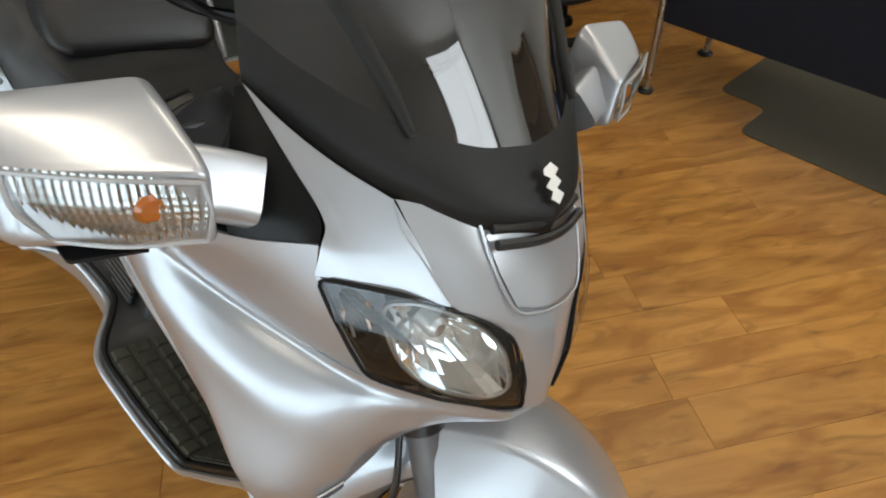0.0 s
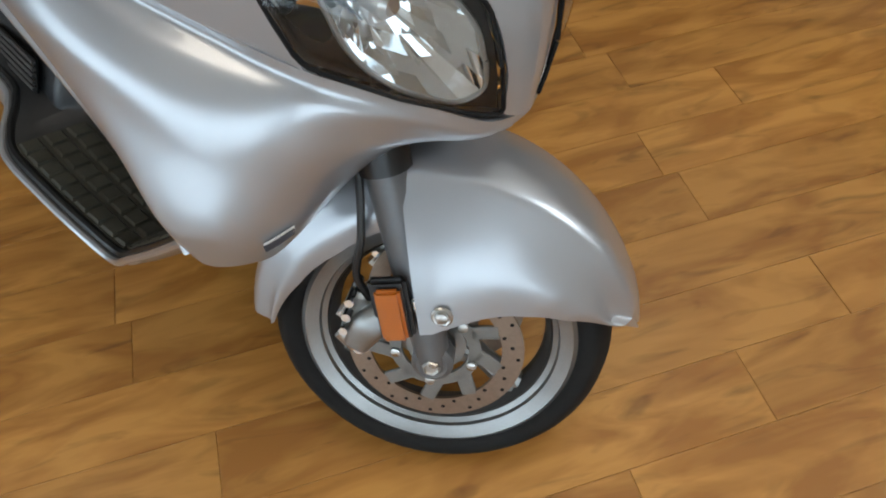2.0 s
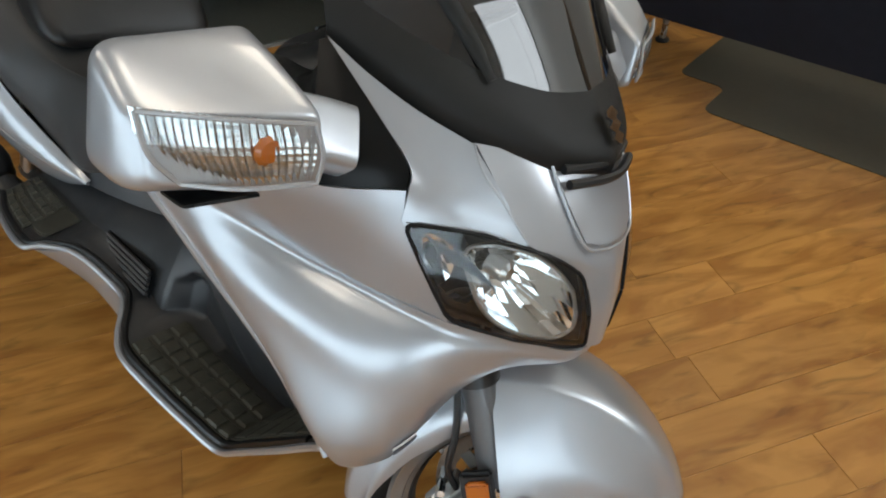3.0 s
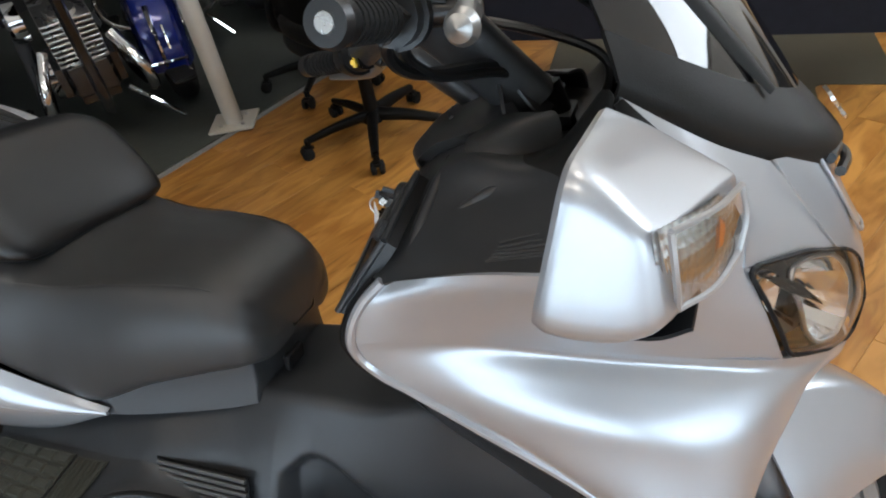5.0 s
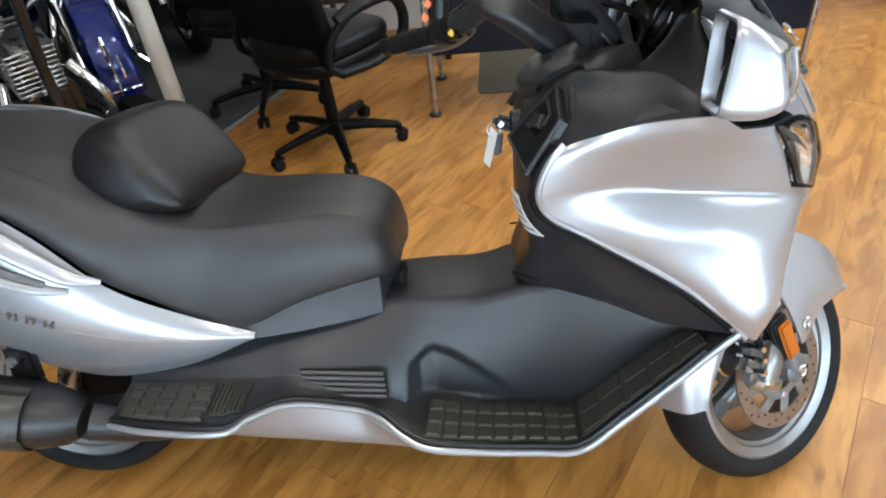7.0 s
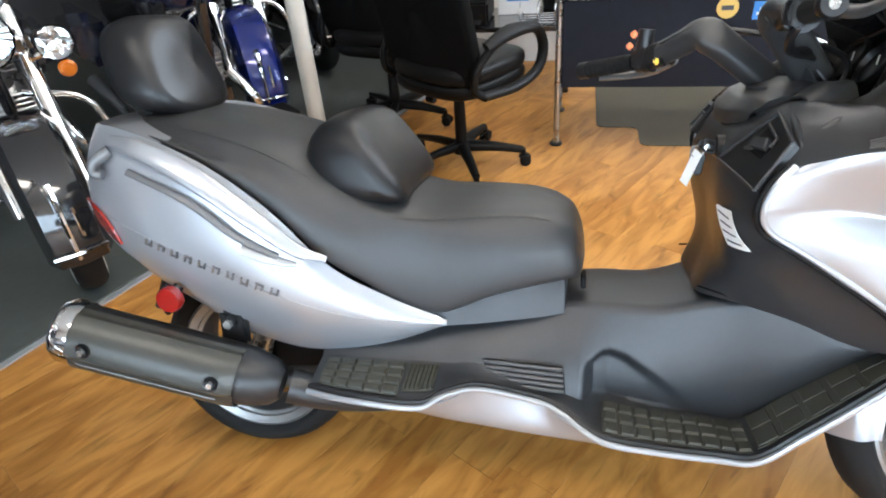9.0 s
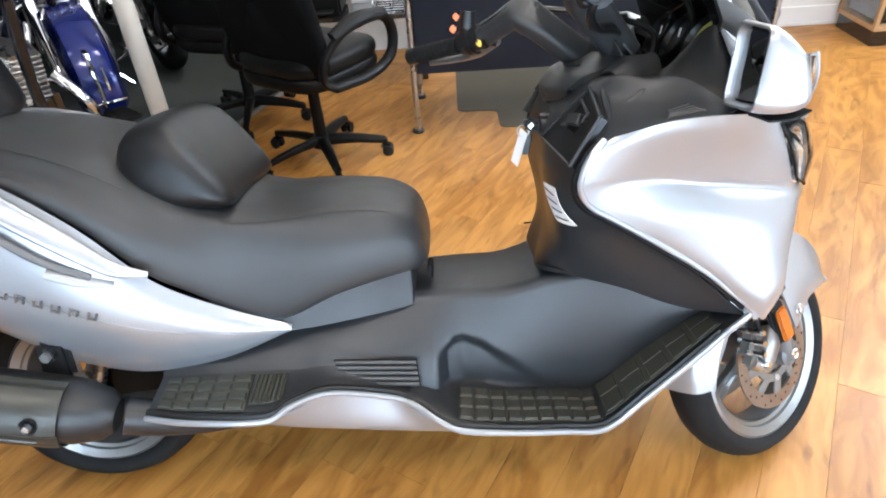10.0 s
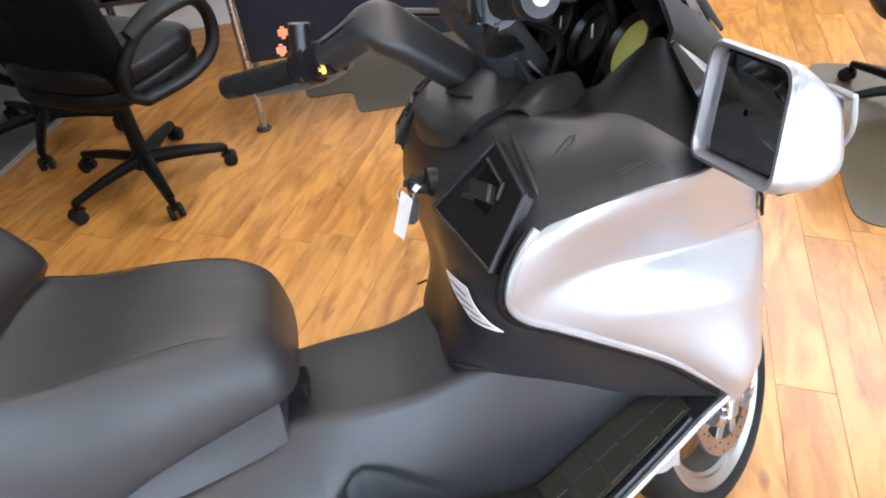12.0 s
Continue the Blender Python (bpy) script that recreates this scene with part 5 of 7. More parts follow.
# side vents, seams, the lip beside the foot well
for s in (1, -1):
    va, vb = [(-0.170, -0.194, 0.406), (-0.150, -0.2125, 0.352)], [(0.006, -0.192, 0.397), (0.012, -0.2105, 0.342)]
    kk = np.array([1, s, 1])
    grille = part("side_vent", sheet(np.array([[np.array(mix(va[0], va[1], t)) * kk, np.array(mix(vb[0], vb[1], t)) * kk] for t in np.linspace(0, 1, 8)])), BLACK_DEEP, scooter, "black ribbed side vent", thick=0.003)
    for i in range(5):
        t = (i + 0.5) / 5
        # slats take the lightened plastic, as if catching the window light
        part("slat", tube([np.array(mix(va[0], va[1], t)) * kk + np.array([0.003, -0.003 * s, 0.001]), np.array(mix(vb[0], vb[1], t)) * kk + np.array([-0.003, -0.003 * s, 0.001])], 0.0042, 6), VENT_LIT, grille)
    part("seam", tube(np.array([(0.272, -0.128, 0.572), (0.35, -0.170, 0.562), (0.44, -0.205, 0.545), (0.53, -0.232, 0.518)]) * np.array([1, s, 1]) + np.array([-0.004, 0, 0.004]), 0.0022, 6, 30), BLACK_DEEP, scooter)
    part("tunnel_seam", tube([(0.0, -0.09 * s, 0.5125), (0.0, -0.108 * s, 0.494), (0.003, -0.150 * s, 0.428), (0.006, -0.190 * s, 0.36)], 0.0010, 6, 20), BLACK_DEEP, scooter)
part("seat_latch", block(0.012, 0.05, 0.03, (0.040, -0.05, 0.545), 0.003, 1), BLACK_DEEP, scooter)

# seat
SEAT = [  # x, top z, half width of the top, shoulder z, half width of the side, low z
    (0.041, 0.606, 0.020, 0.603, 0.040, 0.590), (0.038, 0.628, 0.055, 0.618, 0.080, 0.578), (0.029, 0.662, 0.086, 0.642, 0.115, 0.572), (0.006, 0.697, 0.102, 0.677, 0.140, 0.572), (-0.050, 0.723, 0.112, 0.703, 0.160, 0.566), (-0.15, 0.730, 0.128, 0.710, 0.184, 0.545), (-0.26, 0.728, 0.148, 0.702, 0.194, 0.503),
    (-0.34, 0.738, 0.165, 0.705, 0.200, 0.520), (-0.42, 0.770, 0.178, 0.722, 0.220, 0.575), (-0.50, 0.815, 0.186, 0.765, 0.242, 0.635), (-0.60, 0.868, 0.184, 0.820, 0.250, 0.735), (-0.72, 0.903, 0.170, 0.862, 0.246, 0.812), (-0.84, 0.921, 0.150, 0.886, 0.222, 0.858), (-0.93, 0.924, 0.125, 0.898, 0.180, 0.875), (-0.985, 0.915, 0.085, 0.902, 0.11, 0.885)]
sr = np.array([[(x, 0, zt), (x, -wt * 0.6, zt - 0.004), (x, -wt, zs + (zt - zs) * 0.45), (x, -(wt + ws) / 2 - 0.002, zs - 0.01), (x, -ws, (zs + zl) / 2 + 0.01), (x, -ws, zl + 0.014), (x, -ws + 0.02, zl)] for x, zt, wt, zs, ws, zl in SEAT])
sg = np.stack([spline(np.stack([spline(r, 26) for r in sr])[:, j], 90) for j in range(26)], 1)
seat_bm = sheet(whole(sg))
seat_bm.verts.ensure_lookup_table()
seat_bm.faces.new(seat_bm.verts[:51])
seat = part("seat", seat_bm, VINYL, scooter, "long black vinyl two-level seat", sharp=70)
def seat_at(x, j):
    i = int(np.argmin(abs(sg[:, 0, 0] - x)))
    return sg[i, j]
for s in (1, -1):
    k = np.array([1, s, 1])
    part("piping", tube([(seat_at(x, 10) + np.array([0, -0.001, 0.001])) * k for x in (-0.36, -0.28, -0.18, -0.09, -0.03)], 0.0011, 6, 40), VINYL, seat)
    part("seam", tube([(seat_at(x, 9) + np.array([0, -0.001, 0.001])) * k for x in (-0.52, -0.62, -0.74, -0.85)], 0.0011, 6, 40), VINYL, seat)
# rider's lumbar pad
def softened(pts, times=2):
    """A closed outline with its corners cut, again and again."""
    p = np.array(pts, float)
    for _ in range(times):
        q = np.roll(p, -1, 0)
        p = np.stack([p * 0.75 + q * 0.25, p * 0.25 + q * 0.75], 1).reshape(-1, 2)
    return p


bump = []
outline = softened([(-0.572, 0.800), (-0.554, 0.895), (-0.460, 0.925), (-0.414, 0.880), (-0.327, 0.752), (-0.347, 0.728), (-0.482, 0.735)])
for v in np.sin(np.linspace(-math.pi / 2, math.pi / 2, 48)):
    e = max(0.0, 1 - abs(v) ** 7) ** 0.38
    q = 1 - abs(v) ** 2.5
    cx, cz = -0.427, 0.785
    bump.append([(cx + (x - cx) * e - 0.022 * (q - 0.6), 0.186 * v, cz + (z - cz) * e * (0.90 + 0.10 * q)) for x, z in outline])
pad_bm = sheet(np.array(bump), wrap=True)
bmesh.ops.remove_doubles(pad_bm, verts=pad_bm.verts, dist=1e-4)
part("lumbar_pad", pad_bm, VINYL_DARK, seat, "rounded black lumbar pad", sharp=80)

# passenger backrest
rest = []
for x0, e in ((0.004, 0.0), (0.001, 0.4), (0.0, 0.78), (0.006, 0.91), (0.022, 0.985), (0.05, 1.0), (0.09, 0.99), (0.118, 0.92), (0.130, 0.75), (0.132, 0.0)):
    row = []
    for a in np.linspace(0, 2 * math.pi, 36):
        c, q = math.cos(a), math.sin(a)
        yy, zz = math.copysign(abs(c) ** 0.66, c), math.copysign(abs(q) ** 0.62, q)
        row.append((-0.872 - x0 - 0.028 * yy * yy * e - 0.034 * zz * e, 0.142 * e * yy * (1 - 0.16 * zz), 1.022 + 0.110 * e * zz))
    rest.append(row)
back = part("backrest", sheet(np.array(rest)), VINYL_DARK, scooter, "black padded passenger backrest", sharp=80)
part("backrest_stem", block(0.075, 0.17, 0.075, (-0.965, 0, 0.925), 0.02, 3, Matrix.Rotation(-0.25, 4, "Y")), BLACK_SATIN, back)

# tail
tail = [[(-0.246, -0.186, 0.490), (-0.37, -0.212, 0.548), (-0.488, -0.240, 0.625), (-0.60, -0.260, 0.748), (-0.72, -0.264, 0.836), (-0.84, -0.258, 0.889), (-0.95, -0.225, 0.910), (-1.05, -0.150, 0.905), (-1.095, 0, 0.900)],
        [(-0.247, -0.194, 0.487), (-0.37, -0.226, 0.522), (-0.488, -0.258, 0.580), (-0.60, -0.280, 0.672), (-0.72, -0.284, 0.748), (-0.84, -0.276, 0.800), (-0.96, -0.245, 0.828), (-1.075, -0.170, 0.830), (-1.125, 0, 0.828)],
        [(-0.247, -0.196, 0.483), (-0.37, -0.230, 0.496), (-0.488, -0.258, 0.522), (-0.60, -0.278, 0.562), (-0.72, -0.282, 0.610), (-0.84, -0.276, 0.658), (-0.96, -0.250, 0.700), (-1.08, -0.180, 0.730), (-1.135, 0, 0.740)],
        [(-0.247, -0.194, 0.480), (-0.37, -0.216, 0.455), (-0.488, -0.226, 0.448), (-0.60, -0.232, 0.462), (-0.72, -0.240, 0.505), (-0.84, -0.240, 0.560), (-0.96, -0.222, 0.615), (-1.06, -0.170, 0.655), (-1.11, 0, 0.670)],
        [(-0.248, -0.188, 0.478), (-0.37, -0.192, 0.430), (-0.488, -0.186, 0.400), (-0.60, -0.182, 0.392), (-0.72, -0.190, 0.430), (-0.84, -0.195, 0.500), (-0.96, -0.185, 0.565), (-1.04, -0.140, 0.610), (-1.08, 0, 0.630)]]
tgd = surface_grid(tail, 60, 34)
pair("tail_fairing", sheet(tgd), SILVER, scooter, "silver painted tail fairing", thick=0.004)
part("tail_top", sheet(surface_grid([[(-0.84, -0.25, 0.878), (-0.86, 0, 0.885), (-0.84, 0.25, 0.878)], [(-0.95, -0.222, 0.905), (-0.97, 0, 0.91), (-0.95, 0.222, 0.905)], [(-1.05, -0.148, 0.905), (-1.085, 0, 0.905), (-1.05, 0.148, 0.905)]], 20, 10)), SILVER, scooter, thick=0.003)
# a solid near-black block stands in for the shade below the seat and tail
part("under_tail", block(0.62, 0.32, 0.16, (-0.74, 0, 0.52), 0.05, 2, Matrix.Rotation(0.42, 4, "Y")), BLACK_DEEP, scooter, "block painted near-black for the shade under the seat")
for s in (1, -1):
    k = np.array([1, s, 1])
    rail = np.array([(-0.950, -0.235, 0.880), (-0.86, -0.276, 0.872), (-0.74, -0.294, 0.822), (-0.62, -0.294, 0.738), (-0.54, -0.280, 0.672), (-0.482, -0.262, 0.648)]) * k
    handle = part("grab_rail", ribbon(rail, [0.014, 0.020, 0.023, 0.020, 0.015, 0.006], [0.012, 0.012, 0.012, 0.011, 0.009, 0.005], (0, -0.75 * s, 0.65), 50, 3.0), SILVER, scooter, "silver grab rail beside the seat")
    part("rail_shadow_gap", tube(np.array([(-0.90, -0.272, 0.825), (-0.76, -0.294, 0.772), (-0.66, -0.294, 0.700), (-0.58, -0.280, 0.655)]) * k, 0.008, 8, 24, 0.5), FORK_GREY, handle)
    part("rail_end_cap", tube(np.array([(-0.655, -0.290, 0.672), (-0.60, -0.284, 0.652), (-0.545, -0.272, 0.636)]) * k, [0.012, 0.014, 0.006], 10, 16, 0.6), SILVER_DULL, handle)
    part("helmet_hook", tube(np.array([(-0.955, -0.240, 0.862), (-0.985, -0.256, 0.842), (-0.992, -0.258, 0.818), (-0.972, -0.256, 0.812)]) * k, [0.014, 0.013, 0.012, 0.010], 10, 14), FORK_GREY, handle)
    corner = surface_grid([[(-1.010, -0.236, 0.725), (-1.045, -0.214, 0.735), (-1.085, -0.180, 0.740)], [(-0.985, -0.240, 0.690), (-1.03, -0.214, 0.688), (-1.065, -0.182, 0.690)], [(-0.975, -0.232, 0.648), (-1.01, -0.208, 0.652), (-1.04, -0.182, 0.655)]], 10, 8)
    part("tail_light", sheet(corner * k + np.array([-0.004, -0.006 * s, 0])), RED_LENS, scooter, "red wraparound tail light", thick=0.006)
    part("tail_crease", tube((tgd[16, 2:50] + np.array([0, -0.001, 0])) * k, 0.0012, 5, 60), SILVER_DULL, scooter)
# raised model lettering: its words are a brand's, so it stays plain raised strokes
skin = tgd.reshape(-1, 3)
def on_tail(x, z):
    """A point of the tail's side, a little proud of the paint."""
    d = (skin[:, 0] - x) ** 2 + (skin[:, 2] - z) ** 2 + (skin[:, 1] > -0.2) * 9.0
    near = np.argsort(d)[:4]
    w = 1 / (d[near] + 1e-6)
    return np.array([x, float((skin[near, 1] * w).sum() / w.sum()) - 0.0035, z])
for count, (xa, za), (xb, zb) in ((7, (-0.880, 0.671), (-0.690, 0.610)), (3, (-0.660, 0.597), (-0.596, 0.576))):
    for i in range(count):
        cx, cz = mix((xa, za), (xb, zb), i / (count - 1))
        for du, h in ((-0.007, 0.0085), (0.006, (0.0085, 0.006, 0.0075)[i % 3])):
            shape = ((-0.0032, -h), (0.0, 0.0), (0.0032, h))
            part("raised_letter", tube([on_tail(cx + du + u, cz - 0.32 * (u + du) + v) for u, v in shape], 0.0030, 6, 6), ALLOY if du < 0 else FORK_GREY, scooter)
        part("raised_letter", tube([on_tail(cx - 0.006, cz + 0.0019 + (0.006 if i % 2 else -0.006)), on_tail(cx + 0.006, cz - 0.0019 + (0.006 if i % 2 else -0.006))], 0.0024, 6), FORK_GREY, scooter)
rr = part("rear_reflector_bracket", tube([(-0.845, -0.245, 0.560), (-0.858, -0.262, 0.540)], 0.012, 8), BLACK_SATIN, scooter)
part("round_reflector", moved(turned([(0.008, 0.030), (-0.006, 0.030), (-0.011, 0.027), (-0.011, 0.0001)], 28), Matrix.Translation((-0.858, -0.268, 0.536))), RED_LENS, rr, "round red side reflector")
part("plate_bracket", joined(block(0.02, 0.14, 0.24, (-0.99, 0, 0.50), 0.006, 1, Matrix.Rotation(0.35, 4, "Y")), tube([(-0.94, -0.10, 0.60), (-1.0, -0.12, 0.44)], 0.014, 8)), BLACK_SATIN, scooter)

# exhaust
mb, me_ = Vector((-0.615, -0.262, 0.338)), Vector((-1.085, -0.318, 0.468))
ax = (me_ - mb).normalized()
mm = Matrix.Translation(mb) @ ax.to_track_quat("X", "Z").to_matrix().to_4x4()
ln = (me_ - mb).length
muffler = part("muffler", moved(turned([(0, 0.035), (0.02, 0.052), (0.07, 0.066), (0.12, 0.068), (ln - 0.03, 0.068), (ln - 0.028, 0.07)], 40, "x"), mm), EXHAUST_BLACK, scooter, "long black muffler with a heat shield")
part("muffler_tip", moved(turned([(ln - 0.03, 0.072), (ln + 0.004, 0.073), (ln + 0.016, 0.066), (ln + 0.012, 0.05), (ln - 0.02, 0.045), (ln - 0.02, 0.0001)], 40, "x"), mm), CHROME, muffler, "polished end cap")
shield = []
for t in np.linspace(0.09, ln - 0.035, 26):
    row = []
    for a in np.linspace(radians(12), radians(205), 22):
        rr_ = 0.077 + (0.008 if 0.06 < (a - radians(12)) / radians(193) < 0.44 else 0)
        f = min(1, (t - 0.085) / 0.03)
        row.append((t, rr_ * math.sin(a) * (0.9 + 0.1 * f), rr_ * math.cos(a)))
    shield.append(row)
hs = part("heat_shield", moved(sheet(np.array(shield)), mm), SHIELD_BLACK, muffler, "black heat shield", thick=0.003, sharp=20)
for t in (0.135, ln - 0.075):
    part("shield_bolt", moved(turned([(0.0, 0.017), (-0.004, 0.017), (-0.001, 0.011), (-0.008, 0.010), (-0.010, 0.007), (-0.010, 0.0001)], 16), mm @ Matrix.Translation((t, 0.083, 0.014)) @ Matrix.Rotation(math.pi, 4, "Z") @ Matrix.Rotation(-0.16, 4, "X")), BLACK_SATIN, hs)
    part("bolt_head", moved(tube([(0, 0, 0), (0, 0.012, 0)], 0.007, 6), mm @ Matrix.Translation((t, 0.083, 0.014))), STEEL, hs)
part("shield_crease", moved(tube([(0.125, 0.0735, -0.0295), (ln - 0.055, 0.0735, -0.0295)], 0.0018, 6), mm), FORK_GREY, hs)
part("exhaust_pipe", tube([(-0.60, -0.258, 0.334), (-0.52, -0.235, 0.305), (-0.42, -0.19, 0.272), (-0.25, -0.12, 0.25)], [0.040, 0.036, 0.028, 0.024], 16), EXHAUST_BLACK, muffler)
part("muffler_bracket", joined(block(0.07, 0.02, 0.09, (-0.735, -0.225, 0.455), 0.012, 2), tube([(-0.735, -0.22, 0.475), (-0.735, -0.25, 0.475)], 0.014, 10)), BLACK_SATIN, muffler)
part("bracket_bolt", tube([(-0.735, -0.25, 0.475), (-0.735, -0.258, 0.475)], 0.011, 6), STEEL, muffler)
part("swing_arm", joined(tube([(-0.50, -0.135, 0.30), (-0.795, -0.135, 0.272)], [0.04, 0.03], 12), tube([(-0.795, -0.15, 0.272), (-0.795, 0.15, 0.272)], 0.014, 10)), EXHAUST_BLACK, scooter)
part("shock_absorber", tube([(-0.74, -0.15, 0.30), (-0.66, -0.14, 0.52)], 0.024, 12), STEEL, scooter)

# handlebar: the left half as it stands, the right half its mirror about the steering head
L = lambda p: unsteer @ Vector(p)
left = {"end": L((0.020, 0.190, 0.980)), "grip": L((0.128, 0.112, 1.004)), "switch": L((0.180, 0.072, 1.022)), "elbow": L((0.246, 0.016, 1.064)), "bend": L((0.275, 0.004, 1.052)), "base": L((0.400, 0.020, 0.958))}


for s in (1, -1):
    f = lambda v: steer @ Vector((v.x, s * v.y, v.z))
    e, g, w, el, be, ba = (f(left[q]) for q in ("end", "grip", "switch", "elbow", "bend", "base"))
    if s < 0:  # the throttle side sits a little lower
        e, g, w = Vector((0.354, -0.358, 1.112)), Vector((0.356, -0.262, 1.102)), Vector((0.356, -0.210, 1.100))
    pts_ = [tuple(q) for q in (w - (w - g) * 0.10, w + (el - w) * 0.5, el, be, be + (ba - be) * 0.5, ba)]
    bar = part("handlebar", ribbon(pts_, [0.022, 0.025, 0.033, 0.036, 0.034, 0.034], [0.022, 0.022, 0.022, 0.022, 0.022, 0.022], (-0.55, -0.35 * s, 0.75)), DASH_GREY, scooter, "black plastic handlebar cover")
    part("cover_seam", tube([tuple(q + Vector((-0.013, -0.008 * s, 0.017))) for q in (w + (el - w) * 0.1, w + (el - w) * 0.55, el + (w - el) * 0.1)], 0.0015, 6, 16), BLACK_DEEP, bar)
    part("grip", tube([e + (g - e) * 0.12, g], 0.0185, 16), RUBBER, bar, "black rubber grip")
    rings_ = [tube([e + (g - e) * (0.16 + 0.1 * i), e + (g - e) * (0.19 + 0.1 * i)], 0.0198, 14) for i in range(8)]
    part("grip_rib", joined(*rings_), RUBBER, bar)
    part("bar_end", tube([e - (g - e) * 0.06, e + (g - e) * 0.12], [0.019, 0.0195], 16), BLACK_SATIN, bar, "weighted bar end")
    if s < 0:
        cap = part("bar_end_flange", tube([e - (g - e) * 0.13, e - (g - e) * 0.04], [0.018, 0.021], 24), BLACK_SATIN, bar, "wide black bar end")
        part("cap_screw", tube([e - (g - e) * 0.15, e - (g - e) * 0.12], [0.008, 0.009], 18), STEEL, cap)
    d = (w - g).normalized()
    up = Vector((0, 0, 1))
    mid, back_ = (g + w) / 2, Vector((-1, 0, 0))
    hp = part("switch_housing", joined(tube([g + d * 0.012, w], [0.027, 0.027], 16), tube([g + d * 0.030, g + d * 0.044], [0.032, 0.032], 16), tube([mid - up * 0.020 + back_ * 0.012, mid + up * 0.060 + back_ * 0.004], [0.019, 0.017], 12), tube([mid + d * 0.02 + back_ * 0.006, mid + d * 0.062 - up * 0.016 + back_ * 0.012], [0.016, 0.014], 10)), BLACK_SATIN, bar, "black switch housing")
    for mat, off in () if s < 0 else ((ORANGE_KEY, up * 0.028 - d * 0.010 + back_ * 0.030), (ORANGE_KEY, up * 0.052 - d * 0.008 + back_ * 0.024), (YELLOW_KEY, back_ * 0.026 - up * 0.018 + d * 0.056)):
        part("switch_button", block(0.014, 0.022, 0.016, tuple(mid + off), 0.004, 2), mat, hp, "coloured switch button")
    if s > 0:
        lev = [w + Vector((0.03, 0, -0.012)), g + Vector((0.045, 0, -0.018)), (g + e) / 2 + Vector((0.050, 0, -0.020)), e + Vector((0.042, 0, -0.016))]
    else:
        lev = [Vector(q) for q in ((0.420, -0.205, 1.102), (0.434, -0.262, 1.102), (0.448, -0.325, 1.116), (0.466, -0.398, 1.111))]
        part("lever_ball", moved(turned([(-0.013, 0.0001), (-0.009, 0.0095), (0, 0.013), (0.009, 0.0095), (0.013, 0.0001)], 16), Matrix.Translation(lev[-1])), ALLOY, bar)
        part("brake_hose", tube([(0.372, -0.250, 1.108), (0.345, -0.240, 1.072), (0.357, -0.190, 1.040), (0.416, -0.100, 1.031), (0.46, -0.03, 0.99)], 0.007, 8, 36), BLACK_SATIN, bar, "black brake hose")
        part("brake_hose", tube([(0.385, -0.215, 1.100), (0.352, -0.210, 1.066), (0.372, -0.170, 1.034), (0.425, -0.095, 1.022), (0.46, -0.03, 0.98)], 0.006, 8, 36), BLACK_SATIN, bar, "black brake hose")
        part("master_cylinder", joined(block(0.05, 0.07, 0.036, (0.385, -0.185, 1.118), 0.010, 2), block(0.055, 0.05, 0.018, (0.380, -0.180, 1.142), 0.006, 2)), BLACK_SATIN, bar)
    part("brake_lever", tube(lev, [0.013, 0.013, 0.010, 0.010], 12, 28, 0.7), ALLOY, bar, "silver brake lever")
    part("lever_perch", tube([w, lev[0]], 0.014, 10), BLACK_SATIN, bar)
    part("control_cable", tube([w + Vector((0.02, 0, 0.01)), w + Vector((0.09, -0.01 * s, 0.05)), ba + Vector((0.12, 0.02 * s, 0.06)), ba + Vector((0.10, 0, -0.05))], 0.0065, 8, 30), BLACK_SATIN, bar)
col = steer @ Vector((0.40, 0, 1.0))
part("steering_head", joined(block(0.10, 0.14, 0.07, tuple(col + Vector((0.04, 0, -0.045))), 0.03, 3), tube([col + Vector((0.03, 0, -0.02)), col + Vector((0.08, 0, -0.14))], 0.045, 14)), BLACK_DEEP, scooter, "black steering head cover")

# ---- post ----
post = thing("post", "cream painted steel post on a square base plate", "post", pose(-1.272, 1.755, 0.012))
part("shaft", turned([(0.012, 0.042), (CEILING_Z - 0.012, 0.042)], 28, "z"), POST_PAINT, post)
part("base_plate", block(0.21, 0.19, 0.012, (0, 0, 0.006), 0.002, 1, Matrix.Rotation(0.35, 4, "Z")), POST_PAINT, post, "square steel base plate")
for a in range(4):
    part("anchor_bolt", turned([(0.012, 0.010), (0.020, 0.010), (0.022, 0.006), (0.022, 0.0001)], 6, "z"), STEEL, post).location = (0.075 * math.cos(0.35 + 0.75 + a * math.pi / 2), 0.07 * math.sin(0.35 + 0.75 + a * math.pi / 2), 0)

# ---- desk ----
desk = thing("desk", "oak topped desk with slate blue panels on steel legs", "desk", pose(-0.105, 1.915, 0))
DW, DD, DH = 1.72, 0.50, 0.745
part("desktop", block(DW, DD, 0.032, (DW / 2, DD / 2, DH - 0.016), 0.004, 2), DESK_OAK, desk, "light oak desktop")
part("front_panel", block(DW - 0.08, 0.018, 0.40, (DW / 2, 0.022, 0.503), 0.002, 1), DESK_BLUE, desk, "slate blue modesty panel")
for x in (0.045, DW - 0.045):
    part("side_panel", block(0.018, DD - 0.10, 0.40, (x, DD / 2 + 0.012, 0.503), 0.002, 1), DESK_BLUE, desk)
for x in (0.022, DW - 0.022):
    for y in (0.025, DD - 0.03):
        leg = part("leg", joined(turned([(0.012, 0.014), (DH - 0.034, 0.014)], 16, "z")), STEEL, desk, "brushed steel leg")
        leg.location = (x, y, 0)
        part("foot", turned([(0, 0.030), (0.008, 0.032), (0.014, 0.026), (0.016, 0.0001)], 20, "z"), BLACK_SATIN, leg)
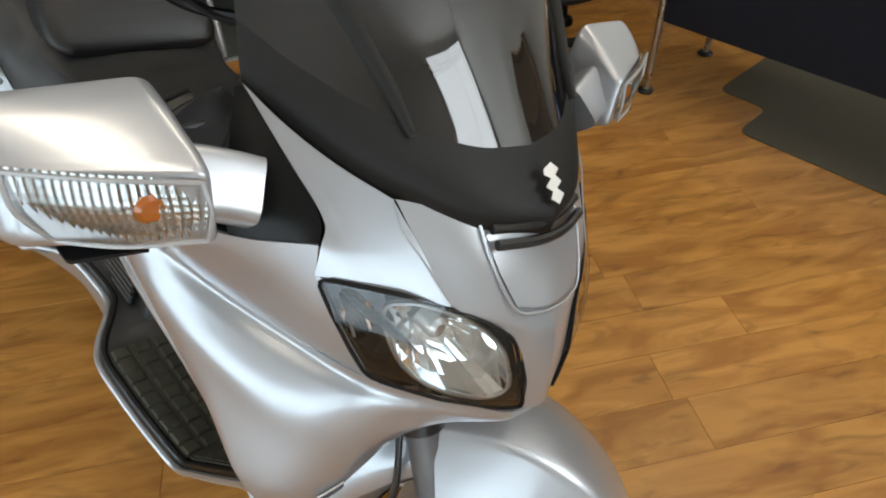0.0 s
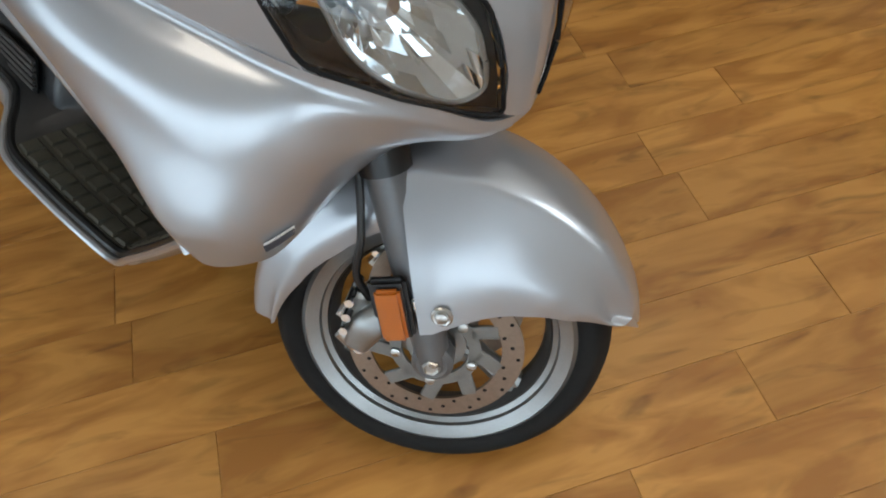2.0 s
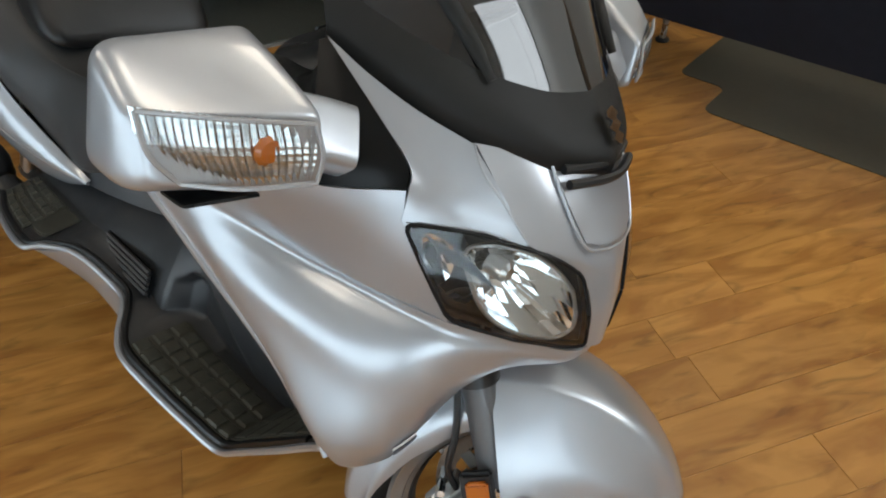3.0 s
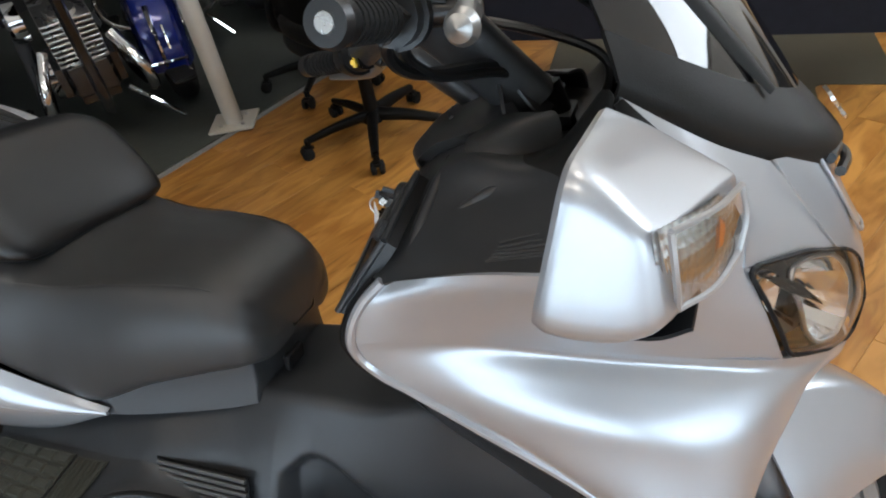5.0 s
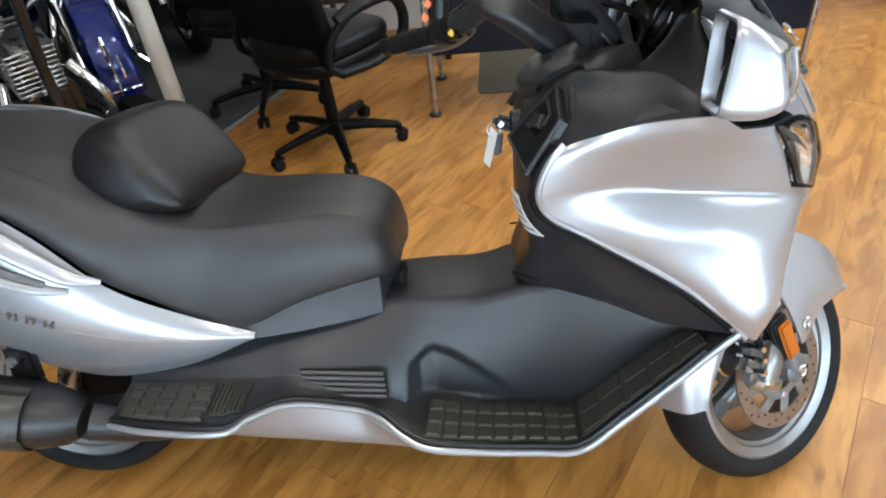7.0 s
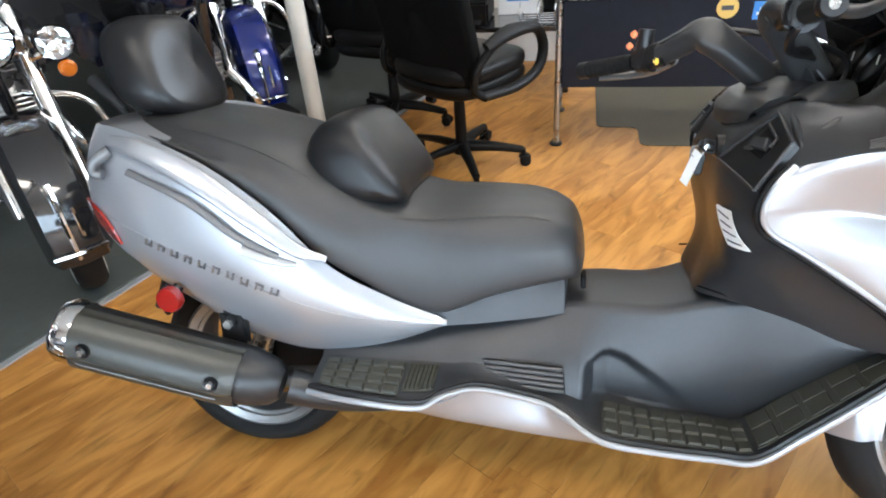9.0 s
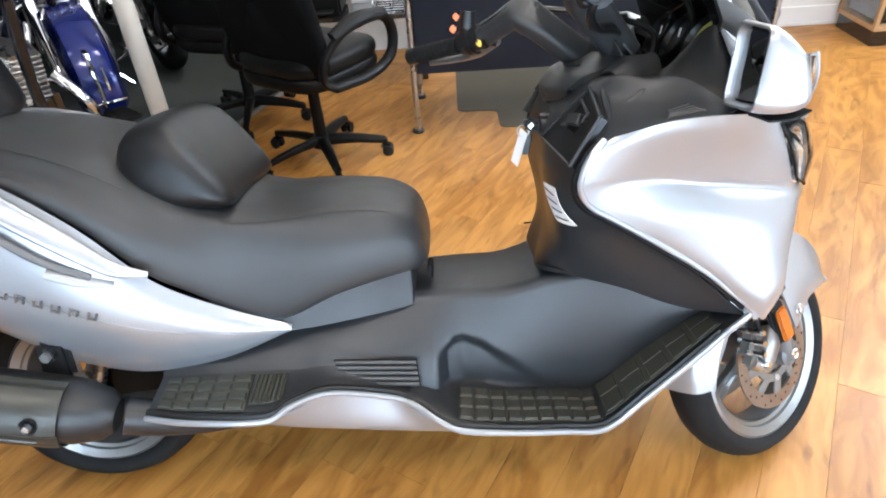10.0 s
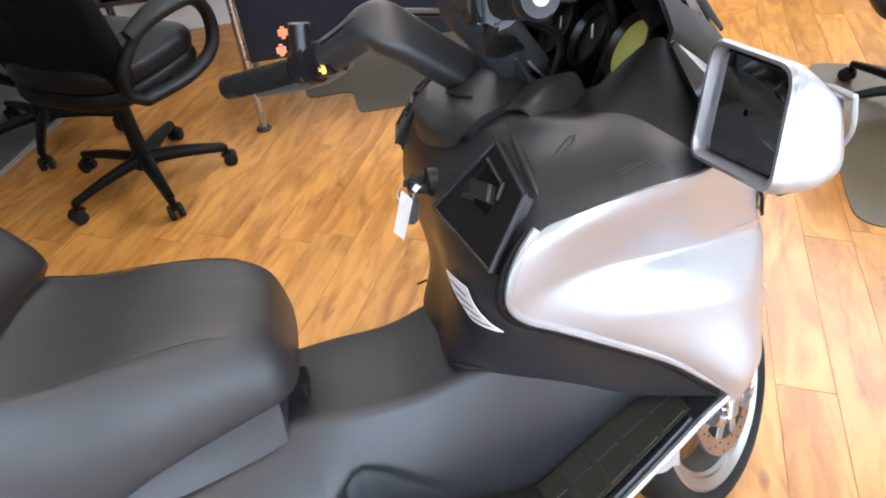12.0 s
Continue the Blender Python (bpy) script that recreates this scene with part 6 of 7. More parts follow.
disc = part("round_sticker", moved(turned([(0, 0.045), (-0.002, 0.045), (-0.002, 0.0001)], 28), Matrix.Translation((0.735, 0.0125, 0.655))), GOLD_PRINT, desk, "round gold sticker")
part("sticker_centre", moved(block(0.05, 0.001, 0.020, (0, 0, 0)), Matrix.Translation((0.735, 0.0095, 0.655))), TAG_INK, disc)
plate = part("blue_sticker", moved(block(0.15, 0.002, 0.075, (0, 0, 0), 0.0005, 1), Matrix.Translation((0.915, 0.0115, 0.640))), BOX_BLUE, desk, "blue and white sticker")
part("sticker_band", joined(*[block(0.12 - 0.02 * i, 0.001, 0.012, (0.915, 0.0095, 0.628 + 0.02 * i)) for i in range(2)]), BOX_WHITE, plate)
paper = thing("paper_note", "white paper note lying over the desk edge", "paper", pose(0.32, 1.915, 0.745))
part("sheet_of_paper", joined(block(0.09, 0.10, 0.001, (0, 0.05, 0.0008)), block(0.09, 0.001, 0.016, (0, -0.0012, -0.007))), WHITE_TAG, paper)

# clear mat under the other chair
def rounded(corners, r):
    out = []
    n = len(corners)
    for i in range(n):
        p, a, b = Vector(corners[i]), Vector(corners[i - 1]), Vector(corners[(i + 1) % n])
        u, v = (a - p).normalized(), (b - p).normalized()
        for t in np.linspace(0, 1, 7):
            out.append(tuple(p + u * r * (1 - t) ** 2 + v * r * t**2))
    return out
dirx, diry = Vector((math.cos(radians(-28)), math.sin(radians(-28)))), Vector((math.cos(radians(60)), math.sin(radians(60))))
c0 = Vector((1.76, 0.64))
tagged(part("chair_mat", poly(rounded([c0, c0 + dirx * 0.95, c0 + dirx * 0.95 + diry * 1.2, c0 + diry * 1.2], 0.10), 0.004), MAT_GREY), "grey vinyl chair mat with rounded corners", "floor mat")
lipped = [(0.33, 1.93), (1.20, 1.93), (1.20, 2.15), (1.50, 2.15), (1.50, 2.95), (0.12, 2.95), (0.12, 2.15), (0.33, 2.15)]
tagged(part("chair_mat", poly(rounded(lipped, 0.05), 0.004), MAT_OLIVE), "olive grey vinyl chair mat with a lip under the desk", "floor mat")


# ---- office chairs ----
def office_chair(m, turn, seat_turn, group):
    """A five-star swivel chair: turn of the base and of the seat in degrees."""
    ch = thing("office_chair", "black office swivel chair with looped arms on castors", "chair", m, group)
    hub = part("base_hub", turned([(0.075, 0.045), (0.10, 0.048), (0.13, 0.036), (0.135, 0.0001)], 24, "z"), CHAIR_BLACK, ch)
    for i in range(5):
        a = radians(turn + 72 * i)
        mr = Matrix.Rotation(a, 4, "Z")
        part("base_leg", moved(tube([(0.03, 0, 0.105), (0.16, 0, 0.098), (0.295, 0, 0.078)], [0.030, 0.025, 0.019], 10, 14, 0.75), mr), CHAIR_BLACK, ch)
        cs = part("caster", moved(joined(tube([(0.295, 0, 0.085), (0.295, 0, 0.052)], 0.013, 10), block(0.052, 0.046, 0.026, (0.300, 0, 0.046), 0.010, 2)), mr), CHAIR_BLACK, ch, "black twin castor")
        for y in (-0.017, 0.017):
            part("caster_wheel", moved(turned([(y - 0.010, 0.022), (y - 0.007, 0.0265), (y + 0.007, 0.0265), (y + 0.010, 0.022), (y + 0.010, 0.0001)], 20), mr @ Matrix.Translation((0.306, 0, 0.0265))), RUBBER, cs)
    part("gas_lift", tube([(0, 0, 0.12), (0, 0, 0.41)], [0.030, 0.024], 16), CHAIR_BLACK, ch)
    ms = Matrix.Rotation(radians(seat_turn), 4, "Z")
    part("tilt_mechanism", moved(block(0.24, 0.14, 0.05, (0.02, 0, 0.415), 0.015, 2), ms), CHAIR_BLACK, ch)
    part("tilt_lever", moved(tube([(0.02, -0.07, 0.41), (0.04, -0.17, 0.405), (0.05, -0.20, 0.395)], 0.005, 6, 12), ms), CHAIR_BLACK, ch)
    seat_rows = []
    for h, e in ((0.425, 0.80), (0.430, 0.95), (0.455, 1.0), (0.482, 0.985), (0.490, 0.945), (0.498, 0.985), (0.530, 1.0), (0.556, 0.95), (0.572, 0.80), (0.580, 0.5), (0.578, 0.02)):
        seat_rows.append([(0.02 + 0.255 * e * math.copysign(abs(math.cos(a)) ** 0.6, math.cos(a)), 0.255 * e * math.copysign(abs(math.sin(a)) ** 0.6, math.sin(a)), h - 0.02 * max(0, math.cos(a)) ** 3) for a in np.linspace(0, 2 * math.pi, 41)])
    part("seat", moved(sheet(surface_grid(seat_rows, 48, 34)), ms), CHAIR_LEATHER, ch, "padded black seat", sharp=80)
    bk = []
    for d, e in ((0.0, 0.02), (0.0, 0.7), (0.012, 0.95), (0.045, 1.0), (0.075, 0.94), (0.085, 0.7), (0.085, 0.02)):
        row = []
        for a in np.linspace(0, 2 * math.pi, 41):
            c, q = math.cos(a), math.sin(a)
            yy, zz = math.copysign(abs(c) ** 0.62, c), math.copysign(abs(q) ** 0.5, q)
            row.append((-0.260 + d - 0.075 * (e * zz) + 0.03 * yy * yy, 0.270 * e * yy * (1 - 0.06 * zz), 0.79 + 0.38 * e * zz))
        bk.append(row)
    part("backrest", moved(sheet(surface_grid(bk, 48, 20)), ms), CHAIR_FABRIC, ch, "tall black padded back", sharp=80)
    for y in (-0.14, 0.14):
        part("back_seam", moved(tube([(-0.155, y, 0.58), (-0.175, y * 1.08, 0.80), (-0.225, y, 1.05)], 0.006, 6, 16), ms), CHAIR_LEATHER, ch)
    for s in (-1, 1):
        y = s * 0.285
        loop = [(-0.14, y, 0.455), (0.06, y * 1.02, 0.440), (0.20, y * 1.04, 0.475), (0.235, y * 1.06, 0.56), (0.200, y * 1.06, 0.645), (0.10, y * 1.05, 0.675), (-0.06, y * 1.03, 0.655), (-0.17, y, 0.58), (-0.185, y * 0.97, 0.50), (-0.14, y, 0.455)]
        arm = part("armrest", moved(tube(loop, 0.023, 12, 70, 0.75), ms), CHAIR_BLACK, ch, "looped black armrest")
        part("arm_pad", moved(tube([(-0.12, y * 1.02, 0.652), (0.02, y * 1.05, 0.684), (0.19, y * 1.06, 0.672)], [0.024, 0.034, 0.026], 12, 20, 0.6), ms), CHAIR_LEATHER, arm)
        part("arm_bracket", moved(tube([(0.02, s * 0.12, 0.43), (0.02, y, 0.445)], 0.016, 8), ms), CHAIR_BLACK, arm)
    return ch


office_chair(pose(-0.525, 1.690, 0), -68, 56, "office chairs")
office_chair(pose(-0.985, 2.200, 0.012), -82, 75, "office chairs")
office_chair(pose(2.43, 1.17, 0.004), 168, 150, "office chairs")


# ---- cruiser motorcycles in the row ----
def cruiser(m, paint, second, label, wall, turn=0):
    """A parked cruiser heading along +x; its front tyre stands at the origin; turn of its bars in degrees."""
    b = thing("cruiser_motorcycle", label, "motorcycle", m, "row of motorcycles")
    for wx, r, w, rim_r, nm in ((0.0, 0.318, 0.11, 0.222, "front_wheel"), (-1.60, 0.32, 0.15, 0.205, "rear_wheel")):
        wh = part(nm, moved(turned([(-0.07, 0.03), (-0.06, 0.055), (0.06, 0.055), (0.07, 0.03)], 20), Matrix.Translation((wx, 0, r))), CHROME, b)
        part("tyre", moved(turned(arc_tyre(r, w, rim_r), 56), Matrix.Translation((wx, 0, r))), RUBBER, wh, sharp=60)
        part("rim", moved(turned([(-w * 0.42, rim_r + 0.006), (-w * 0.42, rim_r - 0.012), (0, rim_r - 0.03), (w * 0.42, rim_r - 0.012), (w * 0.42, rim_r + 0.006), (0, rim_r - 0.01), (-w * 0.42, rim_r + 0.006)], 56), Matrix.Translation((wx, 0, r))), CHROME, wh)
        if wall:
            for s in (-1, 1):
                y = s * (w * 0.5 + 0.001)
                part("white_band", moved(turned([(s * w * 0.462, rim_r + 0.016), (s * (w * 0.5 + 0.002), rim_r + 0.045), (s * w * 0.488, rim_r + 0.062)], 56, cap=False), Matrix.Translation((wx, 0, r))), WHITEWALL, wh)
        sp = [moved(tube([(0.05, y, 0), (rim_r - 0.02, 0, 0.05 * q)], 0.003, 5), Matrix.Translation((wx, 0, r)) @ Matrix.Rotation(2 * math.pi * i / 18, 4, "Y")) for i in range(18) for y, q in ((-0.04, 1), (0.04, -1))]
        part("spokes", joined(*sp), CHROME, wh)
        part("brake_disc", moved(turned([(-0.072, 0.09), (-0.072, 0.145), (-0.067, 0.145), (-0.067, 0.09), (-0.072, 0.09)], 40), Matrix.Translation((wx, 0, r))), STEEL, wh)
    def guard(wx, r0, a0, a1, w, drop):
        rows = []
        for a in np.linspace(radians(a0), radians(a1), 24):
            rows.append([(wx + (r0 - d) * math.cos(a), y, 0.33 + (r0 - d) * math.sin(a)) for y, d in ((-w, drop), (-w * 0.96, drop * 0.4), (-w * 0.7, 0.012), (0, 0), (w * 0.7, 0.012), (w * 0.96, drop * 0.4), (w, drop))])
        return sheet(np.array(rows))
    ff = part("front_fender", guard(0.0, 0.360, -12, 150, 0.108, 0.15), paint, b, "deep glossy front fender", thick=0.004)
    part("fender_trim", tube([(0.362 * math.cos(a), -0.012, 0.335 + 0.362 * math.sin(a)) for a in np.linspace(radians(-8), radians(34), 8)], [0.008, 0.010, 0.013], 8, 18), CHROME, ff, "chrome fender strip")
    part("fender_trim", tube([(0.360 * math.cos(a), 0.028, 0.335 + 0.360 * math.sin(a)) for a in np.linspace(radians(4), radians(20), 6)], 0.006, 6, 12), CHROME, ff, "thin chrome fender strip")
    part("fender_tip", tube([(0.354, -0.085, 0.305), (0.366, 0, 0.308), (0.354, 0.085, 0.305)], 0.007, 6, 14), CHROME, ff)
    part("rear_fender", guard(-1.60, 0.375, 20, 200, 0.105, 0.12), paint, b, "deep glossy rear fender", thick=0.004)
    for s in (-1, 1):
        part("fork_leg", tube([(0.0, s * 0.115, 0.33), (-0.10, s * 0.115, 0.53)], [0.034, 0.034], 16), CHROME, b)
        part("fork_tube", tube([(-0.10, s * 0.115, 0.53), (-0.31, s * 0.115, 0.97)], 0.030, 16), CHROME, b)
        lamp = part("passing_lamp", moved(turned([(-0.07, 0.01), (-0.055, 0.045), (-0.01, 0.062), (0.0, 0.064)], 28, "x", False), Matrix.Translation((-0.16, s * 0.215, 0.85))), CHROME, b, "round chrome passing lamp")
        part("lamp_glass", moved(turned([(0.0, 0.058), (0.012, 0.045), (0.016, 0.0001)], 28, "x"), Matrix.Translation((-0.16, s * 0.215, 0.85))), LENS, lamp)
        part("lamp_bowl", moved(turned([(-0.045, 0.0001), (-0.035, 0.03), (-0.003, 0.058)], 28, "x", False), Matrix.Translation((-0.16, s * 0.215, 0.85))), CHROME, lamp)
        part("turn_signal", moved(turned([(-0.05, 0.012), (-0.03, 0.028), (0.0, 0.032), (0.010, 0.022), (0.012, 0.0001)], 18, "x"), Matrix.Translation((-0.17, s * 0.225, 0.755))), AMBER, b, "amber turn signal")
        part("lamp_bar", tube([(-0.21, s * 0.10, 0.80), (-0.19, s * 0.22, 0.82), (-0.18, s * 0.222, 0.76)], 0.010, 8, 12), CHROME, b)
        bar = part("handlebar", tube([(-0.36, 0, 1.06), (-0.35, s * 0.14, 1.08), (-0.38, s * 0.28, 1.16), (-0.52, s * 0.40, 1.13), (-0.66, s * 0.44, 1.07)], 0.013, 10, 40), CHROME, b)
        part("grip", tube([(-0.57, s * 0.418, 1.108), (-0.68, s * 0.443, 1.062)], 0.019, 12), RUBBER, bar)
        part("lever", tube([(-0.52, s * 0.39, 1.115), (-0.56, s * 0.47, 1.09), (-0.62, s * 0.50, 1.06)], 0.007, 6, 14), CHROME, bar)
        part("exhaust_pipe", tube([(-0.62, s * 0.14, 0.50), (-0.52, s * 0.20, 0.36), (-0.66, s * 0.22, 0.22), (-1.1, s * 0.22, 0.20), (-1.95, s * 0.22, 0.24)], [0.024, 0.024, 0.026, 0.04, 0.046], 14, 50), CHROME, b, "long chrome exhaust")
        if not turn:
            part("engine_guard", tube([(-0.36, s * 0.06, 0.66), (-0.34, s * 0.26, 0.58), (-0.34, s * 0.30, 0.36), (-0.42, s * 0.12, 0.22)], 0.014, 10, 36), CHROME, b, "chrome engine guard")
        part("footboard", block(0.30, 0.10, 0.02, (-0.60, s * 0.33, 0.26), 0.008, 2), RUBBER, b)
        part("saddlebag", block(0.50, 0.16, 0.28, (-1.66, s * 0.235, 0.58), 0.06, 4), paint, b, "hard saddlebag")
    part("fork_cover", joined(block(0.10, 0.30, 0.10, (-0.235, 0, 0.86), 0.03, 3), block(0.05, 0.28, 0.05, (-0.30, 0, 0.99), 0.02, 2)), CHROME, b)
    hl = part("headlight", moved(turned([(-0.16, 0.02), (-0.14, 0.07), (-0.06, 0.098), (0.0, 0.103), (0.008, 0.100)], 40, "x", False), Matrix.Translation((-0.09, 0, 0.92))), CHROME, b, "large round chrome headlight")
    part("headlight_glass", moved(turned([(0.006, 0.095), (0.022, 0.075), (0.032, 0.0001)], 40, "x"), Matrix.Translation((-0.09, 0, 0.92))), LENS, hl)
    part("headlight_bowl", moved(turned([(-0.07, 0.0001), (-0.05, 0.05), (0.0, 0.095)], 24, "x", False), Matrix.Translation((-0.09, 0, 0.92))), CHROME, hl, sharp=5)
    tank = []
    for x, h, w, z in ((-0.40, 0.02, 0.03, 0.90), (-0.43, 0.09, 0.10, 0.91), (-0.52, 0.135, 0.155, 0.915), (-0.68, 0.14, 0.165, 0.89), (-0.84, 0.105, 0.12, 0.845), (-0.94, 0.06, 0.06, 0.805), (-0.96, 0.01, 0.01, 0.80)):
        tank.append([(x, w * math.copysign(abs(math.cos(a)) ** 0.8, math.cos(a)), z + h * math.copysign(abs(math.sin(a)) ** 0.8, math.sin(a)) * (0.75 if math.sin(a) < 0 else 1)) for a in np.linspace(0, 2 * math.pi, 33)])
    tk = part("fuel_tank", sheet(surface_grid(tank, 40, 30)), paint, b, "teardrop fuel tank", sharp=80)
    for s in (-1, 1):
        pan = [[(-0.46, s * 0.112, 0.835), (-0.62, s * 0.162, 0.800), (-0.80, s * 0.134, 0.775)], [(-0.44, s * 0.119, 0.890), (-0.62, s * 0.176, 0.868), (-0.84, s * 0.128, 0.825)]]
        part("tank_panel", sheet(surface_grid(pan, 16, 6)), second, tk, "contrasting tank panel", thick=0.004)
    part("fuel_cap", moved(turned([(0, 0.04), (0.014, 0.038), (0.018, 0.0001)], 24, "z"), Matrix.Translation((-0.60, 0, 1.05))), CHROME, tk)
    sd = []
    for x, h, w, z in ((-0.93, 0.01, 0.04, 0.78), (-0.97, 0.05, 0.11, 0.76), (-1.15, 0.06, 0.18, 0.72), (-1.33, 0.075, 0.17, 0.75), (-1.42, 0.06, 0.13, 0.80), (-1.75, 0.05, 0.11, 0.82), (-1.85, 0.01, 0.04, 0.80)):
        sd.append([(x, w * math.copysign(abs(math.cos(a)) ** 0.7, math.cos(a)), z + h * math.copysign(abs(math.sin(a)) ** 0.7, math.sin(a))) for a in np.linspace(0, 2 * math.pi, 25)])
    part("saddle", sheet(surface_grid(sd, 30, 30)), CHAIR_LEATHER, b, "black leather saddle", sharp=80)
    eng = part("engine", joined(block(0.46, 0.26, 0.22, (-0.80, 0, 0.36), 0.05, 3), block(0.50, 0.10, 0.16, (-1.05, 0.10, 0.36), 0.06, 3)), BIKE_BLACK, b, "air-cooled twin engine")
    for tilt, x in ((-0.42, -0.68), (0.42, -0.92)):
        fins = [block(0.17 - 0.004 * i, 0.20, 0.012, (0, 0, 0.024 * i), 0.004, 1) for i in range(9)]
        cm = Matrix.Translation((x, 0, 0.46)) @ Matrix.Rotation(-tilt, 4, "Y")
        part("cylinder", moved(tube([(0, 0, -0.02), (0, 0, 0.22)], 0.062, 16), cm), STEEL, eng, "finned cylinder")
        for fin in fins:
            part("cooling_fin", moved(fin, cm), STEEL, eng)
    part("air_cleaner", moved(turned([(0.0, 0.085), (-0.05, 0.088), (-0.065, 0.07), (-0.066, 0.0001)], 32), Matrix.Translation((-0.80, -0.14, 0.60))), CHROME, eng)
    part("primary_cover", moved(turned([(-0.13, 0.11), (-0.16, 0.10), (-0.165, 0.0001)], 32), Matrix.Translation((-0.78, 0, 0.36))), CHROME, eng)
    part("frame_tube", joined(tube([(-0.33, 0, 0.88), (-0.45, 0, 0.55), (-0.52, 0, 0.24), (-0.9, 0, 0.20), (-1.30, 0, 0.26), (-1.60, 0, 0.32)], 0.024, 10, 50), tube([(-0.33, 0, 0.92), (-0.9, 0, 0.72), (-1.45, 0, 0.64)], 0.024, 10, 30)), BIKE_BLACK, b)
    part("tail_lamp", moved(turned([(0.03, 0.04), (-0.03, 0.045), (-0.04, 0.0001)], 20, "x"), Matrix.Translation((-1.99, 0, 0.52))), RED_LENS, b)
    part("side_stand", tube([(-0.75, 0.12, 0.22), (-0.72, 0.30, 0.012)], 0.013, 8), CHROME, b)
    if turn:
        swing = Matrix.Translation((-0.30, 0, 0)) @ Matrix.Rotation(radians(turn), 4, "Z") @ Matrix.Translation((0.30, 0, 0))
        for piece in b.children:
            if piece.name.split(".")[0] in ("front_wheel", "front_fender", "fork_leg", "fork_tube", "passing_lamp", "turn_signal", "lamp_bar", "handlebar", "fork_cover", "headlight"):
                piece.matrix_local = swing @ piece.matrix_local
    return b


HEAD = -50
cruiser(pose(-1.85, 0.63, 0.012, 0, 0, HEAD + 8), BIKE_BLACK, BIKE_BLACK, "black cruiser motorcycle with whitewall tyres and much chrome", True)
cruiser(pose(-1.222, 1.118, 0.012, 0, 0, HEAD + 10), BIKE_NAVY, BIKE_BLACK, "dark navy cruiser motorcycle with its bars turned aside", False, -45)
cruiser(pose(-1.71, 2.05, 0.012, 0, 0, HEAD - 4), BIKE_BLUE, BIKE_CREAM, "blue and cream cruiser motorcycle with a chrome strip on its fender", False)
cruiser(pose(-1.75, 3.10, 0.012, 0, 0, HEAD), BIKE_BLACK, BIKE_BLACK, "black cruiser motorcycle with chrome engine and fork", False)

# ---- along the back wall ----
stand = thing("low_table", "low dark table by the wall", "table", pose(-0.42, 2.86, 0))
part("tabletop", block(0.80, 0.45, 0.03, (0, 0, 0.385), 0.004, 1), BIKE_BLACK, stand)
for x in (-0.36, 0.36):
    for y in (-0.19, 0.19):
        part("leg", block(0.035, 0.035, 0.37, (x, y, 0.185), 0.003, 1), BIKE_BLACK, stand)
printer = thing("printer", "black desktop printer on the low table", "printer", pose(-0.66, 2.82, 0.40))
part("body", block(0.30, 0.30, 0.13, (0, 0, 0.065), 0.015, 2), CHAIR_BLACK, printer)
part("lid", block(0.29, 0.26, 0.03, (0, 0.01, 0.145), 0.010, 2), BLACK_SATIN, printer)
part("paper_tray", block(0.22, 0.10, 0.012, (0, -0.18, 0.03), 0.003, 1), CHAIR_BLACK, printer)
bag = thing("carton", "white carton with a blue printed mark", "box", pose(-0.36, 2.98, 0.40))
part("box_body", block(0.24, 0.16, 0.26, (0, 0, 0.13), 0.004, 1), BOX_WHITE, bag)
part("printed_mark", joined(block(0.10, 0.001, 0.09, (0, -0.081, 0.17)), block(0.13, 0.001, 0.02, (0, -0.081, 0.09))), BOX_BLUE, bag)
rack = thing("wire_tray", "chrome wire tray on the low table", "tray", pose(-0.18, 2.80, 0.40))
wires = [tube([(-0.15, -0.10 + 0.05 * i, 0.004), (0.15, -0.10 + 0.05 * i, 0.004)], 0.004, 6) for i in range(5)] + [tube([(x, -0.10, 0.004), (x, -0.11, 0.09), (x, 0.11, 0.09), (x, 0.10, 0.004)], 0.004, 6, 16) for x in (-0.15, -0.05, 0.05, 0.15)]
part("wire_frame", joined(*wires), CHROME, rack)
plant = thing("potted_plant", "leafy green pot plant beside the desk", "plant", pose(-0.16, 3.06, 0.40))
part("pot", turned([(0, 0.055), (0.11, 0.075), (0.12, 0.08), (0.115, 0.07), (0.10, 0.066), (0.10, 0.0001)], 24, "z"), CHAIR_BLACK, plant)
rnd = random.Random(4)
for i in range(34):
    a, l, lift = rnd.uniform(0, 6.28), rnd.uniform(0.10, 0.24), rnd.uniform(0.05, 0.28)
    d = np.array([math.cos(a), math.sin(a), 0])
    p0 = np.array([0, 0, 0.10])
    mid = p0 + d * l * 0.45 + np.array([0, 0, lift])
    tip = p0 + d * l + np.array([0, 0, lift * 0.75])
    side = np.array([-d[1], d[0], 0])
    w = rnd.uniform(0.018, 0.032)
    blade = np.array([[p0 + (mid - p0) * t - side * w * 0.1, p0 + (mid - p0) * t, p0 + (mid - p0) * t + side * w * 0.1] for t in (0, 0.5)] + [[mid - side * w + [0, 0, 0.006], mid, mid + side * w + [0, 0, 0.006]], [(mid + tip) / 2 - side * w * 0.9, (mid + tip) / 2 - [0, 0, 0.004], (mid + tip) / 2 + side * w * 0.9], [tip - side * 0.002, tip, tip + side * 0.002]])
    part("leaf", sheet(blade), LEAF, plant, sharp=80)

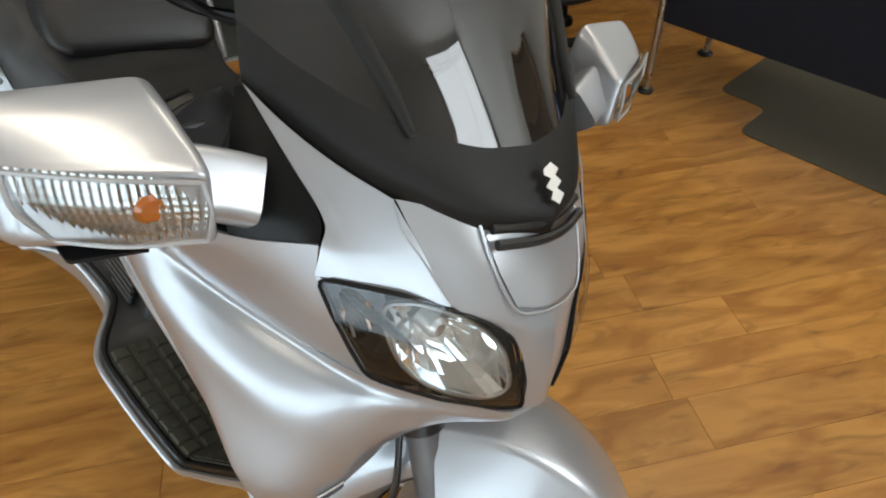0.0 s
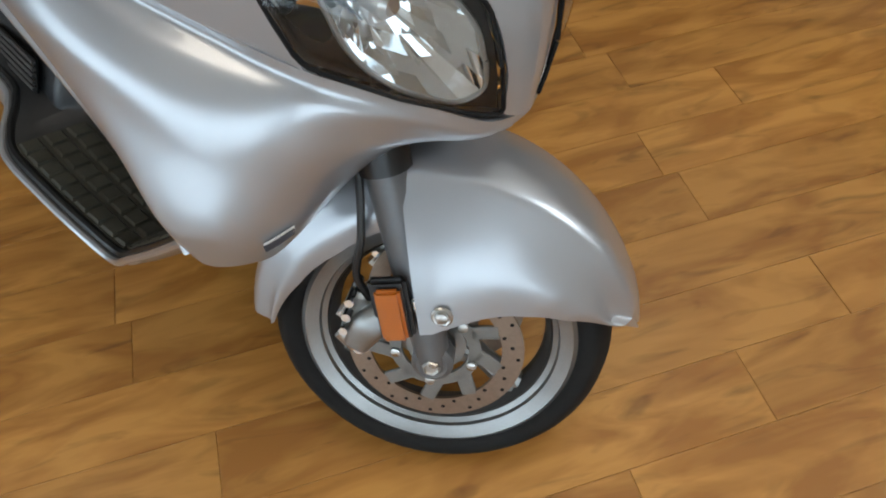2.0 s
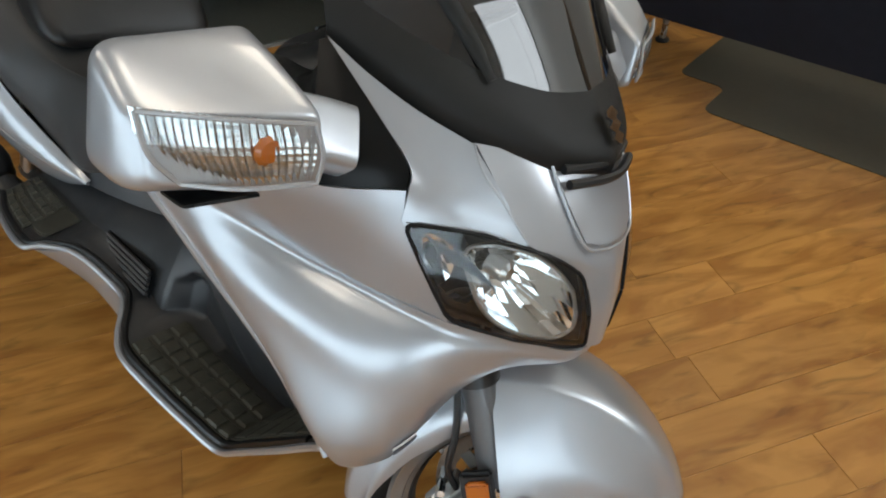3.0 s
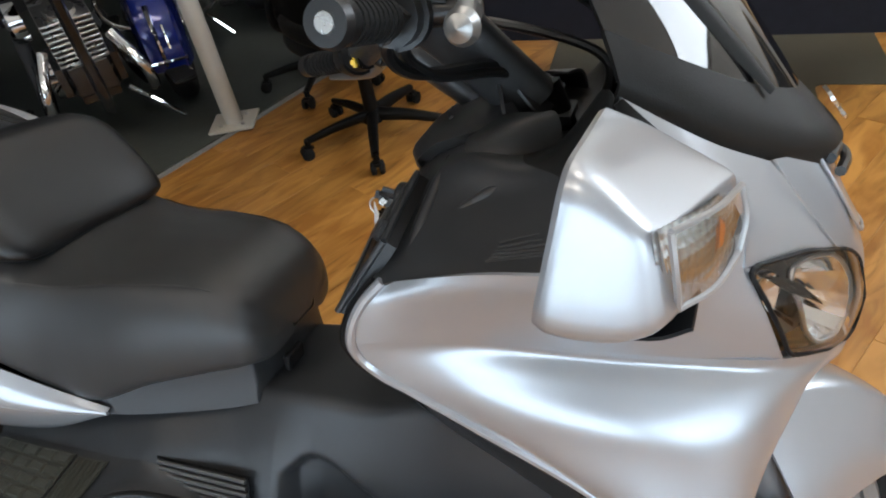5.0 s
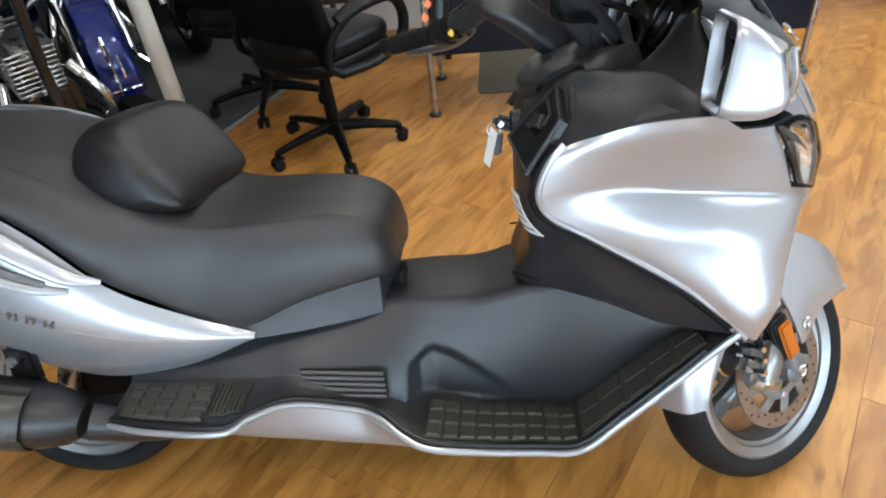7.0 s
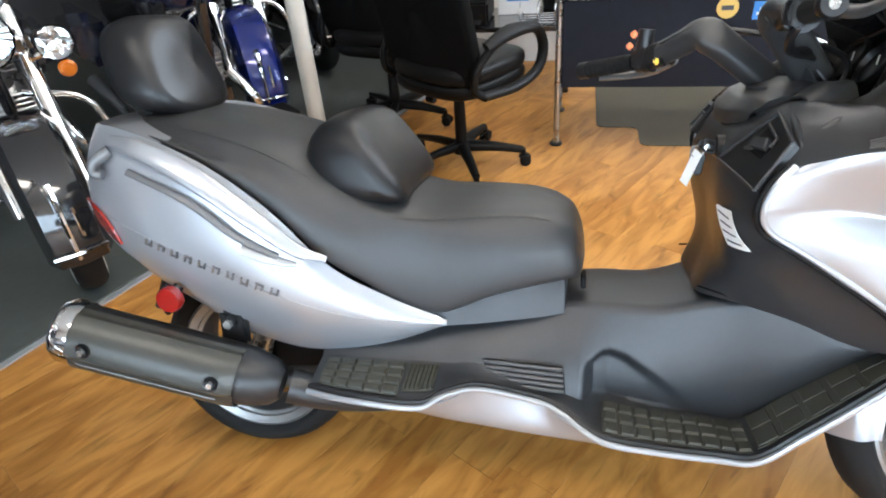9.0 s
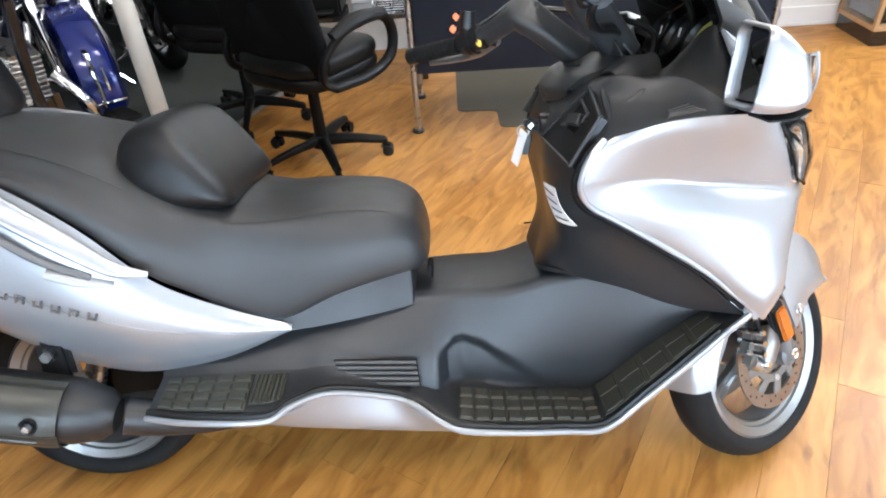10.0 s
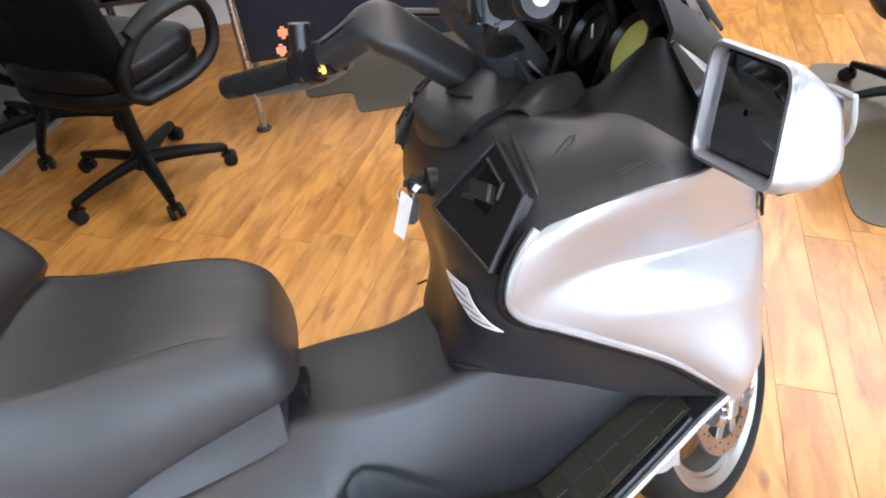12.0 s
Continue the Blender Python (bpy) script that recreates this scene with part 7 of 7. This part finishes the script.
shelf = thing("display_shelf", "light wood display shelf against the wall", "shelf", pose(1.80, 2.98, 0))
for x in (-0.26, 0.26):
    part("upright", block(0.022, 0.32, 1.6, (x, 0.10, 0.80), 0.002, 1), DESK_OAK, shelf)
for z in (0.06, 0.42, 0.80, 1.18, 1.58):
    part("board", block(0.498, 0.31, 0.020, (0, 0.10, z), 0.002, 1), DESK_OAK, shelf)
part("back_board", block(0.50, 0.008, 1.58, (0, 0.252, 0.80)), DESK_OAK, shelf)
for i, (x, z) in enumerate(((0.12, 0.07), (0.16, 0.43), (0.05, 0.43))):
    toy = thing("small_model", "small dark model on the shelf", "model", pose(1.80 + x, 3.02, z), "shelf models")
    part("model_body", joined(block(0.07, 0.03, 0.025, (0, 0, 0.03), 0.008, 2), moved(turned([(-0.01, 0.017), (0.01, 0.017)], 14), Matrix.Translation((-0.03, 0, 0.017))), moved(turned([(-0.01, 0.017), (0.01, 0.017)], 14), Matrix.Translation((0.03, 0, 0.017)))), BIKE_BLACK, toy)
cord = thing("cable", "thin grey cable hanging at the wall", "cable", pose(0, 0, 0))
part("cable_run", tube([(2.10, 3.235, 0.25), (2.20, 3.22, 0.18), (2.24, 3.20, 0.09), (2.18, 3.18, 0.02), (2.08, 3.2, 0.010)], 0.006, 8, 30), FORK_GREY, cord)
cab = thing("display_cabinet", "black glass-fronted cabinet in a light wood frame", "cabinet", pose(2.60, 2.76, 0))
CWD, CDP, CHT = 1.0, 0.42, 1.0
part("plinth", block(CWD - 0.02, CDP - 0.02, 0.09, (CWD / 2, CDP / 2, 0.045)), BIKE_BLACK, cab)
part("carcass", joined(block(CWD, CDP, 0.025, (CWD / 2, CDP / 2, 0.1025)), block(CWD, CDP, 0.025, (CWD / 2, CDP / 2, CHT)), block(CWD, 0.012, CHT - 0.12, (CWD / 2, CDP - 0.006, CHT / 2 + 0.055))), DESK_OAK, cab)
for x in (0.0125, CWD - 0.0125):
    for y in (0.0125, CDP - 0.0125):
        part("corner_post", block(0.025, 0.025, CHT - 0.12, (x, y, CHT / 2 + 0.052), 0.002, 1), DESK_OAK, cab)
part("inside", block(CWD - 0.06, CDP - 0.08, CHT - 0.16, (CWD / 2, CDP / 2 + 0.01, CHT / 2 + 0.055)), BIKE_BLACK, cab)
part("side_pane", block(0.005, CDP - 0.055, CHT - 0.13, (0.006, CDP / 2, CHT / 2 + 0.055)), LENS, cab)
part("knob", moved(turned([(0.0, 0.010), (-0.014, 0.013), (-0.018, 0.0001)], 14), Matrix.Translation((0.09, 0.026, 0.30))), STEEL, cab)

# ---- floor boards, laid slantwise ----
PW, PL, PA = 0.142, 1.22, radians(60)
board = bmesh.new()
bx, by, bt = PL / 2 - 0.0006, PW / 2 - 0.0006, 0.0085
lowv = [board.verts.new((x, y, -bt)) for x, y in ((-bx, -by), (bx, -by), (bx, by), (-bx, by))]
midv = [board.verts.new((x, y, -0.0009)) for x, y in ((-bx, -by), (bx, -by), (bx, by), (-bx, by))]
topv = [board.verts.new((x, y, 0)) for x, y in ((-bx + 0.0005, -by + 0.0005), (bx - 0.0005, -by + 0.0005), (bx - 0.0005, by - 0.0005), (-bx + 0.0005, by - 0.0005))]
board.faces.new(topv)
for a, b in ((lowv, midv), (midv, topv)):
    for q in range(4):
        board.faces.new((a[q], a[(q + 1) % 4], b[(q + 1) % 4], b[q]))
bmesh.ops.recalc_face_normals(board, faces=board.faces)
bme = bpy.data.meshes.new("plank")
board.to_mesh(bme)
board.free()
bme.materials.append(FLOOR_WOOD)
du, ds = Vector((math.cos(PA), math.sin(PA))), Vector((math.sin(PA), -math.cos(PA)))
SEEN = {0: -0.111, -1: 1.076, -2: 1.361, 3: 1.003}
for row in range(-45, 46):
    s0 = 0.400 + PW * row
    u0 = SEEN.get(row, (row * 0.437 + 0.19 * (row % 3)) % PL)
    for n in range(-6, 7):
        c = ds * s0 + du * (u0 + PL * (n + 0.5))
        if not (W + 0.75 < c.x < E - 0.75 and S + 0.7 < c.y < N - 0.6) or (c.x < -1.95 + 0.36 * c.y - 0.6):
            continue
        ob = new("plank", bme)
        ob.parent = floor
        ob.matrix_local = Matrix.Translation((c.x, c.y, 0)) @ Matrix.Rotation(PA, 4, "Z")
